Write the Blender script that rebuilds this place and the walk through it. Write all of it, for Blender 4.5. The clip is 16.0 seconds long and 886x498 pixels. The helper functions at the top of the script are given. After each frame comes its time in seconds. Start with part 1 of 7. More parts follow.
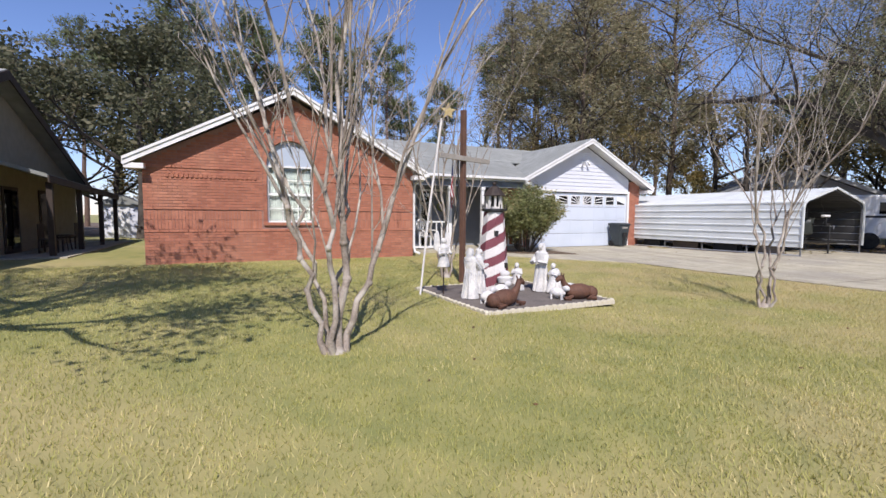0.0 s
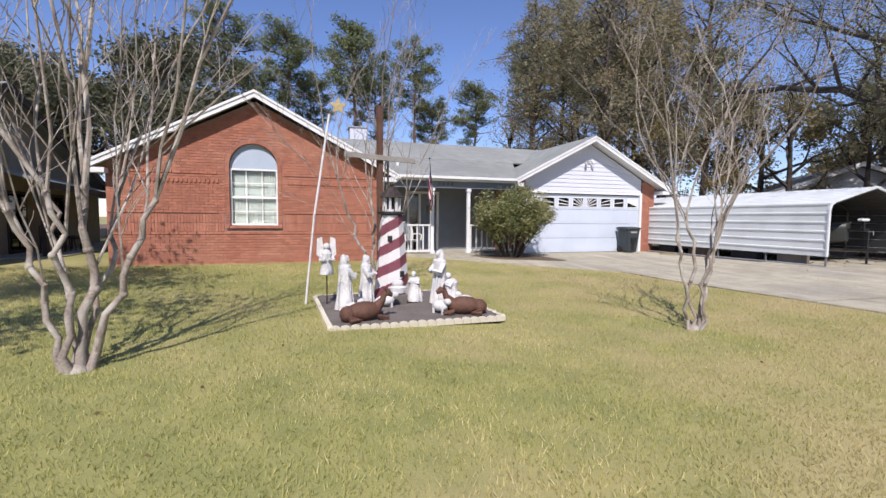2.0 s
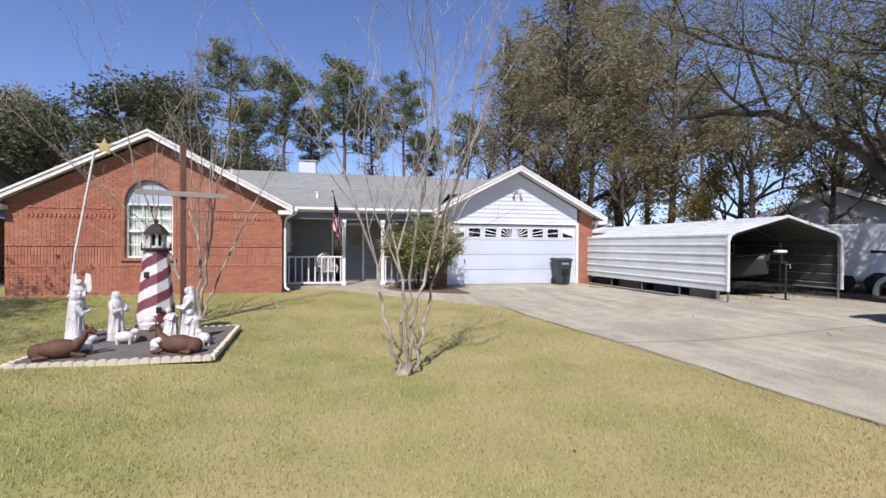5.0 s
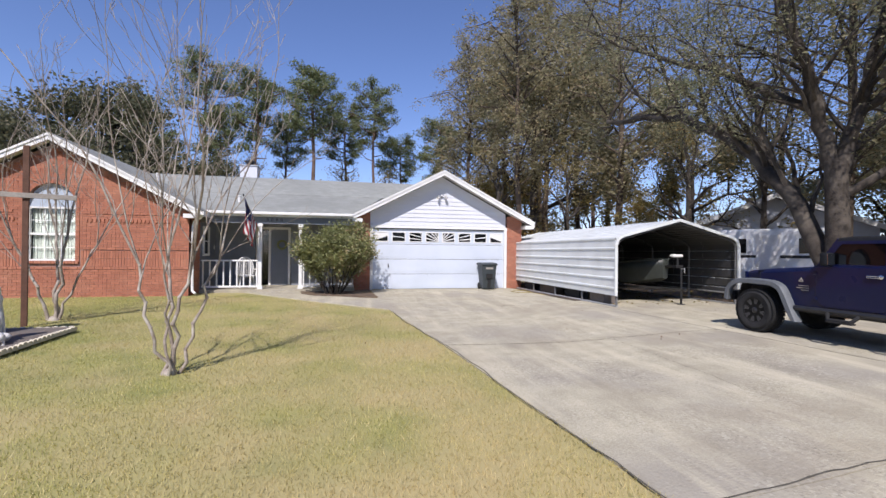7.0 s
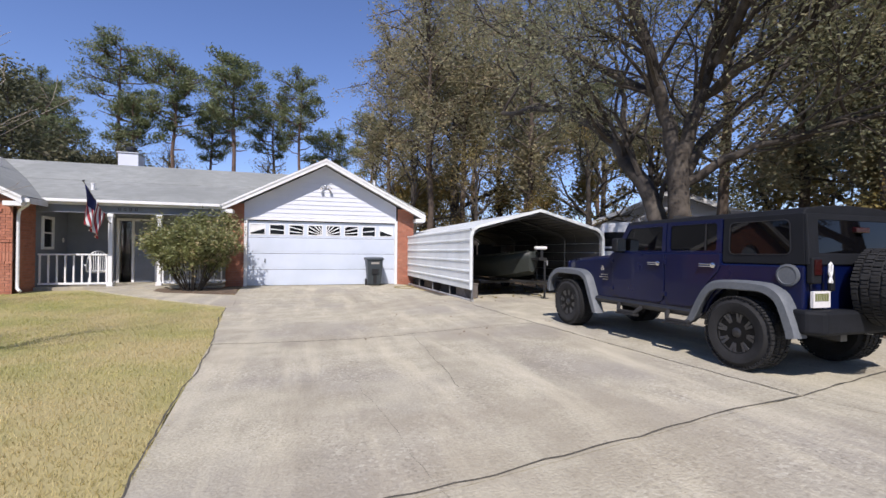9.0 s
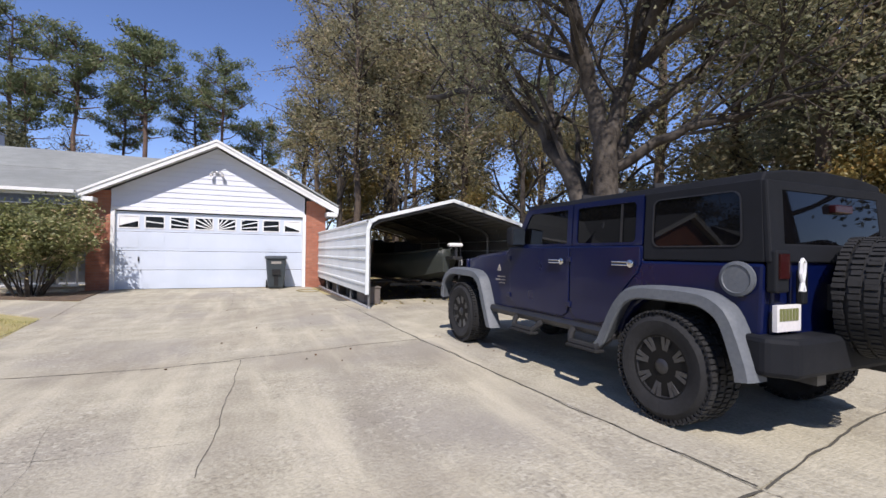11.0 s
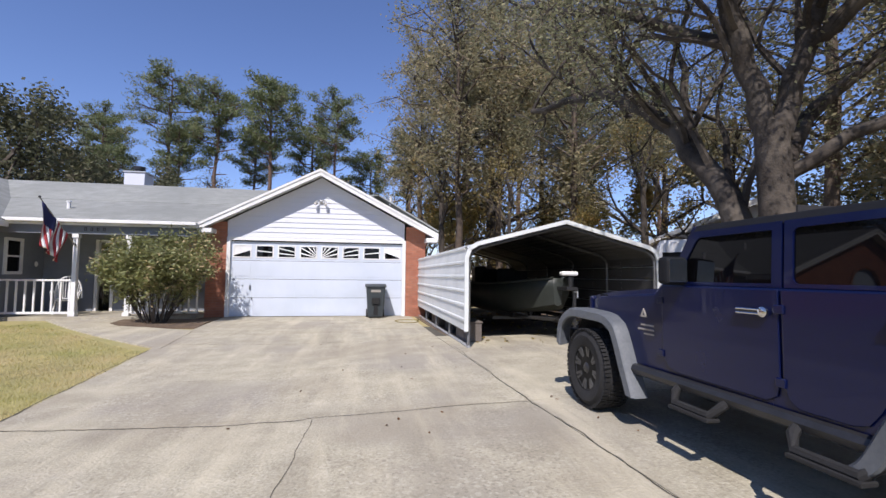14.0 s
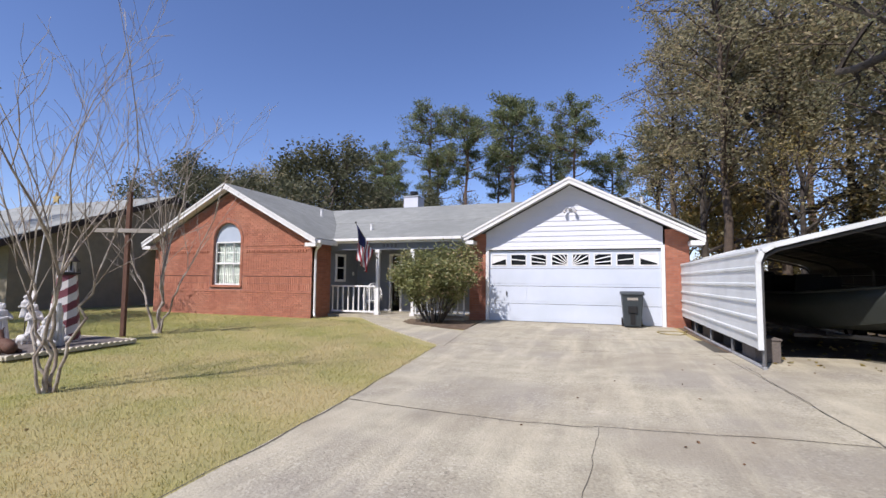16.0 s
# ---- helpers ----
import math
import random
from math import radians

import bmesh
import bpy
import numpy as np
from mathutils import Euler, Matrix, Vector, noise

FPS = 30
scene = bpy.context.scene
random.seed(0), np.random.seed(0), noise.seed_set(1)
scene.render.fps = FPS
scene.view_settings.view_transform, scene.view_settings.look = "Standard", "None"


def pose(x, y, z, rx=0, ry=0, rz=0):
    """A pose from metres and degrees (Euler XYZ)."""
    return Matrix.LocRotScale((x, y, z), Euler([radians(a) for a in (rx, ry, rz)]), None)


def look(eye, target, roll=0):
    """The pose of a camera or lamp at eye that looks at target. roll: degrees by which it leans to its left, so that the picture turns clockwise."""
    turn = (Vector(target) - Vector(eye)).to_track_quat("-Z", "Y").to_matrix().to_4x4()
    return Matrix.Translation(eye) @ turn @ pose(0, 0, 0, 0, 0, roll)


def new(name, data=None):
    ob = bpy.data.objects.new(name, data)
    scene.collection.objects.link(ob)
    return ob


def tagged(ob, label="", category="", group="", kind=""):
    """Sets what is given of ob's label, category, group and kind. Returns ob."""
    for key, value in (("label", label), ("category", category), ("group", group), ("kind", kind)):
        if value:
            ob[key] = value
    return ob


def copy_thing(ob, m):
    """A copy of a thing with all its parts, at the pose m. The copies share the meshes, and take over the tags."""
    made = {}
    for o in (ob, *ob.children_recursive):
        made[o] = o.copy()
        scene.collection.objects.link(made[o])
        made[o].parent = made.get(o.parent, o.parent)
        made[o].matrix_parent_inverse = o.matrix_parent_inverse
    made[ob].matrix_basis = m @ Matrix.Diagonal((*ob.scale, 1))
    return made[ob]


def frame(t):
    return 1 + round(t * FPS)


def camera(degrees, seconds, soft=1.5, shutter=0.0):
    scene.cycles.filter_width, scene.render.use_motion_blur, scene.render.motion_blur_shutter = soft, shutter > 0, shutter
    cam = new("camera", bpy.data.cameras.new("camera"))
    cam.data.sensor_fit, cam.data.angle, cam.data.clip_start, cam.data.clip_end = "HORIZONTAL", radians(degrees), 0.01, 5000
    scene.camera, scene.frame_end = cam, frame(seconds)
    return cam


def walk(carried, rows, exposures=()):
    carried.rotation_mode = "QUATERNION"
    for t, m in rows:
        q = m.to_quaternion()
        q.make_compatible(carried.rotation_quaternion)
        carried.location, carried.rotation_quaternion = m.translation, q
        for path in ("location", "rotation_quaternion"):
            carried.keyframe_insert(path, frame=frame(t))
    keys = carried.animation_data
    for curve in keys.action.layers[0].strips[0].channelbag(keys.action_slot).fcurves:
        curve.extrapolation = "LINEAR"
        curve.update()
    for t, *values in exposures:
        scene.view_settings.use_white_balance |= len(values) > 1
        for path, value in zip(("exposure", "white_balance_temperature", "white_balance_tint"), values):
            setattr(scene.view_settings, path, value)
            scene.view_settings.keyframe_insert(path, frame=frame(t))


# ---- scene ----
cam = camera(88.8, 16.0)
PATH = [
    (0, (-1.271, -1.829, 1.27), (-0.433, -0.02, 1.123), 0.4),
    (0.5, (-0.659, -1.946, 1.29), (0.166, -0.13, 1.141), 0.5),
    (1, (-0.028, -2.056, 1.297), (0.765, -0.225, 1.149), 0.4),
    (1.5, (0.635, -2.101, 1.261), (1.301, -0.221, 1.117), 0.5),
    (2, (1.334, -2.138, 1.302), (1.942, -0.238, 1.165), 0.5),
    (2.5, (2.031, -2.252, 1.349), (2.603, -0.339, 1.241), 0.5),
    (3, (2.747, -2.368, 1.382), (3.281, -0.443, 1.289), 0.3),
    (3.5, (3.455, -2.559, 1.408), (3.947, -0.622, 1.342), 0.4),
    (4, (4.16, -2.707, 1.43), (4.629, -0.763, 1.376), 0.3),
    (4.2, (4.423, -2.783, 1.44), (4.889, -0.838, 1.401), 0.4),
    (6.3, (7.208, -3.54, 1.457), (7.632, -1.585, 1.452), 0.1),
    (6.5, (7.504, -3.596, 1.448), (7.927, -1.641, 1.447), 0.2),
    (7, (8.277, -3.709, 1.388), (8.716, -1.758, 1.403), 0.5),
    (7.5, (8.952, -3.751, 1.328), (9.412, -1.805, 1.347), 0.6),
    (8, (9.646, -3.849, 1.294), (10.179, -1.922, 1.316), 0.7),
    (8.5, (10.403, -3.832, 1.259), (10.942, -1.906, 1.272), 0.2),
    (9, (11.118, -3.64, 1.215), (11.719, -1.732, 1.23), 0.5),
    (9.5, (11.747, -3.39, 1.15), (12.431, -1.51, 1.169), 0.7),
    (10, (12.226, -3.038, 1.116), (12.933, -1.167, 1.136), 0.8),
    (10.2, (12.358, -2.891, 1.114), (13.088, -1.029, 1.131), 0.8),
    (12.3, (13.298, -1.582, 1.269), (14.119, 0.241, 1.317), 0.6),
    (12.5, (13.349, -1.483, 1.273), (14.159, 0.344, 1.346), 0.7),
    (13, (13.386, -1.33, 1.273), (14.138, 0.52, 1.375), 0.8),
    (13.5, (13.299, -1.239, 1.278), (13.916, 0.66, 1.389), 0.7),
    (14, (13.161, -1.24, 1.284), (13.518, 0.725, 1.402), 0.6),
    (14.5, (13.03, -1.29, 1.292), (13.108, 0.704, 1.417), 0.8),
    (15, (12.956, -1.34, 1.318), (12.769, 0.647, 1.446), 0.2),
    (15.5, (12.872, -1.371, 1.318), (12.428, 0.574, 1.451), 0.5),
    (16, (12.785, -1.384, 1.314), (12.13, 0.501, 1.448), 0.5),
]
walk(cam, [(t, look(eye, target, roll)) for t, eye, target, roll in PATH], [(0.0, 0.38, 6350, 17)])

# light
SUN_EL, SUN_AZ = radians(47.0), math.atan2(-0.37, -0.93)
sun_way = Vector((math.sin(SUN_AZ) * math.cos(SUN_EL), math.cos(SUN_AZ) * math.cos(SUN_EL), math.sin(SUN_EL)))
world = bpy.data.worlds.new("sky")
scene.world = world
world.use_nodes = True
_n = world.node_tree.nodes
_sky = _n.new("ShaderNodeTexSky")
_sky.sky_type = "NISHITA"
_sky.sun_disc = False
_sky.sun_elevation, _sky.sun_rotation = SUN_EL, SUN_AZ
_sky.air_density, _sky.dust_density, _sky.ozone_density = 1.0, 0.0, 7.0
_n["Background"].inputs["Strength"].default_value = 0.112
_mx = _n.new("ShaderNodeMix")
_mx.data_type, _mx.blend_type = "RGBA", "MULTIPLY"
_mx.inputs[0].default_value, _mx.inputs[7].default_value = 1.0, (1.05, 0.94, 1.01, 1)
world.node_tree.links.new(_sky.outputs[0], _mx.inputs[6])
world.node_tree.links.new(_mx.outputs[2], _n["Background"].inputs["Color"])
sun_data = bpy.data.lights.new("sun", "SUN")
sun_data.energy, sun_data.angle, sun_data.color = 4.2, radians(0.5), (1.0, 0.95, 0.88)
sun = new("sun", sun_data)
sun.matrix_world = look(sun_way * 50, (0, 0, 0))
scene.view_settings.exposure = 0.38


# materials
def surf(name, a, b=None, size=1.0, rough=0.8, bump=0.2, metal=0.0, fine=40.0, blotch=None, blotch_size=0.3, rand=0.0, coat=0.0, spec=0.5, amount=0.5):
    """A surface of two colours in fine grain, wide blotches, and relief."""
    m = bpy.data.materials.new(name)
    m.use_nodes = True
    nt = m.node_tree
    bs = nt.nodes["Principled BSDF"]
    lk = nt.links.new
    tc = nt.nodes.new("ShaderNodeTexCoord")
    fine_n = nt.nodes.new("ShaderNodeTexNoise")
    fine_n.inputs["Scale"].default_value, fine_n.inputs["Detail"].default_value = fine, 4
    lk(tc.outputs["Object"], fine_n.inputs["Vector"])
    mid = nt.nodes.new("ShaderNodeTexNoise")
    mid.inputs["Scale"].default_value, mid.inputs["Detail"].default_value = size, 6
    lk(tc.outputs["Object"], mid.inputs["Vector"])
    mix = nt.nodes.new("ShaderNodeMix")
    mix.data_type = "RGBA"
    b = b or tuple(c * 0.8 for c in a)
    mix.inputs[6].default_value, mix.inputs[7].default_value = (*a, 1), (*b, 1)
    add = nt.nodes.new("ShaderNodeMath")
    add.operation = "ADD"
    lk(fine_n.outputs[0], add.inputs[0]), lk(mid.outputs[0], add.inputs[1])
    rng = nt.nodes.new("ShaderNodeMapRange")
    rng.inputs[1].default_value, rng.inputs[2].default_value = 0.75, 1.25
    lk(add.outputs[0], rng.inputs[0]), lk(rng.outputs[0], mix.inputs[0])
    col = mix.outputs[2]
    if blotch:
        big = nt.nodes.new("ShaderNodeTexNoise")
        big.inputs["Scale"].default_value, big.inputs["Detail"].default_value = blotch_size, 5
        lk(tc.outputs["Object"], big.inputs["Vector"])
        r2 = nt.nodes.new("ShaderNodeMapRange")
        r2.inputs[1].default_value, r2.inputs[2].default_value, r2.inputs[4].default_value = 0.45, 0.65, amount
        mix2 = nt.nodes.new("ShaderNodeMix")
        mix2.data_type = "RGBA"
        mix2.inputs[7].default_value = (*blotch, 1)
        lk(big.outputs[0], r2.inputs[0]), lk(r2.outputs[0], mix2.inputs[0]), lk(col, mix2.inputs[6])
        col = mix2.outputs[2]
    if rand:
        oi, ge = nt.nodes.new("ShaderNodeObjectInfo"), nt.nodes.new("ShaderNodeNewGeometry")
        s = nt.nodes.new("ShaderNodeMath")
        s.operation = "ADD"
        lk(oi.outputs["Random"], s.inputs[0]), lk(ge.outputs["Random Per Island"], s.inputs[1])
        fr = nt.nodes.new("ShaderNodeMath")
        fr.operation = "FRACT"
        lk(s.outputs[0], fr.inputs[0])
        r3 = nt.nodes.new("ShaderNodeMapRange")
        r3.inputs[3].default_value, r3.inputs[4].default_value = 1 - rand, 1 + rand
        lk(fr.outputs[0], r3.inputs[0])
        hsv = nt.nodes.new("ShaderNodeHueSaturation")
        lk(r3.outputs[0], hsv.inputs["Value"]), lk(col, hsv.inputs["Color"])
        col = hsv.outputs[0]
    lk(col, bs.inputs["Base Color"])
    rr = nt.nodes.new("ShaderNodeMapRange")
    rr.inputs[3].default_value, rr.inputs[4].default_value = max(0.02, rough - 0.08), min(1, rough + 0.08)
    lk(mid.outputs[0], rr.inputs[0]), lk(rr.outputs[0], bs.inputs["Roughness"])
    bs.inputs["Metallic"].default_value = metal
    bs.inputs["Coat Weight"].default_value = coat
    bs.inputs["Specular IOR Level"].default_value = spec
    if bump:
        bp = nt.nodes.new("ShaderNodeBump")
        bp.inputs["Strength"].default_value, bp.inputs["Distance"].default_value = bump, 0.01
        lk(add.outputs[0], bp.inputs["Height"]), lk(bp.outputs[0], bs.inputs["Normal"])
    return m


def glassy(name, tint, rough=0.02, through_it=1.0, spec=0.5):
    m = bpy.data.materials.new(name)
    m.use_nodes = True
    bs = m.node_tree.nodes["Principled BSDF"]
    bs.inputs["Base Color"].default_value = (*tint, 1)
    bs.inputs["Roughness"].default_value = rough
    bs.inputs["Transmission Weight"].default_value = through_it
    bs.inputs["IOR"].default_value = 1.45
    bs.inputs["Specular IOR Level"].default_value = spec
    return m


def leafy(name, a, b, c=None, wet=0.5, trans=0.25):
    """Leaf colour that varies leaf by leaf, with some light let through."""
    m = bpy.data.materials.new(name)
    m.use_nodes = True
    nt = m.node_tree
    lk = nt.links.new
    bs = nt.nodes["Principled BSDF"]
    ge = nt.nodes.new("ShaderNodeNewGeometry")
    ramp = nt.nodes.new("ShaderNodeValToRGB")
    ramp.color_ramp.elements[0].color, ramp.color_ramp.elements[1].color = (*a, 1), (*b, 1)
    if c:
        e = ramp.color_ramp.elements.new(0.85)
        e.color = (*b, 1)
        ramp.color_ramp.elements[2].color = (*c, 1)
    tc = nt.nodes.new("ShaderNodeTexCoord")
    no = nt.nodes.new("ShaderNodeTexNoise")
    no.inputs["Scale"].default_value = 0.6
    lk(tc.outputs["Object"], no.inputs["Vector"])
    mixv = nt.nodes.new("ShaderNodeMath")
    mixv.operation = "MULTIPLY_ADD"
    mixv.inputs[1].default_value, mixv.inputs[2].default_value = 0.6, 0.0
    lk(ge.outputs["Random Per Island"], mixv.inputs[0])
    ad = nt.nodes.new("ShaderNodeMath")
    ad.operation = "MULTIPLY_ADD"
    ad.inputs[1].default_value = 0.8
    lk(no.outputs[0], ad.inputs[0]), lk(mixv.outputs[0], ad.inputs[2])
    lk(ad.outputs[0], ramp.inputs[0])
    lk(ramp.outputs[0], bs.inputs["Base Color"])
    bs.inputs["Roughness"].default_value = wet
    tr = nt.nodes.new("ShaderNodeBsdfTranslucent")
    lk(ramp.outputs[0], tr.inputs[0])
    ms = nt.nodes.new("ShaderNodeMixShader")
    ms.inputs[0].default_value = trans
    lk(bs.outputs[0], ms.inputs[1]), lk(tr.outputs[0], ms.inputs[2])
    lk(ms.outputs[0], nt.nodes["Material Output"].inputs["Surface"])
    return m


M = dict(
    brick=surf("red brick", (0.41, 0.165, 0.1), (0.32, 0.12, 0.075), 6, 0.9, 0.5, fine=120, blotch=(0.46, 0.22, 0.14), blotch_size=1.2, rand=0.13),
    mortar=surf("mortar", (0.34, 0.2, 0.16), (0.26, 0.15, 0.12), 8, 0.95, 0.5, fine=150),
    white=surf("white paint", (0.78, 0.78, 0.77), (0.7, 0.7, 0.69), 3, 0.5, 0.06, blotch=(0.6, 0.6, 0.57), blotch_size=1.5, amount=0.35),
    siding=surf("white vinyl siding", (0.62, 0.64, 0.7), (0.58, 0.6, 0.66), 2, 0.45, 0.05),
    doorpaint=surf("pale garage door paint", (0.57, 0.62, 0.7), (0.53, 0.58, 0.66), 2, 0.45, 0.08, blotch=(0.46, 0.52, 0.58), blotch_size=0.9, amount=0.4),
    shingle=surf("grey asphalt shingles", (0.31, 0.32, 0.3), (0.22, 0.23, 0.21), 3, 0.95, 0.6, fine=60, blotch=(0.2, 0.21, 0.195), blotch_size=0.35, amount=0.6, rand=0.1),
    greywall=surf("blue-grey painted wall", (0.2, 0.22, 0.26), (0.17, 0.19, 0.22), 3, 0.7, 0.1),
    cream=surf("cream stucco", (0.26, 0.23, 0.165), (0.21, 0.185, 0.13), 4, 0.9, 0.3),
    brown=surf("dark brown trim", (0.045, 0.03, 0.022), (0.03, 0.02, 0.015), 4, 0.7, 0.2),
    concrete=surf("worn concrete", (0.5, 0.46, 0.345), (0.33, 0.3, 0.22), 2.6, 0.9, 0.8, fine=45, blotch=(0.3, 0.275, 0.23), blotch_size=0.6, amount=0.7, rand=0.03),
    crack=surf("dirt in a crack", (0.1, 0.09, 0.07), (0.07, 0.065, 0.05), 5, 1.0, 0.1),
    lawn=surf("dormant lawn", (0.18, 0.2, 0.06), (0.34, 0.31, 0.11), 2.2, 0.95, 0.4, fine=110, blotch=(0.4, 0.33, 0.15), blotch_size=0.3, amount=0.75),
    dirt=surf("leaf-strewn dirt", (0.16, 0.11, 0.07), (0.07, 0.05, 0.035), 5, 1.0, 1.0, fine=60, blotch=(0.25, 0.19, 0.12), blotch_size=0.8),
    crape=surf("pale smooth crape myrtle bark", (0.34, 0.29, 0.24), (0.19, 0.15, 0.12), 9, 0.85, 0.5, fine=50, blotch=(0.55, 0.51, 0.44), blotch_size=5, amount=0.6),
    forestbark=surf("grey-brown forest bark", (0.12, 0.09, 0.065), (0.06, 0.045, 0.035), 5, 0.95, 1.0, fine=30),
    bark=surf("rough oak bark", (0.06, 0.048, 0.038), (0.025, 0.02, 0.016), 7, 0.95, 1.0, fine=34, blotch=(0.17, 0.145, 0.115), blotch_size=1.6, amount=0.45),
    pinebark=surf("pine bark", (0.17, 0.11, 0.08), (0.09, 0.06, 0.045), 5, 0.95, 1.0, fine=30),
    oakleaf=leafy("live oak leaves", (0.043, 0.05, 0.028), (0.12, 0.125, 0.065), (0.19, 0.17, 0.1), 0.7, 0.35),
    pineleaf=leafy("pine needles", (0.06, 0.085, 0.035), (0.17, 0.2, 0.085), (0.26, 0.26, 0.13), 0.65, 0.35),
    canopy=leafy("live oak canopy leaves", (0.09, 0.105, 0.055), (0.27, 0.27, 0.15), (0.4, 0.37, 0.22), 0.65, 0.5),
    brownleaf=leafy("olive-brown leaves", (0.14, 0.14, 0.08), (0.36, 0.325, 0.185), (0.46, 0.37, 0.22), 0.7, 0.5),
    yellowleaf=leafy("ochre spring leaves", (0.16, 0.16, 0.07), (0.33, 0.26, 0.09), (0.42, 0.27, 0.09), 0.5, 0.4),
    bushleaf=leafy("bush leaves", (0.06, 0.085, 0.035), (0.24, 0.25, 0.09), (0.48, 0.36, 0.2)),
    blade=leafy("grass blades", (0.175, 0.222, 0.052), (0.485, 0.455, 0.155), (0.68, 0.585, 0.29), 0.7, 0.35),
    steel=surf("galvanised steel", (0.5, 0.51, 0.52), (0.42, 0.43, 0.44), 5, 0.45, 0.1, metal=0.6),
    dullsteel=surf("dull weathered steel", (0.19, 0.19, 0.19), (0.14, 0.14, 0.14), 5, 0.6, 0.1, metal=0.4),
    panel=surf("white ribbed steel sheet", (0.72, 0.75, 0.74), (0.66, 0.69, 0.68), 2, 0.4, 0.06, blotch=(0.5, 0.52, 0.5), blotch_size=1.0, amount=0.35),
    # near-black: the carport's inner shade is put into this colour
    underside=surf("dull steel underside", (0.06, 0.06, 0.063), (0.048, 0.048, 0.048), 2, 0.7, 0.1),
    rimmetal=surf("satin black wheel metal", (0.075, 0.077, 0.08), (0.06, 0.06, 0.062), 9, 0.35, 0.02, metal=0.5),
    darkrim=surf("black wheel barrel", (0.006, 0.006, 0.006), None, 9, 0.6, 0.0, spec=0.2),
    plastic=surf("dark grey-green plastic", (0.035, 0.045, 0.05), (0.028, 0.036, 0.04), 5, 0.5, 0.1),
    black=surf("black rubber", (0.015, 0.015, 0.016), (0.01, 0.01, 0.01), 9, 0.85, 0.3),
    blackmetal=surf("satin black metal", (0.026, 0.026, 0.028), (0.018, 0.018, 0.018), 9, 0.33, 0.05),
    jeepblue=surf("deep blue car paint", (0.002, 0.0055, 0.04), (0.002, 0.005, 0.035), 3, 0.3, 0.0, coat=0.3, spec=0.3),
    flare=surf("weathered grey plastic", (0.12, 0.13, 0.14), (0.09, 0.1, 0.11), 6, 0.6, 0.15),
    hardtop=surf("black textured hardtop", (0.011, 0.012, 0.015), (0.008, 0.009, 0.011), 6, 0.7, 0.2, fine=200, spec=0.2),
    chrome=surf("bright metal", (0.7, 0.7, 0.7), (0.6, 0.6, 0.6), 5, 0.2, 0.0, metal=1.0),
    tint=glassy("dark tinted glass", (0.004, 0.004, 0.005), 0.02, 0.22, 0.3),
    archpaint=surf("grey-blue painted panel", (0.42, 0.48, 0.56), (0.38, 0.44, 0.52), 3, 0.5, 0.05),
    pane=glassy("window glass", (0.9, 0.93, 0.93)),
    curtain=surf("pale blinds", (0.42, 0.46, 0.42), (0.34, 0.38, 0.34), 3, 0.8, 0.1),
    dark=surf("dark interior", (0.03, 0.03, 0.033), (0.02, 0.02, 0.02), 3, 0.9, 0.1),
    maroon=surf("faded maroon paint", (0.2, 0.055, 0.07), (0.16, 0.045, 0.06), 5, 0.7, 0.2),
    offwhite=surf("off-white painted wood", (0.72, 0.69, 0.66), (0.6, 0.58, 0.56), 6, 0.7, 0.2),
    statue=surf("weathered white plaster", (0.72, 0.7, 0.66), (0.5, 0.49, 0.47), 7, 0.8, 0.4, blotch=(0.42, 0.43, 0.45), blotch_size=6, amount=0.6),
    camelhide=surf("brown painted plaster", (0.13, 0.058, 0.034), (0.07, 0.032, 0.02), 8, 0.75, 0.4),
    slab=surf("weathered dark boards", (0.17, 0.145, 0.125), (0.11, 0.095, 0.085), 3, 0.9, 0.5),
    edging=surf("cream concrete edging", (0.62, 0.57, 0.44), (0.5, 0.45, 0.35), 8, 0.85, 0.4),
    post=surf("brown stained post", (0.14, 0.07, 0.045), (0.09, 0.045, 0.03), 6, 0.85, 0.4),
    greywood=surf("weathered grey board", (0.36, 0.33, 0.29), (0.26, 0.24, 0.21), 6, 0.9, 0.4),
    red=surf("flag red", (0.4, 0.04, 0.05), None, 4, 0.8, 0.1),
    navy=surf("flag navy", (0.02, 0.025, 0.1), None, 4, 0.8, 0.1),
    lampred=surf("red lamp lens", (0.03, 0.004, 0.004), None, 4, 0.2, 0.0),
    boat=surf("dark green boat paint", (0.035, 0.04, 0.035), (0.025, 0.03, 0.025), 4, 0.5, 0.1),
    road=surf("street asphalt", (0.06, 0.06, 0.06), (0.045, 0.045, 0.045), 3, 0.95, 0.5, fine=120),
    tarp=surf("brown tarpaulin", (0.1, 0.07, 0.05), (0.06, 0.045, 0.035), 4, 0.8, 0.5),
)


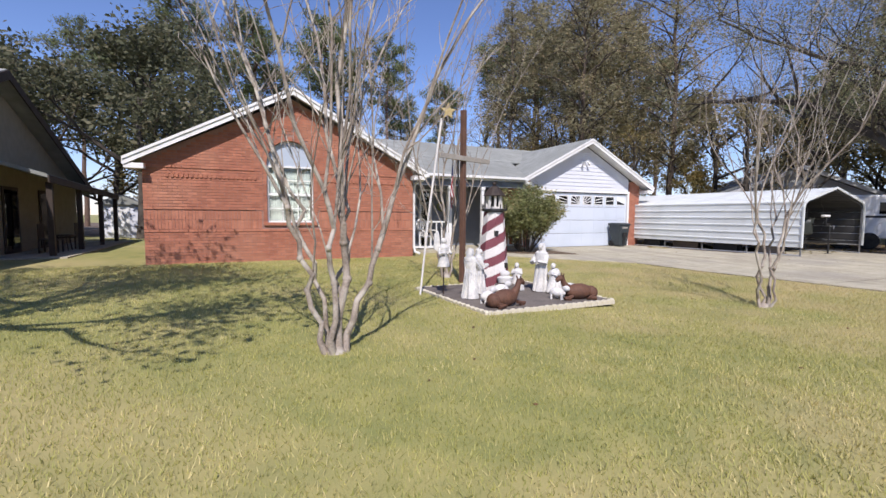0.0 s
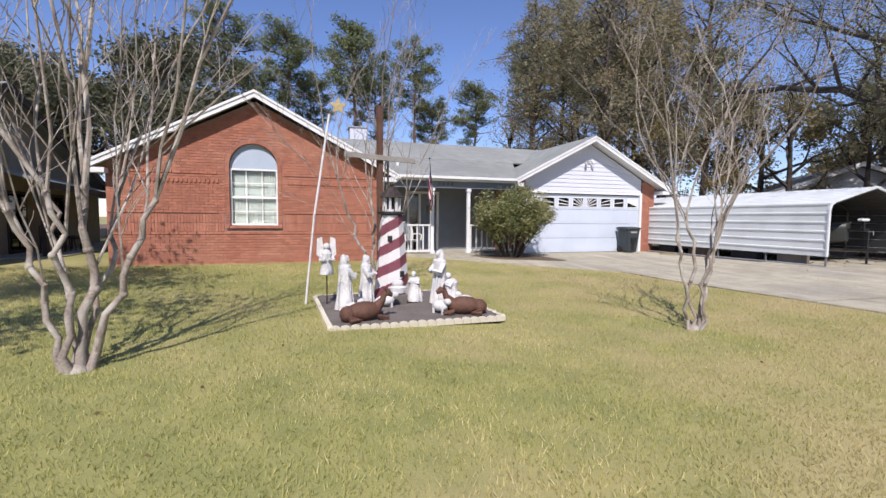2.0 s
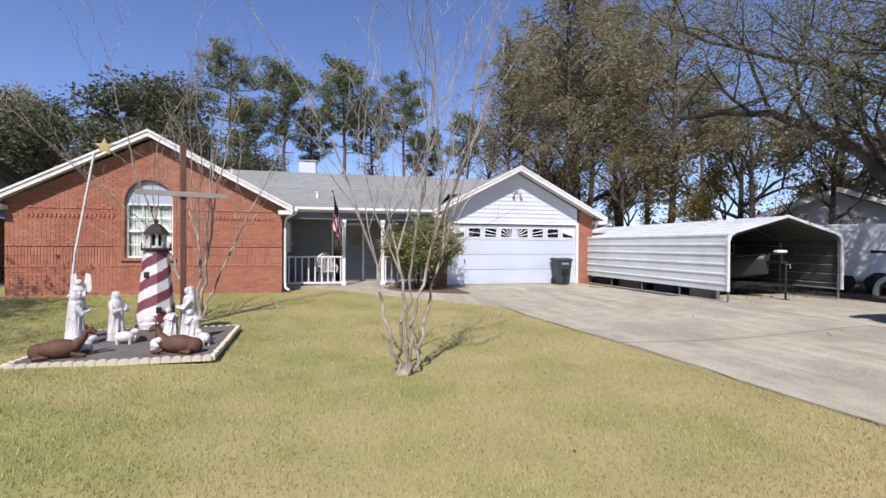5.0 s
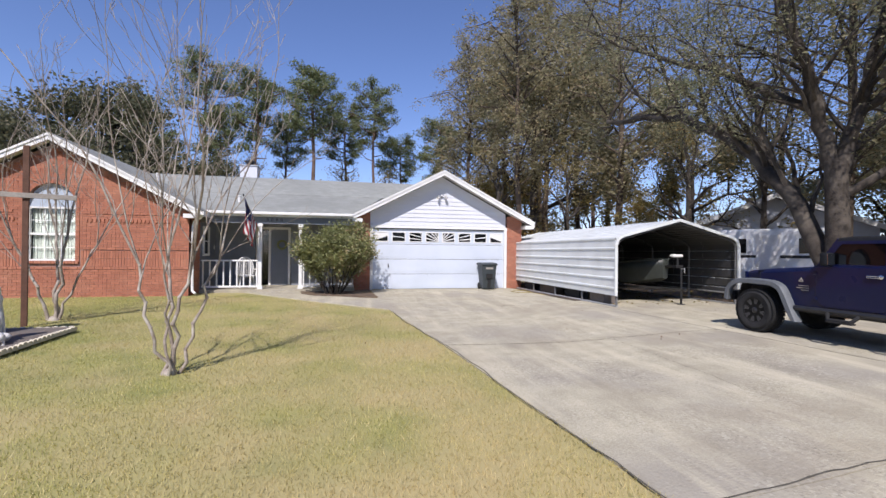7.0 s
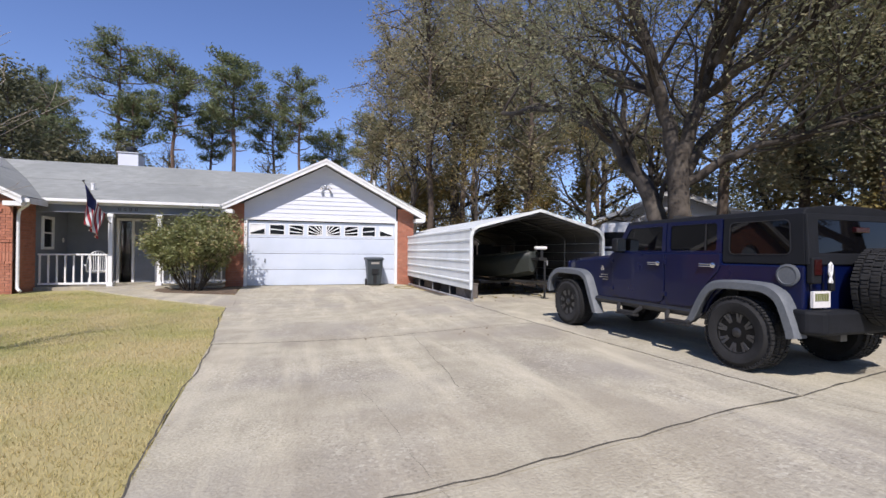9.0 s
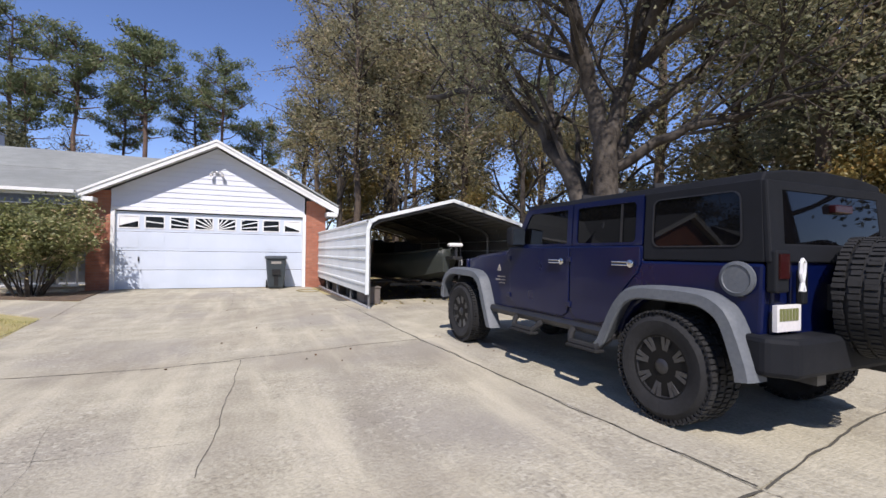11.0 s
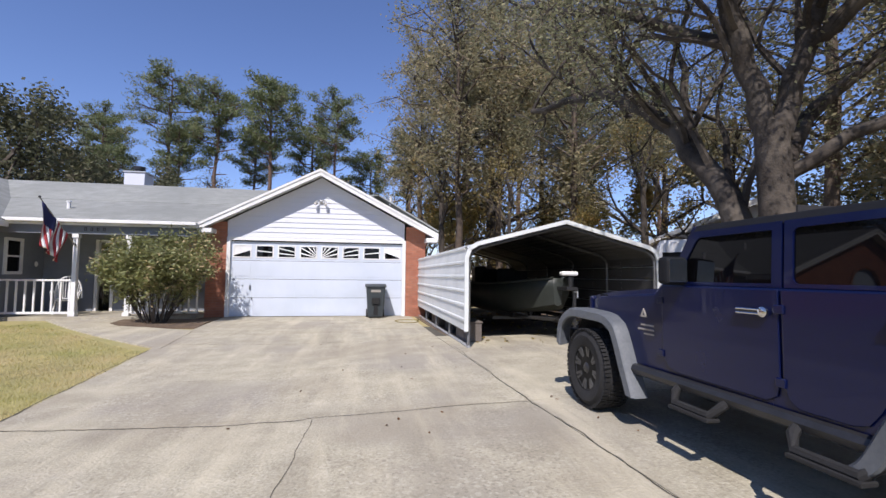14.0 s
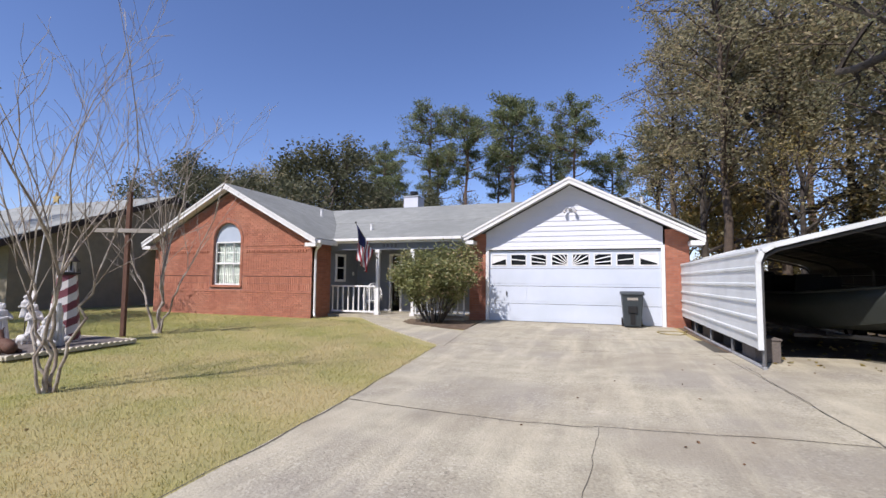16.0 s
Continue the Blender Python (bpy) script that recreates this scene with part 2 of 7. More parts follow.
def strawed(m, straw):
    """The turf is drier towards the driveway: mixes straw in along x, broken up by noise."""
    nt = m.node_tree
    lk = nt.links.new
    tc, sep = nt.nodes.new("ShaderNodeTexCoord"), nt.nodes.new("ShaderNodeSeparateXYZ")
    no, ma, mr, mx = (nt.nodes.new(k) for k in ("ShaderNodeTexNoise", "ShaderNodeMath", "ShaderNodeMapRange", "ShaderNodeMix"))
    no.inputs["Scale"].default_value, no.inputs["Detail"].default_value = 0.75, 8
    ma.operation = "MULTIPLY_ADD"
    ma.inputs[1].default_value = 30.0
    mr.inputs[1].default_value, mr.inputs[2].default_value, mr.inputs[4].default_value = 18.0, 28.0, 0.85
    mx.data_type = "RGBA"
    mx.inputs[7].default_value = (*straw, 1)
    lk(tc.outputs["Object"], sep.inputs[0]), lk(tc.outputs["Object"], no.inputs["Vector"])
    lk(no.outputs[0], ma.inputs[0]), lk(sep.outputs[0], ma.inputs[2]), lk(ma.outputs[0], mr.inputs[0]), lk(mr.outputs[0], mx.inputs[0])
    ends = [node for node in nt.nodes if node.type in ("BSDF_PRINCIPLED", "BSDF_TRANSLUCENT")]
    lk(ends[0].inputs[0].links[0].from_socket, mx.inputs[6])
    for node in ends:
        lk(mx.outputs[2], node.inputs[0])


strawed(M["lawn"], (0.4, 0.33, 0.16))
strawed(M["blade"], (0.56, 0.45, 0.24))


def aggregate(m):
    """Pale and dark pebbles worn bare, long weather streaks along the drive, and broad grey patches."""
    nt = m.node_tree
    lk = nt.links.new
    bs = nt.nodes["Principled BSDF"]
    col = bs.inputs["Base Color"].links[0].from_socket
    tc = nt.nodes.new("ShaderNodeTexCoord")
    for scale, lo, hi, tone, amount in ((38.0, 0.80, 0.86, (0.66, 0.62, 0.5), 0.3), (52.0, 0.84, 0.9, (0.14, 0.12, 0.09), 0.4)):
        vo, patch, pr, mr, mu, mx = (nt.nodes.new(k) for k in ("ShaderNodeTexVoronoi", "ShaderNodeTexNoise", "ShaderNodeMapRange", "ShaderNodeMapRange", "ShaderNodeMath", "ShaderNodeMix"))
        vo.inputs["Scale"].default_value, patch.inputs["Scale"].default_value, patch.inputs["Detail"].default_value = scale, 0.9, 4
        sep = nt.nodes.new("ShaderNodeSeparateColor")
        lk(tc.outputs["Object"], vo.inputs["Vector"]), lk(tc.outputs["Object"], patch.inputs["Vector"]), lk(vo.outputs["Color"], sep.inputs[0])
        mr.inputs[1].default_value, mr.inputs[2].default_value = lo, hi
        pr.inputs[1].default_value, pr.inputs[2].default_value, pr.inputs[3].default_value, pr.inputs[4].default_value = 0.42, 0.62, 0.05, amount
        mu.operation = "MULTIPLY"
        lk(sep.outputs[0], mr.inputs[0]), lk(patch.outputs[0], pr.inputs[0]), lk(mr.outputs[0], mu.inputs[0]), lk(pr.outputs[0], mu.inputs[1])
        mx.data_type = "RGBA"
        mx.inputs[7].default_value = (*tone, 1)
        lk(mu.outputs[0], mx.inputs[0]), lk(col, mx.inputs[6])
        col = mx.outputs[2]
    for stretch, lo, hi, tone, amount in (((2.2, 0.28, 1), 0.5, 0.66, (0.6, 0.545, 0.4), 0.55), ((1.3, 0.22, 1), 0.5, 0.66, (0.24, 0.21, 0.155), 0.42), ((0.35, 0.5, 1), 0.5, 0.6, (0.3, 0.26, 0.19), 0.4)):
        mp, no, mr, mx = (nt.nodes.new(k) for k in ("ShaderNodeMapping", "ShaderNodeTexNoise", "ShaderNodeMapRange", "ShaderNodeMix"))
        mp.inputs["Scale"].default_value = stretch
        mp.inputs["Location"].default_value = (stretch[0] * 7, 3, 0)
        no.inputs["Scale"].default_value, no.inputs["Detail"].default_value, no.inputs["Roughness"].default_value = 1.0, 7, 0.65
        lk(tc.outputs["Object"], mp.inputs["Vector"]), lk(mp.outputs[0], no.inputs["Vector"]), lk(no.outputs[0], mr.inputs[0])
        mr.inputs[1].default_value, mr.inputs[2].default_value, mr.inputs[4].default_value = lo, hi, amount
        mx.data_type = "RGBA"
        mx.inputs[7].default_value = (*tone, 1)
        lk(mr.outputs[0], mx.inputs[0]), lk(col, mx.inputs[6])
        col = mx.outputs[2]
    lk(col, bs.inputs["Base Color"])


aggregate(M["concrete"])


# shapes
class Geo:
    """Points and faces that grow into one mesh."""

    def __init__(self):
        self.v, self.f = [], []

    def add(self, vs, fs):
        n = len(self.v)
        self.v += [tuple(p) for p in vs]
        self.f += [[i + n for i in f] for f in fs]
        return self

    def box(self, x0, x1, y0, y1, z0, z1):
        vs = [(x, y, z) for z in (z0, z1) for y in (y0, y1) for x in (x0, x1)]
        return self.add(vs, [(0, 2, 3, 1), (4, 5, 7, 6), (0, 1, 5, 4), (2, 6, 7, 3), (0, 4, 6, 2), (1, 3, 7, 5)])

    def prism(self, pts, a, b, axis="y"):
        put = {"x": lambda p, c: (c, p[0], p[1]), "y": lambda p, c: (p[0], c, p[1]), "z": lambda p, c: (p[0], p[1], c)}[axis]
        n = len(pts)
        vs = [put(p, a) for p in pts] + [put(p, b) for p in pts]
        return self.add(vs, [list(range(n))[::-1], list(range(n, 2 * n))] + [(i, (i + 1) % n, n + (i + 1) % n, n + i) for i in range(n)])

    def slab(self, pts, way):
        """A flat outline in space, given thickness along way."""
        n = len(pts)
        vs = [tuple(p) for p in pts] + [tuple(Vector(p) + Vector(way)) for p in pts]
        return self.add(vs, [list(range(n))[::-1], list(range(n, 2 * n))] + [(i, (i + 1) % n, n + (i + 1) % n, n + i) for i in range(n)])

    def ring(self, outer, inner, way):
        """A frame between two outlines of the same count, with thickness."""
        n = len(outer)
        w = Vector(way)
        vs = [tuple(p) for p in outer] + [tuple(p) for p in inner] + [tuple(Vector(p) + w) for p in outer] + [tuple(Vector(p) + w) for p in inner]
        fs = []
        for i in range(n):
            j = (i + 1) % n
            fs += [(i, j, n + j, n + i), (2 * n + i, 3 * n + i, 3 * n + j, 2 * n + j), (i, 2 * n + i, 2 * n + j, j), (n + i, n + j, 3 * n + j, 3 * n + i)]
        return self.add(vs, fs)

    def tube(self, pts, rad, n=8):
        pts = [Vector(p) for p in pts]
        if not hasattr(rad, "__len__"):
            rad = [rad] * len(pts)
        vs, up = [], Vector((0.13, 0.27, 0.95))
        for i, p in enumerate(pts):
            d = (pts[min(i + 1, len(pts) - 1)] - pts[max(i - 1, 0)]).normalized()
            if abs(d.dot(up)) > 0.97:
                up = Vector((1, 0.2, 0))
            a = d.cross(up).normalized()
            b = d.cross(a)
            up = a.cross(d)
            for k in range(n):
                t = 2 * math.pi * k / n
                vs.append(p + (a * math.cos(t) + b * math.sin(t)) * rad[i])
        m = len(pts)
        fs = [(i * n + k, i * n + (k + 1) % n, (i + 1) * n + (k + 1) % n, (i + 1) * n + k) for i in range(m - 1) for k in range(n)]
        fs += [list(range(n))[::-1], list(range((m - 1) * n, m * n))]
        return self.add(vs, fs)

    def lathe(self, prof, n=20, at=(0, 0, 0), axis="z", sx=1.0, sy=1.0):
        vs = []
        for r, h in prof:
            for k in range(n):
                t = 2 * math.pi * k / n
                c, s = r * math.cos(t) * sx, r * math.sin(t) * sy
                p = {"z": (c, s, h), "x": (h, c, s), "y": (c, h, s)}[axis]
                vs.append((p[0] + at[0], p[1] + at[1], p[2] + at[2]))
        m = len(prof)
        fs = [(i * n + k, i * n + (k + 1) % n, (i + 1) * n + (k + 1) % n, (i + 1) * n + k) for i in range(m - 1) for k in range(n)]
        fs += [list(range(n))[::-1], list(range((m - 1) * n, m * n))]
        return self.add(vs, fs)

    def ball(self, at, r, sx=1, sy=1, sz=1, n=10):
        prof = [(max(0.001, r * math.sin(math.pi * i / n)), -r * math.cos(math.pi * i / n) * sz + at[2]) for i in range(n + 1)]
        return self.lathe(prof, n + 4, (at[0], at[1], 0), "z", sx, sy)

    def move(self, m):
        self.v = [tuple(m @ Vector(p)) for p in self.v]
        return self


def part(name, geo, material, parent=None, label="", at=None, smooth=False, bevel=0.0, kind=""):
    """Links a Geo as one mesh object under a thing or a part."""
    me = bpy.data.meshes.new(name)
    me.from_pydata(geo.v, [], geo.f)
    if len(geo.f) < 30000:
        bm = bmesh.new()
        bm.from_mesh(me)
        bmesh.ops.recalc_face_normals(bm, faces=bm.faces)
        bm.to_mesh(me)
        bm.free()
    me.materials.append(material)
    if smooth:
        me.polygons.foreach_set("use_smooth", [True] * len(me.polygons))
        me.set_sharp_from_angle(angle=radians(40))
    ob = new(name, me)
    if at:
        ob.matrix_basis = at if isinstance(at, Matrix) else Matrix.Translation(at)
    if parent:
        ob.parent = parent
    if bevel:
        b = ob.modifiers.new("bevel", "BEVEL")
        b.width, b.segments, b.limit_method, b.angle_limit = bevel, 2, "ANGLE", radians(35)
    return tagged(ob, label, kind=kind)


def thing(name, at, label, category, group="", kind=""):
    ob = new(name)
    ob.empty_display_size = 0.2
    ob.matrix_basis = at if isinstance(at, Matrix) else Matrix.Translation(at)
    return tagged(ob, label, category, group, kind)


def ease(t):
    t = max(0.0, min(1.0, t))
    return t * t * (3 - 2 * t)


def ground_z(x, y):
    """The lie of the land."""
    dip = -0.13 * ease((x - 1.5) / 4.5) * (1 - ease((x - 11.0) / 4.5)) + 0.05 * ease((x - 11.0) / 4.5)
    return dip * ease((12.4 - y) / 7.0) * (1 - ease((-y - 6) / 6))


def draped(pts_rows, lift, depth):
    """A sheet over rows of plan points, laid on the land, with a skirt down to depth under it."""
    g = Geo()
    nr, nc = len(pts_rows), len(pts_rows[0])
    top = [(x, y, ground_z(x, y) + lift) for row in pts_rows for x, y in row]
    low = [(x, y, z - depth) for x, y, z in top]
    fs = [(i * nc + j, i * nc + j + 1, (i + 1) * nc + j + 1, (i + 1) * nc + j) for i in range(nr - 1) for j in range(nc - 1)]
    n = nr * nc
    edge = [j for j in range(nc)] + [i * nc + nc - 1 for i in range(1, nr)] + [(nr - 1) * nc + j for j in range(nc - 2, -1, -1)] + [i * nc for i in range(nr - 2, 0, -1)]
    fs += [(edge[k], edge[(k + 1) % len(edge)], edge[(k + 1) % len(edge)] + n, edge[k] + n) for k in range(len(edge))]
    fs += [tuple(i + n for i in f)[::-1] for f in fs[: (nr - 1) * (nc - 1)]]
    return g.add(top + low, fs)


def quad_rows(a, b, c, d, nu, nv):
    """Rows of plan points filling the quad a b c d (a-b along the first row, d-c along the last)."""
    rows = []
    for i in range(nv + 1):
        t = i / nv
        p, q = (a[0] + (d[0] - a[0]) * t, a[1] + (d[1] - a[1]) * t), (b[0] + (c[0] - b[0]) * t, b[1] + (c[1] - b[1]) * t)
        rows.append([(p[0] + (q[0] - p[0]) * j / nu, p[1] + (q[1] - p[1]) * j / nu) for j in range(nu + 1)])
    return rows


# ground
def build_ground():
    g = Geo()
    xs = [-400, -150, -60, -30] + [x * 1.0 for x in range(-20, 31)] + [45, 70, 150, 400]
    ys = [-400, -150, -60, -30] + [y * 1.0 for y in range(-20, 31)] + [45, 70, 150, 400]
    vs = [(x, y, ground_z(x, y)) for y in ys for x in xs]
    n = len(xs)
    g.add(vs, [(i * n + j, i * n + j + 1, (i + 1) * n + j + 1, (i + 1) * n + j) for i in range(len(ys) - 1) for j in range(n - 1)])
    part("ground", g, M["lawn"], label="patchy dormant green and straw lawn", kind="structure", smooth=True)


build_ground()

EDGE = lambda y: 10.16 - 0.07 * y if y < 3.42 else 9.92 - 0.098 * (y - 3.42)  # the driveway's edge beside the lawn
driveway = thing("driveway", (0, 0, 0), "worn grey concrete driveway with jointed slabs", "", kind="structure")


def drive_slab(a, b, c, d, nu, nv):
    part("slab", draped(quad_rows(a, b, c, d, nu, nv), 0.02, 0.1), M["concrete"], driveway)


_g = 0.006
part("joint_bed", draped(quad_rows((10.6, -4.4), (18.8, -0.9), (18.7, 7.9), (9.7, 12.8), 16, 24), 0.004, 0.05), M["crack"], driveway, "dark dirt in the joints")
drive_slab((EDGE(-1.42), -1.42), (15.03 - _g, -0.98), (14.84 - _g, 3.1 - _g), (EDGE(3.42), 3.42 - _g), 8, 8)
drive_slab((EDGE(3.42), 3.42 + _g), (14.84 - _g, 3.1 + _g), (14.72 - _g, 7.6 - _g), (EDGE(8.2), 8.2 - _g), 8, 8)
drive_slab((EDGE(8.2), 8.2 + _g * 0.5), (14.72 - _g, 7.6 + _g * 0.5), (14.7, 12.93), (9.3, 12.93), 8, 8)
drive_slab((15.03 + _g, -0.97), (18.9, -0.25), (18.85, 3.5 - _g), (14.84 + _g, 3.1 - _g), 4, 6)
drive_slab((14.84 + _g, 3.1 + _g), (18.85, 3.5 + _g), (18.8, 8.0), (14.71 + _g, 8.0), 4, 6)
drive_slab((10.45, -4.6), (16.2, -4.6), (15.03 - _g, -0.98 - 2 * _g), (EDGE(-1.42), -1.42 - 2 * _g), 8, 5)
drive_slab((16.2 + 2 * _g, -4.6), (20.2, -4.6), (18.9, -0.25 - 2 * _g), (15.03 + _g, -0.97 - 2 * _g), 4, 4)
_rc = random.Random(8)


def crack(x0, y0, x1, y1, w):
    n = int(math.dist((x0, y0), (x1, y1)) / 0.12)
    g, dx, off = Geo(), 0.0, []
    for i in range(n + 1):
        dx = dx * 0.9 + _rc.uniform(-0.018, 0.018)
        off.append(dx)
    ux, uy = (x1 - x0), (y1 - y0)
    L = math.hypot(ux, uy)
    px, py = -uy / L, ux / L
    for s in (-1, 1):
        for i in range(n + 1):
            f = i / n
            x, y = x0 + ux * f + px * (off[i] + s * w * _rc.uniform(0.4, 1)), y0 + uy * f + py * (off[i] + s * w * _rc.uniform(0.4, 1))
            g.v.append((x, y, ground_z(x, y) + 0.0245))
    g.f += [(i, i + 1, n + 2 + i, n + 1 + i) for i in range(n)]
    part("crack", g, M["crack"], driveway, "dark hairline crack")


crack(EDGE(3.42), 3.42, 12.7, 3.18, 0.009)
crack(12.7, 3.18, 14.84, 3.1, 0.006)
crack(EDGE(-1.42), -1.42, 15.03, -0.99, 0.011)
crack(11.55, 1.7, 11.9, -1.35, 0.001)
crack(EDGE(-1.4), -1.4, EDGE(3.42), 3.42, 0.01)
crack(EDGE(3.42), 3.42, EDGE(7.6), 7.6, 0.01)
crack(15.05, -0.98, 18.9, -0.26, 0.011)
crack(15.03, -0.96, 14.84, 3.1, 0.007)
crack(14.84, 3.1, 14.78, 6.5, 0.006)
crack(EDGE(8.2), 8.2, 14.72, 7.6, 0.005)
crack(12.55, 0.4, 12.7, 3.15, 0.003)
crack(11.1, 1.2, 12.5, 0.9, 0.002)
crack(12.5, 8.1, 12.45, 12.8, 0.002)
crack(10.3, 5.2, 14.7, 4.9, 0.002)
crack(15.1, 3.2, 18.7, 3.5, 0.003)

# walkway to the porch and the planting bed
_rows = []
for i in range(9):
    t = i / 8
    lo = ((1 - t) ** 2 * 5.1 + 2 * t * (1 - t) * 7.0 + t * t * 9.66, (1 - t) ** 2 * 12.3 + 2 * t * (1 - t) * 9.9 + t * t * 7.7)
    hi = ((1 - t) ** 2 * 6.9 + 2 * t * (1 - t) * 7.0 + t * t * 9.47, (1 - t) ** 2 * 12.3 + 2 * t * (1 - t) * 10.9 + t * t * 10.0)
    _rows.append([lo, ((lo[0] + hi[0]) / 2, (lo[1] + hi[1]) / 2), hi])
part("walkway", draped(_rows, 0.025, 0.1), M["concrete"], label="curved grey concrete walkway to the porch", kind="structure")
part("planting_bed", draped([[(6.95, 12.3), (8.0, 12.42), (9.25, 12.85)], [(7.05, 11.4), (8.2, 11.3), (9.3, 11.4)], [(7.5, 10.85), (8.4, 10.5), (9.4, 10.3)]], 0.03, 0.1), M["dirt"], label="bare brown planting bed with dry leaves", kind="structure")
part("dirt_patch", draped(quad_rows((14.95, 8.02), (18.85, 8.02), (19.4, 16), (14.75, 16), 4, 6), 0.012, 0.1), M["dirt"], label="dark dirt floor strewn with leaves", kind="structure")
part("woodland_floor", draped(quad_rows((18.92, -0.1), (45, -6), (60, 45), (19.5, 30), 14, 18), 0.008, 0.1), M["dirt"], label="brown woodland floor covered with leaf litter", kind="structure")
part("far_lawn", draped(quad_rows((28, 1), (80, 20), (78, 42), (26, 8), 10, 6), 0.016, 0.05), M["lawn"], label="sunlit strip of lawn beyond the parked car", kind="structure")
part("woodland_floor", draped(quad_rows((-60, 26), (19.5, 30), (60, 70), (-60, 75), 10, 10), 0.008, 0.1), M["dirt"], label="brown woodland floor behind the house", kind="structure")
part("road", draped(quad_rows((-200, -12), (200, -12), (200, -5.2), (-200, -5.2), 80, 3), 0.006, 0.1), M["road"], label="grey asphalt street in front of the lawn", kind="structure")

# the brick house
WY, WX0, WX1 = 11.33, -3.26, 3.78      # the wing's front
WIN = (-0.42, 0.80, 1.05, 2.60)        # its window: left, right, sill, spring line
GY = 12.9
WTOP = lambda x: 4.40 - 0.505 * abs(x - 0.26)     # under the wing's roof
GTOP = lambda x: 4.22 - 0.52 * abs(x - 11.94)

house = thing("house", (0, 0, 0), "single-storey red brick house with white trim and grey shingle roof", "house")
g = Geo()
T = 0.2
yb, yf = WY + T, WY + 0.012
g.prism([(WX0, -0.1), (WIN[0], -0.1), (WIN[0], WTOP(WIN[0])), (WX0, WTOP(WX0))], yf, yb)
g.prism([(WIN[1], -0.1), (WX1, -0.1), (WX1, WTOP(WX1)), (WIN[1], WTOP(WIN[1]))], yf, yb)
g.prism([(WIN[0], -0.1), (WIN[1], -0.1), (WIN[1], WIN[2]), (WIN[0], WIN[2])], yf, yb)
cx, rr = (WIN[0] + WIN[1]) / 2, (WIN[1] - WIN[0]) / 2
arch = [(cx - rr * math.cos(math.pi * i / 16), WIN[3] + 0.06 + rr * math.sin(math.pi * i / 16)) for i in range(17)]
g.prism(arch + [(WIN[1], WTOP(WIN[1])), (0.26, WTOP(0.26)), (WIN[0], WTOP(WIN[0]))], yf, yb)
part("wall_front", g, M["mortar"], house, "red brick wing wall with an arched window")
for b_ in ((WX1 - T, WX1 - 0.012, yb, 12.45, -0.1, 2.62), (WX0 + 0.012, WX0 + T, yb, 23, -0.1, 2.62), (8.78, 9.30, GY + 0.012, GY + T, -0.1, 2.75), (14.55, 15.14, GY + 0.012, GY + T, -0.1, 2.75), (8.75, 8.75 + T, GY + T, 14.5, -0.1, 2.6), (15.16 - T, 15.16, GY + T, 23, -0.1, 2.6), (WX0, 15.16, 23, 23.2, -0.1, 2.6)):
    part("wall", Geo().box(*b_), M["mortar"], house, "red brick wall")
for b_ in ((WX1 - T, WX1, 12.45, 14.3, 0, 2.6), (WX1, 5.15, 14.3, 14.45, 0, 2.6), (6.42, 8.78, 14.3, 14.45, 0, 2.6), (5.15, 6.42, 14.3, 14.45, 2.3, 2.6)):
    part("porch_wall", Geo().box(*b_), M["greywall"], house, "blue-grey painted porch wall")


def bricks():
    """Brick places over the faces: centre x, z, length, height and how far proud, on a face."""
    out = []
    h, L, j = 0.062, 0.2, 0.012
    z, row = 0.0, 0
    while z < 4.5:
        band = 0.88 <= z < 1.30
        if band:
            z = 0.885
            for k, zz in enumerate((0.885, 1.125)):
                x = WX0
                while x < WX1 - 0.03:
                    if not (x + 0.07 > WIN[0] - 0.1 and x < WIN[1] + 0.1 and zz + 0.2 > WIN[2] - 0.02):
                        out.append((x, x + 0.064, zz, zz + 0.228, 0.0))
                    x += 0.075
            z = 1.385
            continue
        x = WX0 - (0.1 if row % 2 else 0)
        while x < WX1 - 0.01:
            a, b = max(x, WX0), min(x + L, WX1)
            top = z + h
            ok = b - a > 0.03 and top < WTOP(a) - 0.02 and top < WTOP(b) - 0.02
            if ok and top > WIN[2] - 0.02:
                m = 0.115
                if z < WIN[3] + 0.06:
                    if b > WIN[0] - m and a < WIN[1] + m:
                        for c, d in ((a, min(b, WIN[0] - m)), (max(a, WIN[1] + m), b)):
                            if d - c > 0.03:
                                out.append((c, d, z, top, 0))
                        ok = False
                else:
                    R = rr + 0.12
                    dz = z - WIN[3] - 0.06
                    if dz < R:
                        half = math.sqrt(R * R - dz * dz)
                        if b > cx - half and a < cx + half:
                            for c, d in ((a, min(b, cx - half)), (max(a, cx + half), b)):
                                if d - c > 0.03:
                                    out.append((c, d, z, top, 0))
                            ok = False
            if ok:
                proud = 0
                if 2.28 < z < 2.44 and (a < WIN[0] - 0.25 or a > WIN[1] + 0.15):
                    proud = 0.022 if int((a + 50) / 0.106) % 2 or z > 2.37 else 0.0
                if 0.80 < z < 0.88 or 1.38 < z < 1.44:
                    proud = 0.018
                out.append((a, b, z, top, proud))
            x += L + j
        z += h + j
        row += 1
    return out


def brick_box(g, a, b, z0, z1, proud, y=WY):
    g.box(a, b, y - proud, y + 0.03, z0, z1)


BR = bricks()
# dentils under the proud course
for i in range(60):
    x = WX0 + 0.5 + i * 0.106
    if x < WIN[0] - 0.28 or (WIN[1] + 0.2 < x < WX1 - 0.1):
        BR.append((x, x + 0.058, 2.19, 2.275, 0.03))
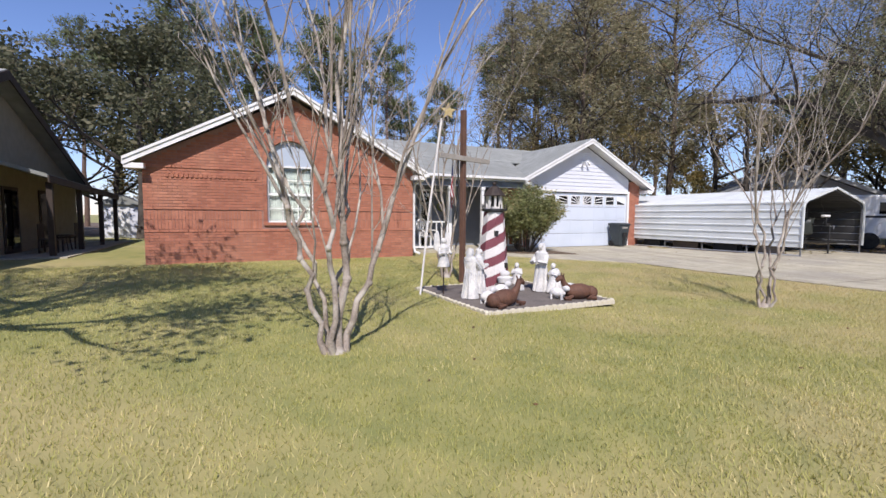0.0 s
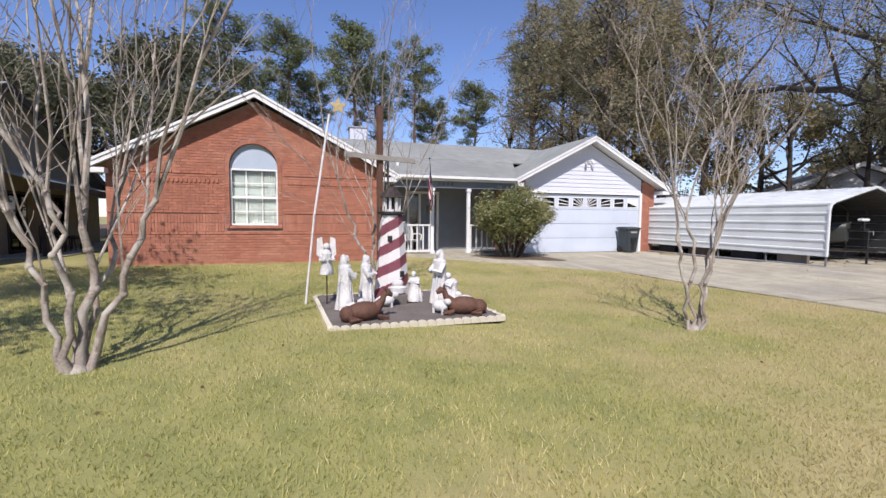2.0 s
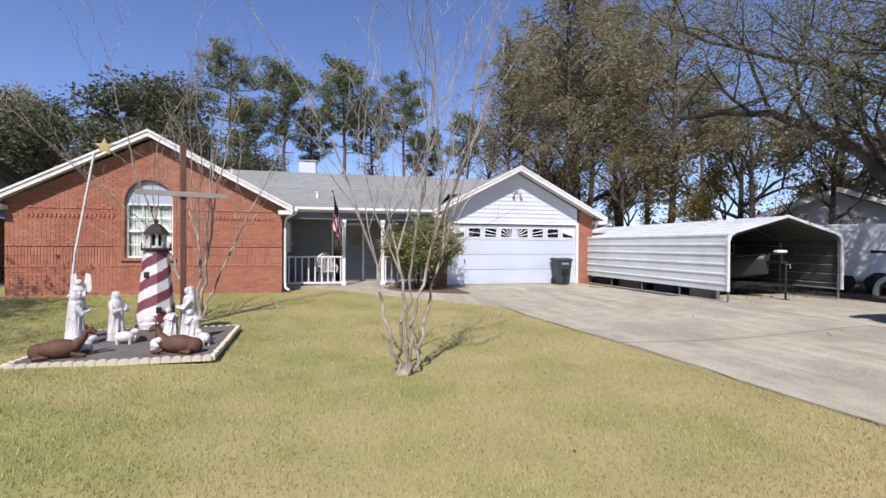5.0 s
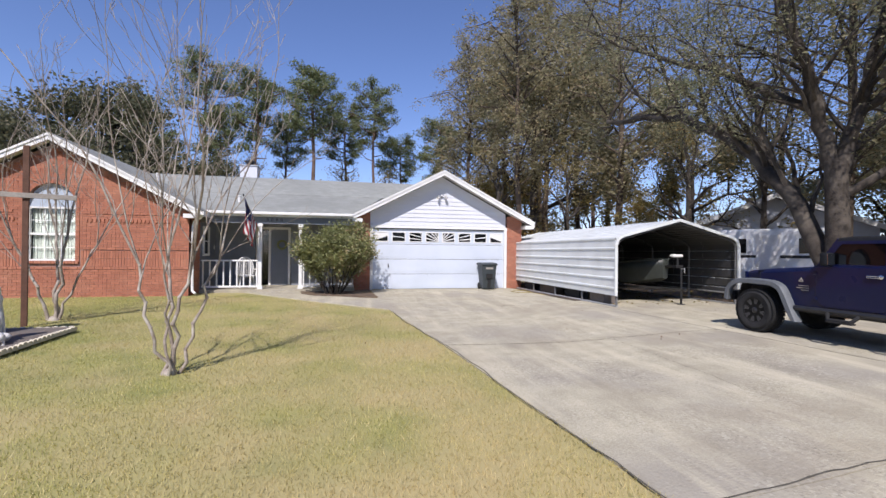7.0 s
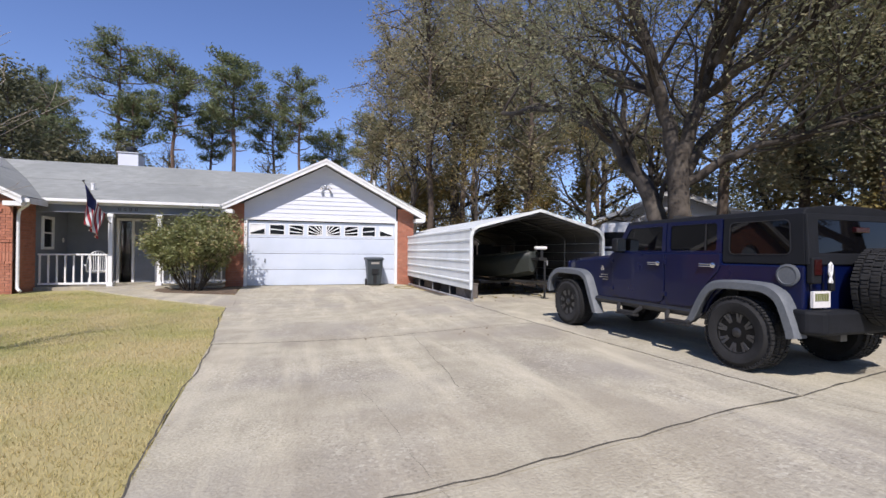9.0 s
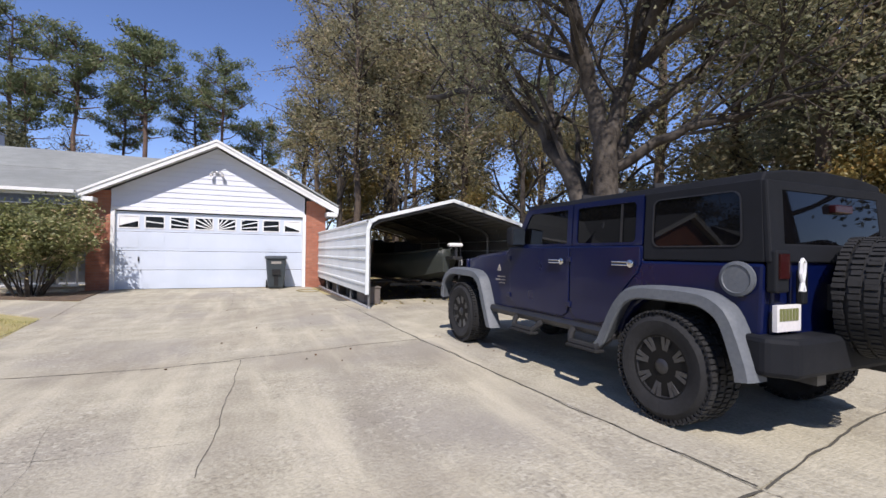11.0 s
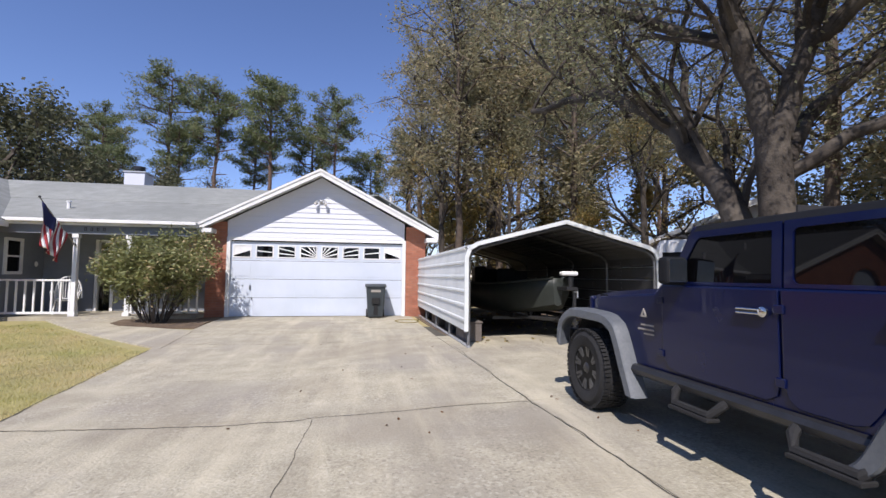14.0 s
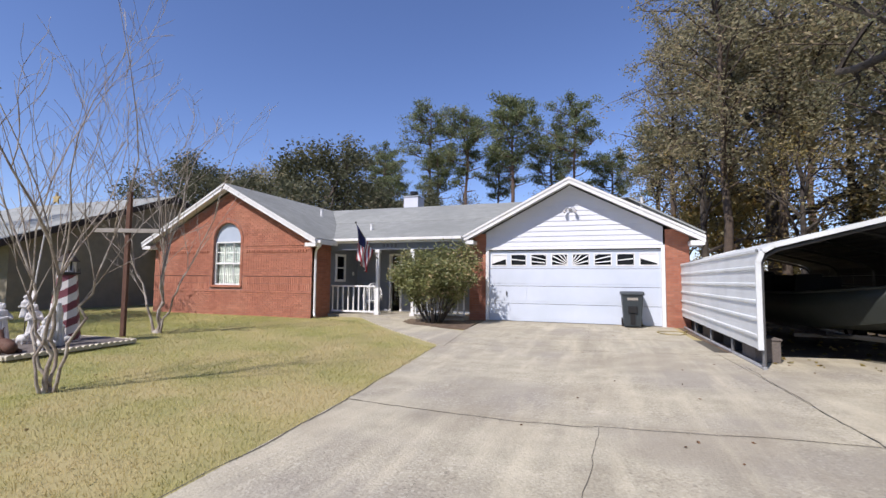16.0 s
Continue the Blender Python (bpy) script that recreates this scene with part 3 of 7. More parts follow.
# window surround: headers up the jambs and round the arch
g = Geo()
z = WIN[2] - 0.01
while z < WIN[3] + 0.04:
    for a, b in ((WIN[0] - 0.105, WIN[0] - 0.004), (WIN[1] + 0.004, WIN[1] + 0.105)):
        g.box(a, b, WY - 0.012, WY + 0.1, z, z + 0.062)
    z += 0.074
for i in range(32):
    t0, t1 = math.pi * i / 32 + 0.008, math.pi * (i + 1) / 32 - 0.008
    g.prism([(cx + r * math.cos(t), WIN[3] + 0.06 + r * math.sin(t)) for r, t in ((rr + 0.004, t0), (rr + 0.108, t0), (rr + 0.108, t1), (rr + 0.004, t1))], WY - 0.014, WY + 0.1)
for i in range(17):
    g.box(WIN[0] - 0.1 + i * 0.084, WIN[0] - 0.1 + i * 0.084 + 0.074, WY - 0.05, WY + 0.05, WIN[2] - 0.075, WIN[2] - 0.005)
part("window_surround", g, M["brick"], house, "red brick window surround and rowlock sill", kind="stuff")
g = Geo()


def side_bricks(g, x, y0, y1, z1, out):
    z, r = 0.0, 0
    while z < z1 - 0.062:
        y = y0 - (0.1 if r % 2 else 0)
        while y < y1:
            a, b = max(y, y0), min(y + 0.2, y1)
            if b - a > 0.03:
                g.box(min(x, x - out * 0.03), max(x, x - out * 0.03), a, b, z, z + 0.062)
            y += 0.212
        z += 0.074
        r += 1


side_bricks(g, WX1, WY + 0.035, 12.45, 2.6, 1)
side_bricks(g, WX0, WY + 0.035, 16, 2.6, -1)
side_bricks(g, 15.17, GY + 0.03, 18, 2.6, 1)
side_bricks(g, 8.74, GY + 0.03, 14.3, 2.6, -1)
z, r = 0.0, 0
while z < 2.74:
    for x0, x1 in ((8.76, 9.30), (14.55, 15.16)):
        x = x0 - (0.1 if r % 2 else 0)
        while x < x1:
            a, b = max(x, x0), min(x + 0.2, x1)
            if b - a > 0.03:
                g.box(a, b, GY, GY + 0.03, z, z + 0.062)
            x += 0.212
    z += 0.074
    r += 1
part("brickwork", g, M["brick"], house, "red brick facing", kind="stuff")

# window of the wing
win = new("window")
win.parent = house
wy = WY + 0.09
x0, x1, z0, z1 = WIN
g = Geo().ring([(x0, wy, z0), (x1, wy, z0), (x1, wy, z1), (x0, wy, z1)], [(x0 + 0.05, wy, z0 + 0.05), (x1 - 0.05, wy, z0 + 0.05), (x1 - 0.05, wy, z1 - 0.05), (x0 + 0.05, wy, z1 - 0.05)], (0, 0.09, 0))
zm = 1.82
g.box(x0 + 0.05, x1 - 0.05, wy + 0.01, wy + 0.07, zm - 0.03, zm + 0.03)
part("window_frame", g, M["white"], win, bevel=0.006)
g = Geo()
for i in (1, 2):
    x = x0 + (x1 - x0) * i / 3
    g.box(x - 0.01, x + 0.01, wy + 0.025, wy + 0.045, z0 + 0.05, zm - 0.03).box(x - 0.01, x + 0.01, wy + 0.025, wy + 0.045, zm + 0.03, z1 - 0.05)
for z in ((z0 + zm) / 2, (z1 + zm) / 2):
    g.box(x0 + 0.05, x1 - 0.05, wy + 0.022, wy + 0.048, z - 0.01, z + 0.01)
part("glazing_grid", g, M["white"], win)
for a, b in ((z0 + 0.05, zm - 0.03), (zm + 0.03, z1 - 0.05)):
    part("pane", Geo().box(x0 + 0.05, x1 - 0.05, wy + 0.05, wy + 0.056, a, b), M["pane"], win).visible_shadow = False
g = Geo()
for i in range(26):
    x = x0 + 0.06 + i * (x1 - x0 - 0.12) / 26
    g.box(x, x + 0.034, wy + 0.12 + 0.012 * (i % 2), wy + 0.13 + 0.012 * (i % 2), z0 + 0.03, z1 - 0.03)
part("blind", g, M["curtain"], win, "pale vertical blinds behind the glass")
part("arch_panel", Geo().prism([(cx - (rr - 0.002) * math.cos(math.pi * i / 20), z1 + 0.005 + (rr + 0.055) / rr * rr * math.sin(math.pi * i / 20)) for i in range(21)], wy + 0.02, wy + 0.08), M["archpaint"], win, "pale arched infill panel")
part("room_back", Geo().box(x0 - 0.3, x1 + 0.3, wy + 0.6, wy + 0.65, 0.5, 3.2), M["dark"], win)

# roofs
roof = new("roof")
roof.parent = house


def roof_sheet(pts, t=0.05):
    a, b, c = (Vector(p) for p in pts[:3])
    n = (b - a).cross(c - a).normalized()
    if n.z > 0:
        n = -n
    return Geo().slab(pts, n * t)


RX, RZ, EX = 0.26, 4.66, 3.86
ez = 2.62
part("shingles", roof_sheet([(RX, 11.03, RZ), (RX, 18.2, RZ), (RX + EX, 18.2, ez), (RX + EX, 11.03, ez)]), M["shingle"], roof)
part("shingles", roof_sheet([(RX, 11.03, RZ), (RX - EX, 11.03, ez), (RX - EX, 24, ez), (RX, 24, RZ)]), M["shingle"], roof)
part("shingles", roof_sheet([(3.9, 12.38, 2.72), (8.75, 12.38, 2.72), (9.9, 15.2, 3.62), (1.8, 15.2, 3.62)]), M["shingle"], roof)
part("shingles", roof_sheet([(1.2, 15.19, 3.625), (11.0, 15.19, 3.625), (13.9, 18, 4.68), (-0.2, 18, 4.68)]), M["shingle"], roof)
part("shingles", roof_sheet([(-0.2, 18.0, 4.68), (13.9, 18.0, 4.68), (15.6, 24, 2.6), (-3.6, 24, 2.6)]), M["shingle"], roof)
part("shingles", roof_sheet([(13.9, 18.0, 4.68), (15.6, 12.9, 2.7), (15.75, 24, 2.6)]), M["shingle"], roof)
GRX, GRZ, GEX = 11.94, 4.42, 3.3
gez = 2.71
part("shingles", roof_sheet([(GRX, 12.42, GRZ), (GRX, 18.1, GRZ), (GRX - GEX, 18.1, gez), (GRX - GEX, 12.42, gez)]), M["shingle"], roof)
part("shingles", roof_sheet([(GRX, 12.42, GRZ), (GRX + GEX + 0.25, 12.42, gez - 0.13), (GRX + GEX + 0.25, 24, gez - 0.13), (GRX, 18.4, GRZ)]), M["shingle"], roof)


def rake(x0, z0, x1, z1, y, depth=0.19):
    """A fascia board up a gable, with a thinner drip board proud of it."""
    g = Geo().prism([(x0, z0), (x1, z1), (x1, z1 - depth), (x0, z0 - depth)], y - 0.022, y)
    part("rake_board", g, M["white"], roof)
    g = Geo().prism([(x0, z0), (x1, z1), (x1, z1 - 0.065), (x0, z0 - 0.065)], y - 0.05, y - 0.023)
    part("drip_board", g, M["white"], roof)


for rx, rz, ex, e_z, y, y2 in ((RX, RZ, EX, ez, 11.03, WY), (GRX, GRZ, GEX, gez, 12.42, GY)):
    exr = ex + (0.25 if rx == GRX else 0)
    ezr = e_z - (0.13 if rx == GRX else 0)
    rake(rx - ex, e_z - 0.02, rx, rz - 0.02, y)
    rake(rx, rz - 0.02, rx + exr, ezr - 0.02, y)
    g = Geo()
    for s, e, zz in ((-1, ex, e_z), (1, exr, ezr)):
        g.prism([(rx, rz - 0.13), (rx + s * e, zz - 0.13), (rx + s * e, zz - 0.15), (rx, rz - 0.15)], y + 0.001, y2 + 0.02)
    part("soffit", g, M["white"], roof)
    for s, e, zz in ((-1, ex, e_z), (1, exr, ezr)):
        a, b = sorted((rx + s * (e - 0.02), rx + s * (e - (0.42 if rx == RX else 0.36))))
        part("boxed_eave", Geo().box(a, b, y + 0.002, y2 + 0.05, zz - 0.27, zz - 0.15), M["white"], roof)

g = Geo().box(4.1, 8.66, 12.33, 12.36, 2.53, 2.69)
part("fascia", g, M["white"], roof)
g = Geo().box(4.02, 8.66, 12.2, 12.325, 2.6, 2.69)
part("gutter", g, M["white"], roof, bevel=0.01)
part("beam", Geo().box(3.79, 8.74, 12.44, 12.56, 2.31, 2.56), M["greywall"], roof, "blue-grey porch beam")
part("porch_ceiling", Geo().box(3.79, 8.74, 12.37, 14.3, 2.56, 2.6), M["white"], roof)
part("fascia", Geo().box(4.08, 4.12, 11.06, 12.33, 2.44, 2.6), M["white"], roof)
part("fascia", Geo().box(-3.62, -3.58, 11.06, 23.9, 2.44, 2.6), M["white"], roof)
part("fascia", Geo().box(15.47, 15.5, 12.46, 23.9, 2.4, 2.56), M["white"], roof)
part("gutter", Geo().box(3.95, 4.25, 11.1, 11.22, 2.45, 2.55), M["white"], roof, bevel=0.01)
for x, y, z in ((1.6, 15.0, 3.98), (4.7, 13.7, 3.1), (14.3, 17.0, 4.2)):
    part("vent_pipe", Geo().lathe([(0.05, z - 0.1), (0.05, z + 0.22), (0.07, z + 0.23), (0.07, z + 0.26)], 10, (x, y, 0)), M["white"], roof)
chim = part("chimney", Geo().box(3.62, 4.38, 19.0, 19.8, 3.9, 5.36), M["siding"], house, "white boarded chimney", bevel=0.01)
part("chimney_cap", Geo().box(3.58, 4.42, 18.96, 19.84, 5.37, 5.42), M["steel"], house)
part("flue", Geo().lathe([(0.16, 5.42), (0.16, 5.55), (0.22, 5.56), (0.22, 5.68), (0.05, 5.72)], 14, (4.0, 19.4, 0)), M["blackmetal"], house)

# downspout
g = Geo().tube([(4.2, 11.2, 2.45), (4.12, 11.25, 2.38), (3.9, 11.4, 2.26), (3.86, 11.42, 2.1), (3.86, 11.42, 0.3), (3.88, 11.38, 0.14), (4.0, 11.25, 0.08)], 0.038, 8)
part("downspout", g, M["white"], house, "white metal downspout")

# garage front: siding, door frame, door
sid = new("gable_siding")
sid.parent = house
part("backing", Geo().prism([(9.3, 2.36), (14.5, 2.36), (14.5, GTOP(14.5)), (11.94, GTOP(11.94)), (9.3, GTOP(9.3))], GY + 0.02, GY + T), M["siding"], sid)
z, h = 2.37, 0.155
while z < 4.1:
    dx0, dx1 = 9.31, 14.49
    a, b = dx0, dx1
    pts = []
    za, zb = z, z + h + 0.012
    half = lambda q: max(0.0, (GTOP(11.94) - q) / 0.52)
    l0, l1 = max(dx0, 11.94 - half(za)), max(dx0, 11.94 - half(zb))
    r0, r1 = min(dx1, 11.94 + half(za)), min(dx1, 11.94 + half(zb))
    if r0 - l0 > 0.1:
        vs = [(l0, GY - 0.012, za), (r0, GY - 0.012, za), (r1, GY + 0.008, zb), (l1, GY + 0.008, zb), (l0, GY + 0.02, za), (r0, GY + 0.02, za), (r1, GY + 0.02, zb), (l1, GY + 0.02, zb)]
        part("board", Geo().add(vs, [(0, 1, 2, 3), (4, 7, 6, 5), (0, 4, 5, 1), (3, 2, 6, 7), (0, 3, 7, 4), (1, 5, 6, 2)]), M["siding"], sid)
    z += h
g = Geo().box(9.3, 9.4, GY - 0.03, GY + 0.12, 0.0, 2.27).box(14.44, 14.54, GY - 0.03, GY + 0.12, 0.0, 2.27).box(9.3, 14.54, GY - 0.032, GY + 0.12, 2.27, 2.36)
part("door_frame", g, M["white"], house, "white garage door frame", bevel=0.006)

gd = thing("garage_door", (9.4, GY + 0.06, 0.0), "pale sectional garage door with sunburst lites", "garage door", kind="structure")
W = 5.04
secs = [0.03, 0.58, 1.13, 1.68, 2.25]
for k in range(4):
    za, zb = secs[k], secs[k + 1] - 0.012
    if k < 3:
        g = Geo().box(0, W, 0, 0.04, za, zb)
        part("door_section", g, M["doorpaint"], gd, bevel=0.006)
        for i in range(8):
            a = W * i / 8 + 0.07
            part("raised_panel", Geo().box(a, W * (i + 1) / 8 - 0.07, -0.007, -0.0005, za + 0.08, zb - 0.08), M["doorpaint"], gd)
    else:
        wz0, wz1 = za + 0.11, zb - 0.13
        g = Geo().box(0, W, 0, 0.04, za, wz0).box(0, W, 0, 0.04, wz1, zb)
        xs = [0.0]
        for i in range(8):
            a, b = W * i / 8 + 0.09, W * (i + 1) / 8 - 0.09
            g.box(xs[-1], a, 0, 0.04, wz0, wz1)
            xs.append(b)
        g.box(xs[-1], W, 0, 0.04, wz0, wz1)
        part("door_section", g, M["doorpaint"], gd)
        for i in range(8):
            a, b = W * i / 8 + 0.09, W * (i + 1) / 8 - 0.09
            part("lite", Geo().box(a, b, 0.02, 0.026, wz0, wz1), M["tint"], gd)
            part("lite_frame", Geo().ring([(a - 0.03, -0.014, wz0 - 0.03), (b + 0.03, -0.014, wz0 - 0.03), (b + 0.03, -0.014, wz1 + 0.03), (a - 0.03, -0.014, wz1 + 0.03)], [(a, -0.014, wz0), (b, -0.014, wz0), (b, -0.014, wz1), (a, -0.014, wz1)], (0, 0.013, 0)), M["white"], gd)
            # the rays of the sunburst, from the middle of the door
            g = Geo()
            hub = (W / 2, wz0 - 0.02)
            for q in range(1, 12):
                t = math.pi * q / 12
                if i not in (3, 4):
                    t = math.atan2(math.sin(t) * 0.42, math.cos(t))
                dx, dz = math.cos(t), math.sin(t)
                pts = []
                for s in range(1, 300):
                    px, pz = hub[0] + dx * s * 0.012, hub[1] + dz * s * 0.012
                    if a <= px <= b and wz0 <= pz <= wz1:
                        pts.append((px, pz))
                if len(pts) > 2:
                    (ax, az), (bx, bz) = pts[0], pts[-1]
                    nx, nz = -dz * 0.011, dx * 0.011
                    g.prism([(ax - nx, az - nz), (bx - nx * 1.6, bz - nz * 1.6), (bx + nx * 1.6, bz + nz * 1.6), (ax + nx, az + nz)], 0.004, 0.016)
            if i in (0, 7):
                s = 1 if i == 0 else -1
                xa, xb = (a, b) if i == 0 else (b, a)
                g.prism([(xa, wz0 + 0.04), (xb, wz0 + 0.19), (xb, wz1), (xa, wz1)], 0.002, 0.018)
            if i in (3, 4):
                g.prism([(hub[0] + 0.11 * math.cos(math.pi * q / 12), wz0 + 0.11 * math.sin(math.pi * q / 12)) for q in range(13)], 0.003, 0.015)
            if g.v:
                part("sunburst", g, M["white"], gd)
part("handle", Geo().box(0.55, 0.58, -0.04, -0.008, 0.82, 0.95), M["blackmetal"], gd, "small black lift handle")
part("garage_dark", Geo().box(9.4, 14.44, GY + 0.5, GY + 0.55, 0, 2.4), M["dark"], house)

# twin lamp on the gable
lamp = thing("floodlight", (11.94, GY - 0.03, 3.5), "small twin outdoor floodlight on the white gable", "light")
part("base_plate", Geo().lathe([(0.05, 0.0), (0.05, -0.03), (0.03, -0.04)], 14, axis="y"), M["steel"], lamp)
for s in (-1, 1):
    h = part("lamp_head", Geo().tube([(s * 0.02, -0.04, 0.0), (s * 0.07, -0.08, 0.03), (s * 0.12, -0.1, 0.0), (s * 0.15, -0.14, -0.09)], [0.015, 0.015, 0.03, 0.06], 12), M["steel"], lamp, smooth=True)
    part("bulb", Geo().ball((s * 0.152, -0.145, -0.1), 0.045), M["offwhite"], h, smooth=True)

# porch
part("porch_floor", Geo().box(3.8, 8.74, 12.3, 14.3, -0.1, 0.1), M["concrete"], label="grey concrete porch floor", kind="structure")
for x in (5.62, 6.92):
    p = thing("porch_post", (x, 12.5, 0.1), "square white painted porch post on the concrete porch", "post", "porch posts")
    part("shaft", Geo().box(-0.055, 0.055, -0.055, 0.055, 0, 2.21), M["white"], p, bevel=0.008)
    part("foot", Geo().box(-0.085, 0.085, -0.085, 0.085, 0, 0.1), M["white"], p, bevel=0.008)
    part("capital", Geo().box(-0.08, 0.08, -0.08, 0.08, 2.1, 2.2), M["white"], p, bevel=0.008)
for xa, xb in ((3.82, 5.56), (6.98, 8.72)):
    r = thing("railing", ((xa + xb) / 2, 12.5, 0.1), "low white wooden railing with square balusters on the porch edge", "railing", "porch railings")
    h = (xb - xa) / 2
    part("handrail", Geo().box(-h, h, -0.045, 0.045, 0.93, 0.98), M["white"], r, bevel=0.006)
    part("bottom_rail", Geo().box(-h, h, -0.03, 0.03, 0.06, 0.12), M["white"], r, bevel=0.006)
    n = 9
    for i in range(n):
        x = -h + 0.04 + (2 * h - 0.08) * i / (n - 1)
        part("baluster", Geo().box(x - 0.02, x + 0.02, -0.02, 0.02, 0.12, 0.93), M["white"], r)
d = thing("door", (5.78, 14.3, 0.1), "white-framed grey front door with a glazed sidelight", "door", kind="structure")
part("door_frame", Geo().ring([(-0.6, -0.03, 0), (0.62, -0.03, 0), (0.62, -0.03, 2.18), (-0.6, -0.03, 2.18)], [(-0.52, -0.03, 0), (0.54, -0.03, 0), (0.54, -0.03, 2.1), (-0.52, -0.03, 2.1)], (0, 0.15, 0)), M["white"], d)
part("mullion", Geo().box(-0.16, -0.08, -0.02, 0.1, 0.0, 2.1), M["white"], d)
part("sidelight", Geo().box(-0.5, -0.17, 0.04, 0.05, 0.2, 2.05), M["pane"], d)
part("door_leaf", Geo().box(-0.075, 0.535, 0.02, 0.07, 0.01, 2.09), M["greywall"], d, bevel=0.005)
for z0_, z1_ in ((0.15, 0.95), (1.1, 1.95)):
    part("door_panel", Geo().box(0.03, 0.44, 0.008, 0.019, z0_, z1_), M["greywall"], d, bevel=0.004)
part("door_handle", Geo().tube([(0.48, 0.02, 1.0), (0.48, -0.03, 1.0), (0.42, -0.035, 1.0)], 0.012), M["chrome"], d)
part("hall_dark", Geo().box(-0.6, 0.6, 0.5, 0.55, 0, 2.3), M["dark"], d)
w = thing("window_side", (WX1, 13.05, 1.2), "white-framed sash window in the grey porch wall", "window", kind="structure")
part("window_frame", Geo().ring([(0.0, -0.33, 0), (0.0, 0.33, 0), (0.0, 0.33, 1.0), (0.0, -0.33, 1.0)], [(0.0, -0.25, 0.08), (0.0, 0.25, 0.08), (0.0, 0.25, 0.92), (0.0, -0.25, 0.92)], (0.05, 0, 0)), M["white"], w)
part("sash_bar", Geo().box(0.005, 0.04, -0.25, 0.25, 0.48, 0.52), M["white"], w)
part("pane", Geo().box(0.004, 0.01, -0.25, 0.25, 0.08, 0.92), M["tint"], w)


# carport
def ribbed(x0, x1, apex, y0, y1):
    """The bent roof-and-wall sheet, as an outline with ribs, drawn out along its length."""
    line = []
    z = 0.34
    while z < 1.6:
        line += [(x0, z), (x0, z + 0.15), (x0 - 0.022, z + 0.165), (x0 - 0.022, z + 0.2), (x0, z + 0.215)]
        z += 0.25
    line += [(x0 + 0.02, 1.68), (x0 + 0.08, 1.77), (x0 + 0.2, 1.84)]
    mx = (x0 + x1) / 2
    for i in range(8):
        xa = x0 + 0.2 + (mx - x0 - 0.2) * i / 8
        st = (mx - x0 - 0.2) / 8
        sl = (apex - 1.84) / 8
        for f, u in ((0.55, 0), (0.62, 0.022), (0.78, 0.022), (0.85, 0.0)):
            line.append((xa + st * f, 1.84 + sl * (i + f) + u))
    line.append((mx, apex))
    line += [(2 * mx - x, z) for x, z in line[-2::-1]]
    return line


X0, X1, CY0, CY1 = 14.95, 18.62, 6.35, 14.7
cp = thing("carport", ((X0 + X1) / 2, CY0, 0), "white ribbed steel carport on galvanised legs beside the driveway", "carport")
mx = (X0 + X1) / 2
line = [(x - mx, z) for x, z in ribbed(X0, X1, 2.27, 0, 0)]
inner = [(x * 0.994, z - 0.006) for x, z in line]
nseg = 7
for k in range(nseg):
    a, b = (CY1 - CY0) * k / nseg, (CY1 - CY0) * (k + 1) / nseg
    n = len(line)
    g = Geo()
    vs = [(x, a, z) for x, z in line] + [(x, b, z) for x, z in line]
    g.add(vs, [(i, i + 1, n + i + 1, n + i) for i in range(n - 1)])
    ob = part("roof_sheet", g, M["panel"], cp)
    so = ob.modifiers.new("thickness", "SOLIDIFY")
    so.thickness, so.offset = 0.004, 0
    # an added dark inner sheet stands in for the shade under the roof
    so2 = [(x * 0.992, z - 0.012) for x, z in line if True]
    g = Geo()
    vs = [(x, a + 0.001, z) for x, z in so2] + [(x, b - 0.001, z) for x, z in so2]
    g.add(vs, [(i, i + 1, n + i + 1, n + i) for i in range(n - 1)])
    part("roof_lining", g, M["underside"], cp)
smooth_line = [(X0 - mx, 0.34), (X0 - mx, 1.6), (X0 - mx + 0.06, 1.76), (X0 - mx + 0.2, 1.845), (0, 2.275), (X1 - mx - 0.2, 1.845), (X1 - mx - 0.06, 1.76), (X1 - mx, 1.6), (X1 - mx, 0.34)]
for y in (-0.045, CY1 - CY0 + 0.005):
    g = Geo()
    for (xa, za), (xb, zb) in zip(smooth_line, smooth_line[1:]):
        d = Vector((xb - xa, 0, zb - za)).normalized()
        nn = Vector((-d.z, 0, d.x)) * 0.035
        g.slab([(xa - nn.x, y, za - nn.z), (xb - nn.x, y, zb - nn.z), (xb + nn.x, y, zb + nn.z), (xa + nn.x, y, za + nn.z)], (0, 0.04, 0))
    part("edge_trim", g, M["panel"], cp, "white edge trim")
for i in range(6):
    y = 0.03 + (CY1 - CY0 - 0.06) * i / 5
    pts = [(x * 0.97, y, z - 0.07 if z > 1.65 else z) for x, z in smooth_line]
    gz = ground_z(X0, CY0 + y) + 0.01
    pts = [(pts[0][0], y, gz)] + pts + [(pts[-1][0], y, ground_z(X1, CY0 + y) + 0.01)]
    for leg_pts in (pts[:3], pts[-3:]):
        part("leg", Geo().tube(leg_pts, 0.028, 6), M["dullsteel"], cp, "galvanised leg")
    # bows take the shade-dark colour too, so they sink into the roof
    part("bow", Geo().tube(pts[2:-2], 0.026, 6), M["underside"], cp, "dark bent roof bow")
for s in (-1, 1):
    x = s * (mx - X0) * 0.97
    pts = [(x, (CY1 - CY0) * i / 6, ground_z(mx + x, CY0 + (CY1 - CY0) * i / 6) + 0.035) for i in range(7)]
    part("base_rail", Geo().tube(pts, 0.03, 6), M["steel"], cp)
    part("side_rail", Geo().tube([(x, 0.04, 0.36), (x, CY1 - CY0 - 0.04, 0.36)], 0.02, 6), M["steel"], cp)

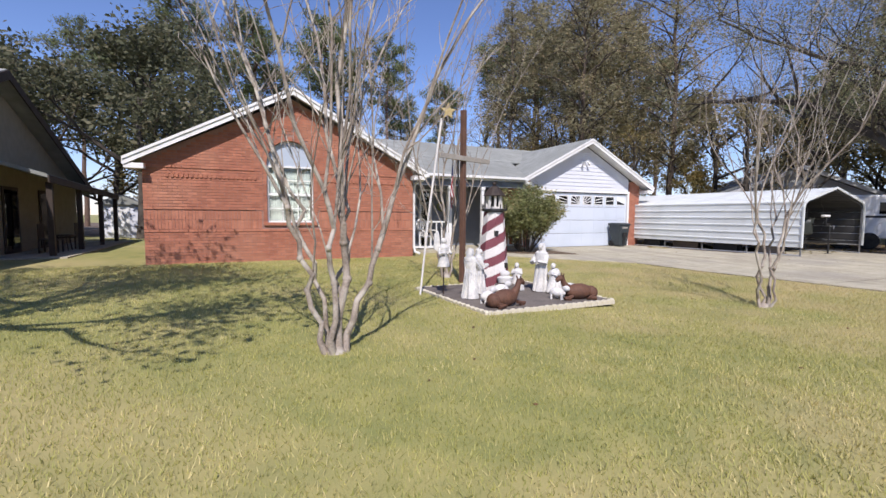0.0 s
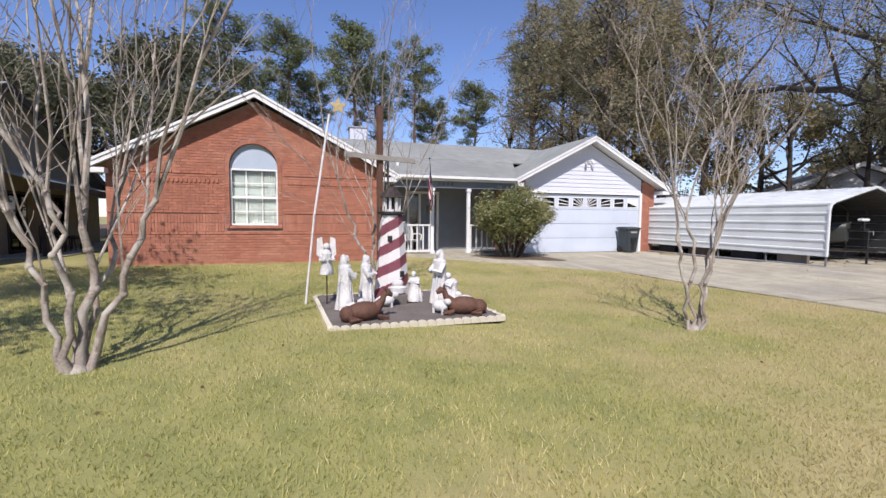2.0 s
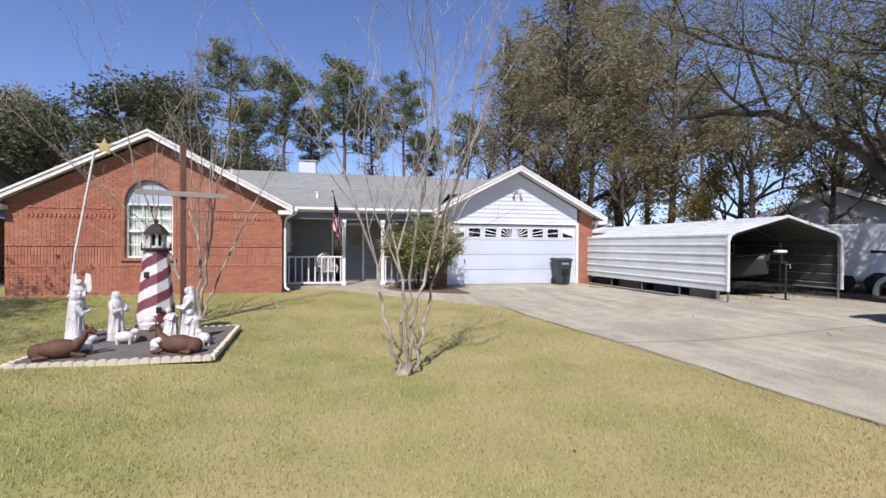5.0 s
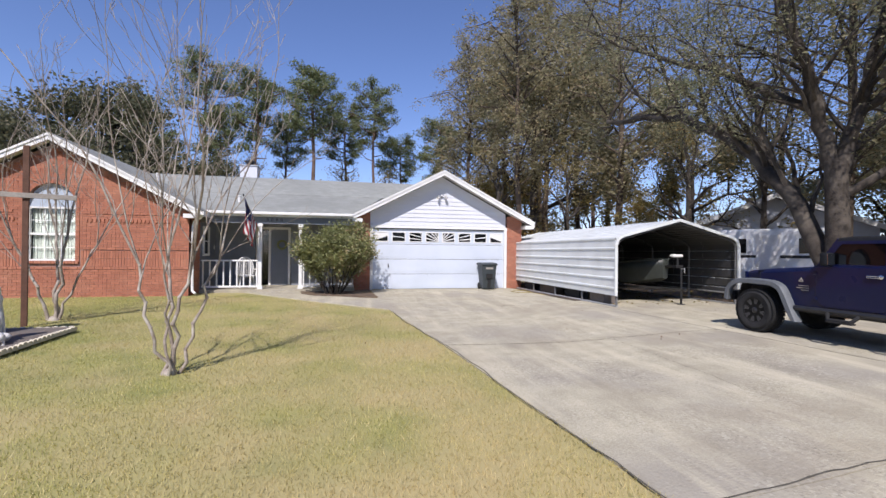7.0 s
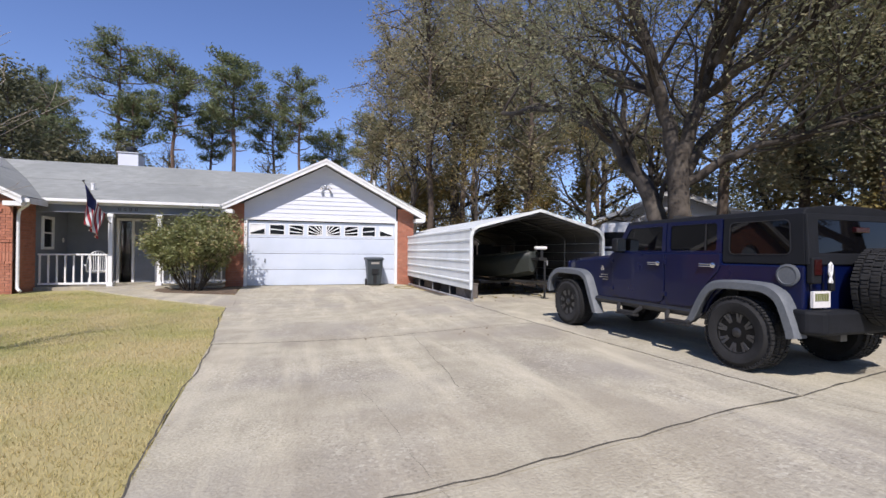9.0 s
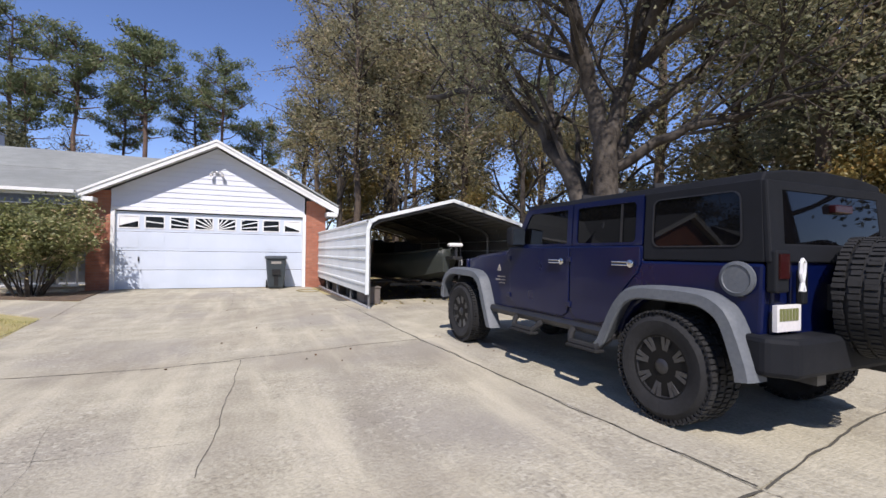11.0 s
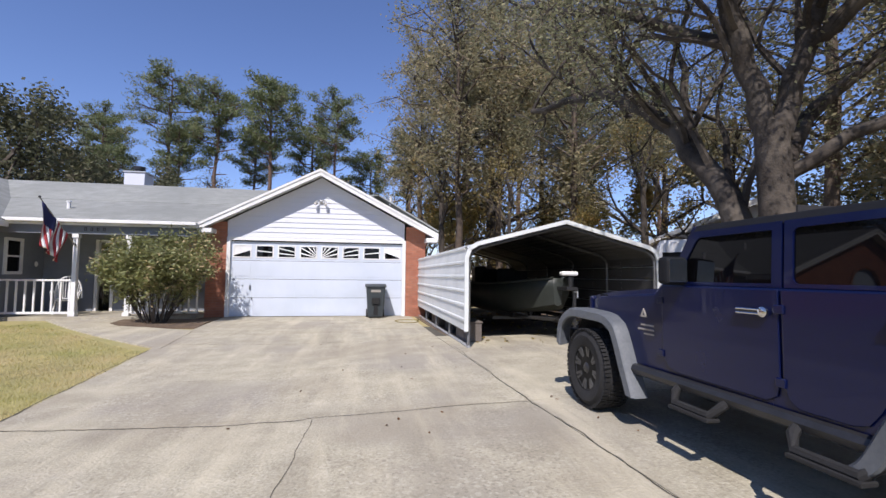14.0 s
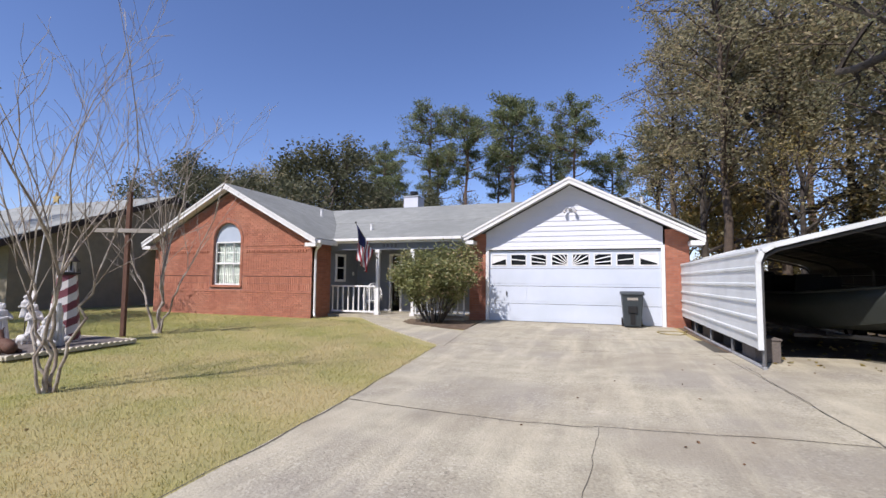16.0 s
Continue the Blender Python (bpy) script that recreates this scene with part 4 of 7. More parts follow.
# stacked boards and bins seen under the sheet
for x, y, w, d, h, mt, nm, lb, ct in ((15.25, 7.4, 0.35, 0.7, 0.34, "slab", "storage_box", "low brown wooden box under the carport wall", "box"), (15.3, 8.9, 0.3, 0.9, 0.3, "dark", "storage_crate", "low black plastic crate under the carport wall", "crate"), (15.25, 10.5, 0.3, 1.1, 0.28, "tarp", "covered_bundle", "low bundle under a brown tarpaulin", "bundle"), (15.3, 12.1, 0.35, 0.8, 0.3, "dark", "storage_crate", "low black plastic crate under the carport wall", "crate")):
    t = thing(nm, (x, y, ground_z(x, y) + 0.02), lb, ct)
    part("body", Geo().box(-w / 2, w / 2, -d / 2, d / 2, 0, h), M[mt], t, bevel=0.015)
    part("lid", Geo().box(-w / 2 - 0.015, w / 2 + 0.015, -d / 2 - 0.015, d / 2 + 0.015, h, h + 0.035), M[mt], t, bevel=0.01)

# boat on its trailer
bt = thing("boat_trailer", (16.95, 7.6, ground_z(16.9, 8) + 0.015), "dark steel boat trailer under the carport", "boat trailer")
for s in (-1, 1):
    part("frame_rail", Geo().box(s * 0.55 - 0.03, s * 0.55 + 0.03, 0.4, 5.2, 0.36, 0.44), M["blackmetal"], bt)
part("tongue", Geo().tube([(-0.55, 0.42, 0.4), (0, -0.45, 0.4), (0, -1.3, 0.42)], 0.04, 6).tube([(0.55, 0.42, 0.4), (0, -0.45, 0.4)], 0.04, 6), M["blackmetal"], bt)
for y in (0.8, 2.6, 4.6):
    part("cross_member", Geo().box(-0.9, 0.9, y, y + 0.07, 0.3, 0.36), M["blackmetal"], bt)
part("axle", Geo().tube([(-0.95, 3.2, 0.3), (0.95, 3.2, 0.3)], 0.03), M["blackmetal"], bt)
for s in (-1, 1):
    w = part("wheel", Geo().lathe([(0.1, -0.09), (0.26, -0.1), (0.3, -0.06), (0.3, 0.06), (0.26, 0.1), (0.1, 0.09)], 24, (s * 1.0, 3.2, 0.3), "x"), M["black"], bt, smooth=True)
    part("hub", Geo().lathe([(0.15, -0.095 * s), (0.12, s * 0.1), (0.03, s * 0.12)], 16, (s * 1.0, 3.2, 0.3), "x"), M["steel"], w)
part("jack_stand", Geo().tube([(0.12, -1.0, 0.01), (0.12, -1.0, 0.95)], 0.028).lathe([(0.1, 0.0), (0.1, 0.03)], 12, (0.12, -1.0, 0.0)), M["blackmetal"], bt)
part("jack_crank", Geo().tube([(0.12, -1.0, 0.95), (0.12, -1.12, 0.97), (0.12, -1.12, 0.86)], 0.014), M["steel"], bt)
boat = thing("boat", (16.95, 7.6, ground_z(16.9, 8) + 0.46), "dark green flat-bottomed fishing boat resting on a trailer", "boat")
rows = []
for i in range(13):
    t = i / 12
    y = -0.55 + 5.6 * t
    hw = 0.86 * (1 - (1 - min(1, t / 0.42)) ** 2.4) + 0.1
    lift = 0.24 * (1 - min(1, t / 0.35)) ** 2
    rows.append([(-hw, y, 0.62 + lift * 0.6), (-hw * 0.96, y, 0.35 + lift), (-hw * 0.72, y, 0.02 + lift), (0, y, -0.02 + lift), (hw * 0.72, y, 0.02 + lift), (hw * 0.96, y, 0.35 + lift), (hw, y, 0.62 + lift * 0.6)])
vs = [p for r in rows for p in r]
fs = [(i * 7 + j, i * 7 + j + 1, (i + 1) * 7 + j + 1, (i + 1) * 7 + j) for i in range(12) for j in range(6)]
fs += [tuple(range(7)), tuple(range(84, 91))[::-1]]
hull = part("hull", Geo().add(vs, fs), M["boat"], boat, smooth=True)
so = hull.modifiers.new("thickness", "SOLIDIFY")
so.thickness = 0.02
part("fore_deck", Geo().add([r[0] for r in rows[:6]] + [r[6] for r in rows[:6]], [(i, i + 1, 7 + i, 6 + i) for i in range(5)]).move(pose(0, 0, -0.02)), M["boat"], boat)
for sgn in (-1, 1):
    part("gunwale", Geo().tube([(sgn * abs(r[0][0]), r[0][1], r[0][2] + 0.01) for r in rows], 0.025, 6), M["boat"], boat)
for y in (2.2, 3.6):
    part("seat", Geo().box(-0.25, 0.25, y, y + 0.45, 0.45, 0.55).box(-0.25, 0.25, y + 0.4, y + 0.48, 0.55, 1.0), M["dark"], boat, "black folding boat seat", bevel=0.03)
part("console", Geo().box(0.2, 0.7, 2.9, 3.2, 0.3, 0.95), M["dark"], boat, bevel=0.03)
ob = thing("outboard_motor", (16.95, 12.75, ground_z(16.9, 12) + 0.5), "black outboard motor on the stern of the boat", "outboard motor")
part("cowl", Geo().box(-0.2, 0.2, -0.05, 0.5, 0.55, 1.1), M["blackmetal"], ob, bevel=0.08)
part("leg", Geo().box(-0.06, 0.06, 0.05, 0.3, -0.2, 0.55).tube([(0, 0.1, -0.1), (0, 0.4, -0.1)], 0.06), M["blackmetal"], ob, bevel=0.02)
tm = thing("trolling_motor", (17.03, 6.7, 1.2), "white electric trolling motor folded on the bow of the boat", "trolling motor")
part("head", Geo().box(-0.19, 0.14, -0.08, 0.08, 0.11, 0.19), M["white"], tm, bevel=0.035)
part("shaft", Geo().tube([(0.0, 0.0, 0.12), (0.05, 0.1, -0.15), (0.1, 0.9, -0.2)], 0.016), M["steel"], tm)
part("mount", Geo().box(-0.1, 0.12, -0.08, 1.1, -0.17, -0.1).box(-0.03, 0.03, -0.03, 0.03, -0.12, 0.1), M["blackmetal"], tm, bevel=0.01)

# wheeled bin
bn = thing("trash_bin", pose(13.62, 12.5, 0.022), "dark grey-green wheeled trash bin with closed lid beside garage door", "trash bin")
prof = []
g = Geo()
lo, hi = [(-0.22, -0.24), (0.22, -0.24), (0.22, 0.2), (-0.22, 0.2)], [(-0.28, -0.32), (0.28, -0.32), (0.28, 0.3), (-0.28, 0.3)]
g.add([(x, y, 0.03) for x, y in lo] + [(x, y, 0.92) for x, y in hi], [(0, 3, 2, 1), (4, 5, 6, 7)] + [(i, (i + 1) % 4, 4 + (i + 1) % 4, 4 + i) for i in range(4)])
part("body", g, M["plastic"], bn, bevel=0.03)
part("rim", Geo().ring([(-0.31, -0.35, 0.9), (0.31, -0.35, 0.9), (0.31, 0.33, 0.9), (-0.31, 0.33, 0.9)], [(-0.27, -0.31, 0.9), (0.27, -0.31, 0.9), (0.27, 0.29, 0.9), (-0.27, 0.29, 0.9)], (0, 0, 0.04)), M["plastic"], bn, bevel=0.01)
part("lid", Geo().prism([(-0.36, 0.94), (-0.2, 0.985), (0.15, 1.0), (0.33, 0.97), (0.34, 0.94)], -0.31, 0.31, "x"), M["plastic"], bn, bevel=0.012)
part("handle", Geo().tube([(-0.2, 0.3, 0.92), (-0.2, 0.4, 0.95), (0.2, 0.4, 0.95), (0.2, 0.3, 0.92)], 0.016), M["plastic"], bn)
part("label_plate", Geo().box(-0.14, 0.14, -0.008, 0.0, 0, 0.07), M["greywood"], bn, "pale printed label", at=pose(0, -0.31, 0.76, 5))
part("crash_bar", Geo().box(-0.12, 0.12, -0.03, 0.01, 0.42, 0.6), M["black"], bn, at=pose(0, -0.265, 0, 5), bevel=0.01)
part("slot", Geo().box(-0.06, 0.06, -0.02, 0.0, 0.1, 0.4), M["black"], bn, at=pose(0, -0.242, 0, 5))
for s in (-1, 1):
    part("wheel", Geo().lathe([(0.03, -0.03), (0.12, -0.03), (0.12, 0.03), (0.03, 0.03)], 20, (s * 0.24, 0.2, 0.12), "x"), M["black"], bn)

# hose on the concrete
pts = [(14.45 + 0.32 * math.cos(t) * (1 + 0.08 * math.sin(3 * t)), 11.2 + 0.4 * math.sin(t), 0.035 + ground_z(14.4, 11.2) + 0.006 * (t > 6)) for t in [i * 0.3 for i in range(24)]]
pts += [(14.85, 11.7, 0.04), (14.92, 12.1, 0.04)]
tagged(part("hose", Geo().tube([(x, y, max(z, ground_z(x, y) + 0.032)) for x, y, z in pts], 0.011, 6), surf("ochre hose rubber", (0.3, 0.24, 0.08), None, 5, 0.6, 0.05)), "thin ochre garden hose coiled loosely on the concrete", "hose")

# flag
fl = thing("flag", (5.62, 12.43, 2.0), "striped red and white flag on a slanted porch pole", "flag")
part("pole", Geo().tube([(0, 0, 0), (-0.36, -0.85, 1.12)], 0.012), M["greywood"], fl)
part("finial", Geo().ball((-0.365, -0.86, 1.15), 0.03), M["blackmetal"], fl, smooth=True)
part("bracket", Geo().tube([(0, 0.03, 0.0), (0, -0.05, 0.03)], 0.025), M["blackmetal"], fl)


def cloth(u, v):
    """A point of the limp flag: u along the pole edge, v down the drop."""
    top = Vector((-0.345 + 0.27 * u, -0.82 + 0.62 * u, 1.07 - 0.8 * u))
    drop = 1.15 * v
    fold = 0.05 * math.sin(u * 14 + v * 5) * (0.3 + v)
    p = top + Vector((fold + 0.1 * v * (0.3 - u), 0.25 * v * (0.25 - u) * 1.2, -drop * (1 - 0.35 * u)))
    return p


for k in range(13):
    g = Geo()
    u0, u1 = k / 13, (k + 1) / 13
    vs = []
    start = 0.42 if k < 7 else 0.0
    for j in range(13):
        v = start + (1 - start) * j / 12
        vs += [cloth(u0, v), cloth((u0 + u1) / 2, v), cloth(u1, v)]
    g.add(vs, [f for j in range(12) for f in ((3 * j, 3 * j + 1, 3 * j + 4, 3 * j + 3), (3 * j + 1, 3 * j + 2, 3 * j + 5, 3 * j + 4))])
    o = part("stripe", g, M["red"] if k % 2 == 0 else M["white"], fl, smooth=True)
    o.modifiers.new("thickness", "SOLIDIFY").thickness = 0.003
g = Geo()
vs = [cloth(7 / 13 * i / 8, 0.42 * j / 6) for j in range(7) for i in range(9)]
g.add(vs, [(j * 9 + i, j * 9 + i + 1, (j + 1) * 9 + i + 1, (j + 1) * 9 + i) for j in range(6) for i in range(8)])
o = part("canton", g, M["navy"], fl, "navy corner with white stars", smooth=True)
o.modifiers.new("thickness", "SOLIDIFY").thickness = 0.003

# wicker chair on the porch
ch = thing("porch_chair", pose(5.05, 13.2, 0.1, 0, 0, 20), "white wicker porch chair with a rounded back", "chair")
part("seat", Geo().lathe([(0.02, 0.38), (0.25, 0.38), (0.28, 0.41), (0.25, 0.44), (0.02, 0.44)], 18), M["white"], ch, smooth=True)
g = Geo()
for i in range(15):
    t = math.pi * (i / 14)
    x, z = 0.3 * math.cos(t), 0.44 + 0.62 * math.sin(t) ** 0.7
    part("back_cane", Geo().tube([(x * 0.8, 0.2, 0.42), (x, 0.3, z)], 0.008, 5), M["white"], ch)
part("back_rim", Geo().tube([(0.3 * math.cos(math.pi * i / 16), 0.3, 0.44 + 0.62 * max(0, math.sin(math.pi * i / 16)) ** 0.7) for i in range(17)], 0.02), M["white"], ch)
for s in (-1, 1):
    part("arm", Geo().tube([(s * 0.3, 0.28, 0.62), (s * 0.34, 0, 0.64), (s * 0.3, -0.24, 0.6), (s * 0.27, -0.24, 0.42)], 0.022), M["white"], ch)
    for t in (-1, 1):
        part("leg", Geo().tube([(s * 0.2, t * 0.18, 0.4), (s * 0.24, t * 0.22, 0.0)], 0.02), M["white"], ch)
wr = thing("wreath", (6.1, 14.27, 1.62), "small dark green wreath on the front door", "wreath")
part("ring", Geo().tube([(0.15 * math.cos(t), 0, 0.15 * math.sin(t)) for t in [2 * math.pi * i / 20 for i in range(21)]], 0.04), M["bushleaf"], wr)
wn = thing("wall_ornament", (3.83, 13.9, 1.5), "small white shell ornament on the porch wall", "ornament")
part("disc", Geo().lathe([(0.06, 0.0), (0.08, 0.01), (0.02, 0.03)], 12, axis="x"), M["white"], wn)
for i in range(4):
    t = [(4.75, 0), (4.9, 0), (5.05, 0), (5.2, 0)][i][0] + 1.1
    nm = thing("house_number", (t, 12.43, 2.44), "small dark metal house number on the porch beam", "house number", "house numbers")
    part("digit", Geo().ring([(-0.03, 0, -0.045), (0.03, 0, -0.045), (0.03, 0, 0.045), (-0.03, 0, 0.045)], [(-0.014, 0, -0.03), (0.014, 0, -0.03), (0.014, 0, 0.03), (-0.014, 0, 0.03)], (0, 0.008, 0)), M["blackmetal"], nm)


# the car
def wheel(parent, name, x, y, z, out, spin=0.0, rad=0.365, wid=0.26):
    """A knobbly tyre with a black multi-spoke rim; out: the side its face looks to (-1 or 1)."""
    w = new(name)
    w.parent = parent
    w.matrix_basis = pose(x, y, z)
    h = wid / 2
    g = Geo().lathe([(0.18, -h + 0.03), (0.21, -h), (0.3, -h - 0.012), (rad - 0.03, -h + 0.015), (rad - 0.012, -h + 0.04), (rad - 0.012, h - 0.04), (rad - 0.03, h - 0.015), (0.3, h + 0.012), (0.21, h), (0.18, h - 0.03)], 48, axis="x")
    part("tyre", g, M["black"], w, smooth=True)
    g, knobs = Geo(), random.Random(4)
    for i in range(64):
        t = 2 * math.pi * i / 64
        for j, xx in enumerate((-0.105, -0.035, 0.035, 0.105)):
            tt = t + (0.058 if j % 2 else 0)
            hw, hl = knobs.uniform(0.02, 0.03), knobs.uniform(0.009, 0.0145)
            tt += knobs.uniform(-0.014, 0.014)
            b = Geo().box(xx - hw, xx + hw, -hl, hl, rad - 0.013, rad + 0.0)
            b.move(Matrix.Rotation(tt, 4, "X"))
            g.add(b.v, b.f)
        for s in (-1, 1):
            b = Geo().box(s * (h - 0.012) - 0.003, s * (h - 0.012) + 0.003, -0.009, 0.009, rad - 0.035, rad - 0.01)
            b.move(Matrix.Rotation(t + 0.05, 4, "X"))
            g.add(b.v, b.f)
    part("tread", g, M["black"], w, kind="stuff")
    f = out * h
    part("rim", Geo().lathe([(0.205, f - out * 0.02), (0.215, f), (0.198, f - out * 0.005), (0.19, f - out * 0.11), (0.06, f - out * 0.14)], 40, axis="x"), M["darkrim"], w, smooth=True)
    for i in range(8):
        t = 2 * math.pi * i / 8 + spin
        for d in (-0.11, 0.11):
            a, b = Vector((0, math.cos(t), math.sin(t))), Vector((0, math.cos(t + d), math.sin(t + d)))
            p0, p1 = a * 0.048 + Vector((f - out * 0.035, 0, 0)), b * 0.2 + Vector((f - out * 0.012, 0, 0))
            side_ = Vector((0, -math.sin(t + d), math.cos(t + d)))
            sp_ = Geo()
            for wd, dx in ((0.0085, 0.006), (0.012, -0.02)):
                sp_.v += [p0 - side_ * wd + Vector((out * dx, 0, 0)), p1 - side_ * wd * 1.7 + Vector((out * dx, 0, 0)), p1 + side_ * wd * 1.7 + Vector((out * dx, 0, 0)), p0 + side_ * wd + Vector((out * dx, 0, 0))]
            sp_.f += [[0, 1, 2, 3], [4, 7, 6, 5], [0, 4, 5, 1], [1, 5, 6, 2], [2, 6, 7, 3], [3, 7, 4, 0]]
            part("spoke", sp_, M["rimmetal"], w)
    part("hub_cap", Geo().lathe([(0.055, f - out * 0.06), (0.05, f - out * 0.02), (0.036, f - out * 0.008), (0.02, f - out * 0.004)], 20, axis="x"), M["blackmetal"], w, smooth=True)
    return w


jeep = thing("car", pose(16.13, -0.18, 0.068, 0, 0, 0.6), "dark blue four-door off-road car with black hardtop, parked on concrete", "car")
FX = 0.80      # half the body's width
RA, FA = 0.0, 2.95


def arch_pts(yc, r, z0, n=10, rev=False):
    a0 = math.asin(min(1, (z0 - 0.4) / r))
    pts = [(yc - r * math.cos(a0 + (math.pi - 2 * a0) * i / n), 0.4 + r * math.sin(a0 + (math.pi - 2 * a0) * i / n)) for i in range(n + 1)]
    return pts[::-1] if rev else pts


low = 0.52
side = [(-0.55, low)] + arch_pts(RA, 0.47, low) + arch_pts(FA - 0.02, 0.5, low)[0:6] + [(2.95, 1.06), (2.1, 1.13), (2.02, 1.2), (0.265, 1.2), (0.265, 1.085), (-0.57, 1.085)]
g = Geo()
for s in (-1, 1):
    g.prism(side, s * (FX - 0.09), s * FX, "x")
g.box(-FX + 0.09, FX - 0.09, -0.57, -0.52, low, 1.085).box(-FX + 0.09, FX - 0.09, -0.5, 2.3, low, low + 0.05)
part("body", g, M["jeepblue"], jeep, "glossy deep blue body sides", bevel=0.02)
g = Geo()
secs_ = []
for y, hw, z, zl in ((2.0, 0.70, 1.165, 0.8), (2.4, 0.66, 1.15, 0.8), (3.0, 0.6, 1.11, 0.8), (3.38, 0.55, 1.06, 0.8)):
    secs_.append([(-hw, y, zl), (-hw, y, z - 0.05), (-hw + 0.06, y, z), (0, y, z + 0.02), (hw - 0.06, y, z), (hw, y, z - 0.05), (hw, y, zl)])
vs = [p for r in secs_ for p in r]
g.add(vs, [(i * 7 + j, i * 7 + j + 1, (i + 1) * 7 + j + 1, (i + 1) * 7 + j) for i in range(3) for j in range(6)] + [tuple(range(7)), tuple(range(21, 28))[::-1]])
part("hood", g, M["jeepblue"], jeep, smooth=True)
part("grille", Geo().box(-0.58, 0.58, 3.37, 3.42, 0.62, 1.05), M["jeepblue"], jeep, bevel=0.02)
for i in range(7):
    part("grille_slot", Geo().box(-0.28 + i * 0.08, -0.24 + i * 0.08, 3.421, 3.43, 0.7, 0.98), M["dark"], jeep)
for s in (-1, 1):
    part("headlight", Geo().lathe([(0.09, 3.42), (0.09, 3.45), (0.05, 3.47)], 20, (s * 0.43, 0, 0.88), "y"), M["pane"], jeep, smooth=True)
part("engine_bay", Geo().box(-0.5, 0.5, 2.1, 3.36, 0.45, 0.8), M["dark"], jeep)
part("front_bumper", Geo().box(-0.75, 0.75, 3.5, 3.68, 0.5, 0.68).box(-0.35, 0.35, 3.4, 3.5, 0.5, 0.62), M["hardtop"], jeep, bevel=0.025)
part("chassis", Geo().box(-0.5, -0.4, -0.7, 3.5, 0.4, 0.5).box(0.4, 0.5, -0.7, 3.5, 0.4, 0.5).tube([(-0.75, 0, 0.4), (0.75, 0, 0.4)], 0.05).tube([(-0.75, FA, 0.4), (0.75, FA, 0.4)], 0.05), M["blackmetal"], jeep)
part("floor_pan", Geo().box(-0.7, 0.7, -0.5, 2.2, 0.575, 0.62), M["dark"], jeep)

# flares
for s in (-1, 1):
    for nm, yc, ro, fwd in (("rear_flare", RA, 0.56, 0.0), ("front_flare", FA, 0.6, 0.1)):
        outer, innr = [], []
        n = 12
        prof = [(-0.62, -0.18), (-0.56, 0.04), (-0.44, 0.38), (-0.36, 0.47), (-0.2, 0.52), (0.15, 0.52), (0.32, 0.47), (0.45, 0.36), (0.56, 0.08), (0.6, -0.12)]
        if nm == "rear_flare":
            prof = [(y_, z_) for y_, z_ in [(-0.58, -0.0), (-0.56, 0.1), (-0.47, 0.34), (-0.38, 0.44), (-0.22, 0.49), (0.18, 0.49), (0.36, 0.43), (0.48, 0.28), (0.6, 0.05), (0.66, -0.02)]]
        else:
            prof = [(y_, z_) for y_, z_ in [(-0.74, -0.14), (-0.68, 0.0), (-0.52, 0.36), (-0.42, 0.46), (-0.25, 0.51), (0.2, 0.52), (0.42, 0.48), (0.58, 0.36), (0.63, 0.22), (0.64, 0.12)]]
        fine_prof = []
        for i in range(len(prof) - 1):
            p_ = [Vector(prof[max(0, min(len(prof) - 1, i + q))]) for q in (-1, 0, 1, 2)]
            for u in (0, 0.25, 0.5, 0.75):
                fine_prof.append(0.5 * (2 * p_[1] + (p_[2] - p_[0]) * u + (2 * p_[0] - 5 * p_[1] + 4 * p_[2] - p_[3]) * u * u + (3 * p_[1] - p_[0] - 3 * p_[2] + p_[3]) * u ** 3))
        prof = fine_prof + [Vector(prof[-1])]
        m = len(prof)
        vs = []
        for y_, z_ in prof:
            d = Vector((y_, z_ + 0.1)).normalized()
            for xx, off in ((FX - 0.02, 0.0), (0.905, -0.0), (0.94, -0.022), (0.945, -0.09), (0.93, -0.1), (FX - 0.02, -0.06)):
                vs.append((s * xx, yc + y_ + d.x * off, 0.42 + z_ + d.y * off))
        k = 6
        fs = [(i * k + j, i * k + (j + 1) % k, (i + 1) * k + (j + 1) % k, (i + 1) * k + j) for i in range(m - 1) for j in range(k)] + [tuple(range(k)), tuple(range((m - 1) * k, m * k))]
        part(nm, Geo().add(vs, fs), M["flare"], jeep, "weathered grey wheel flare", smooth=True)
        part("wheel_well", Geo().slab([(s * (FX - 0.36), yc + 0.49 * math.cos(a_), 0.46 + 0.49 * math.sin(a_)) for a_ in [math.pi * i / 16 for i in range(17)]], (s * 0.02, 0, 0)).add([(s * xx, yc + 0.49 * math.cos(math.pi * i / 16), 0.46 + 0.49 * math.sin(math.pi * i / 16)) for i in range(17) for xx in (FX - 0.36, FX - 0.04)], [(2 * i, 2 * i + 1, 2 * i + 3, 2 * i + 2) for i in range(16)]), M["dark"], jeep)

def rounded(y0, z0, y1, z1, r, lean=0.0, n=4):
    """A rectangle in y and z with rounded corners; its rear edge leans forward towards the top by lean."""
    pts = []
    for cy, cz, a0 in ((y1 - r, z0 + r, -90), (y1 - r, z1 - r, 0), (y0 + r, z1 - r, 90), (y0 + r, z0 + r, 180)):
        for i in range(n + 1):
            a = math.radians(a0 + 90 * i / n)
            y, z = cy + r * math.cos(a), cz + r * math.sin(a)
            f = (z - z0) / (z1 - z0)
            pts.append((y - lean * f * (y < (y0 + y1) / 2), z))
    return pts


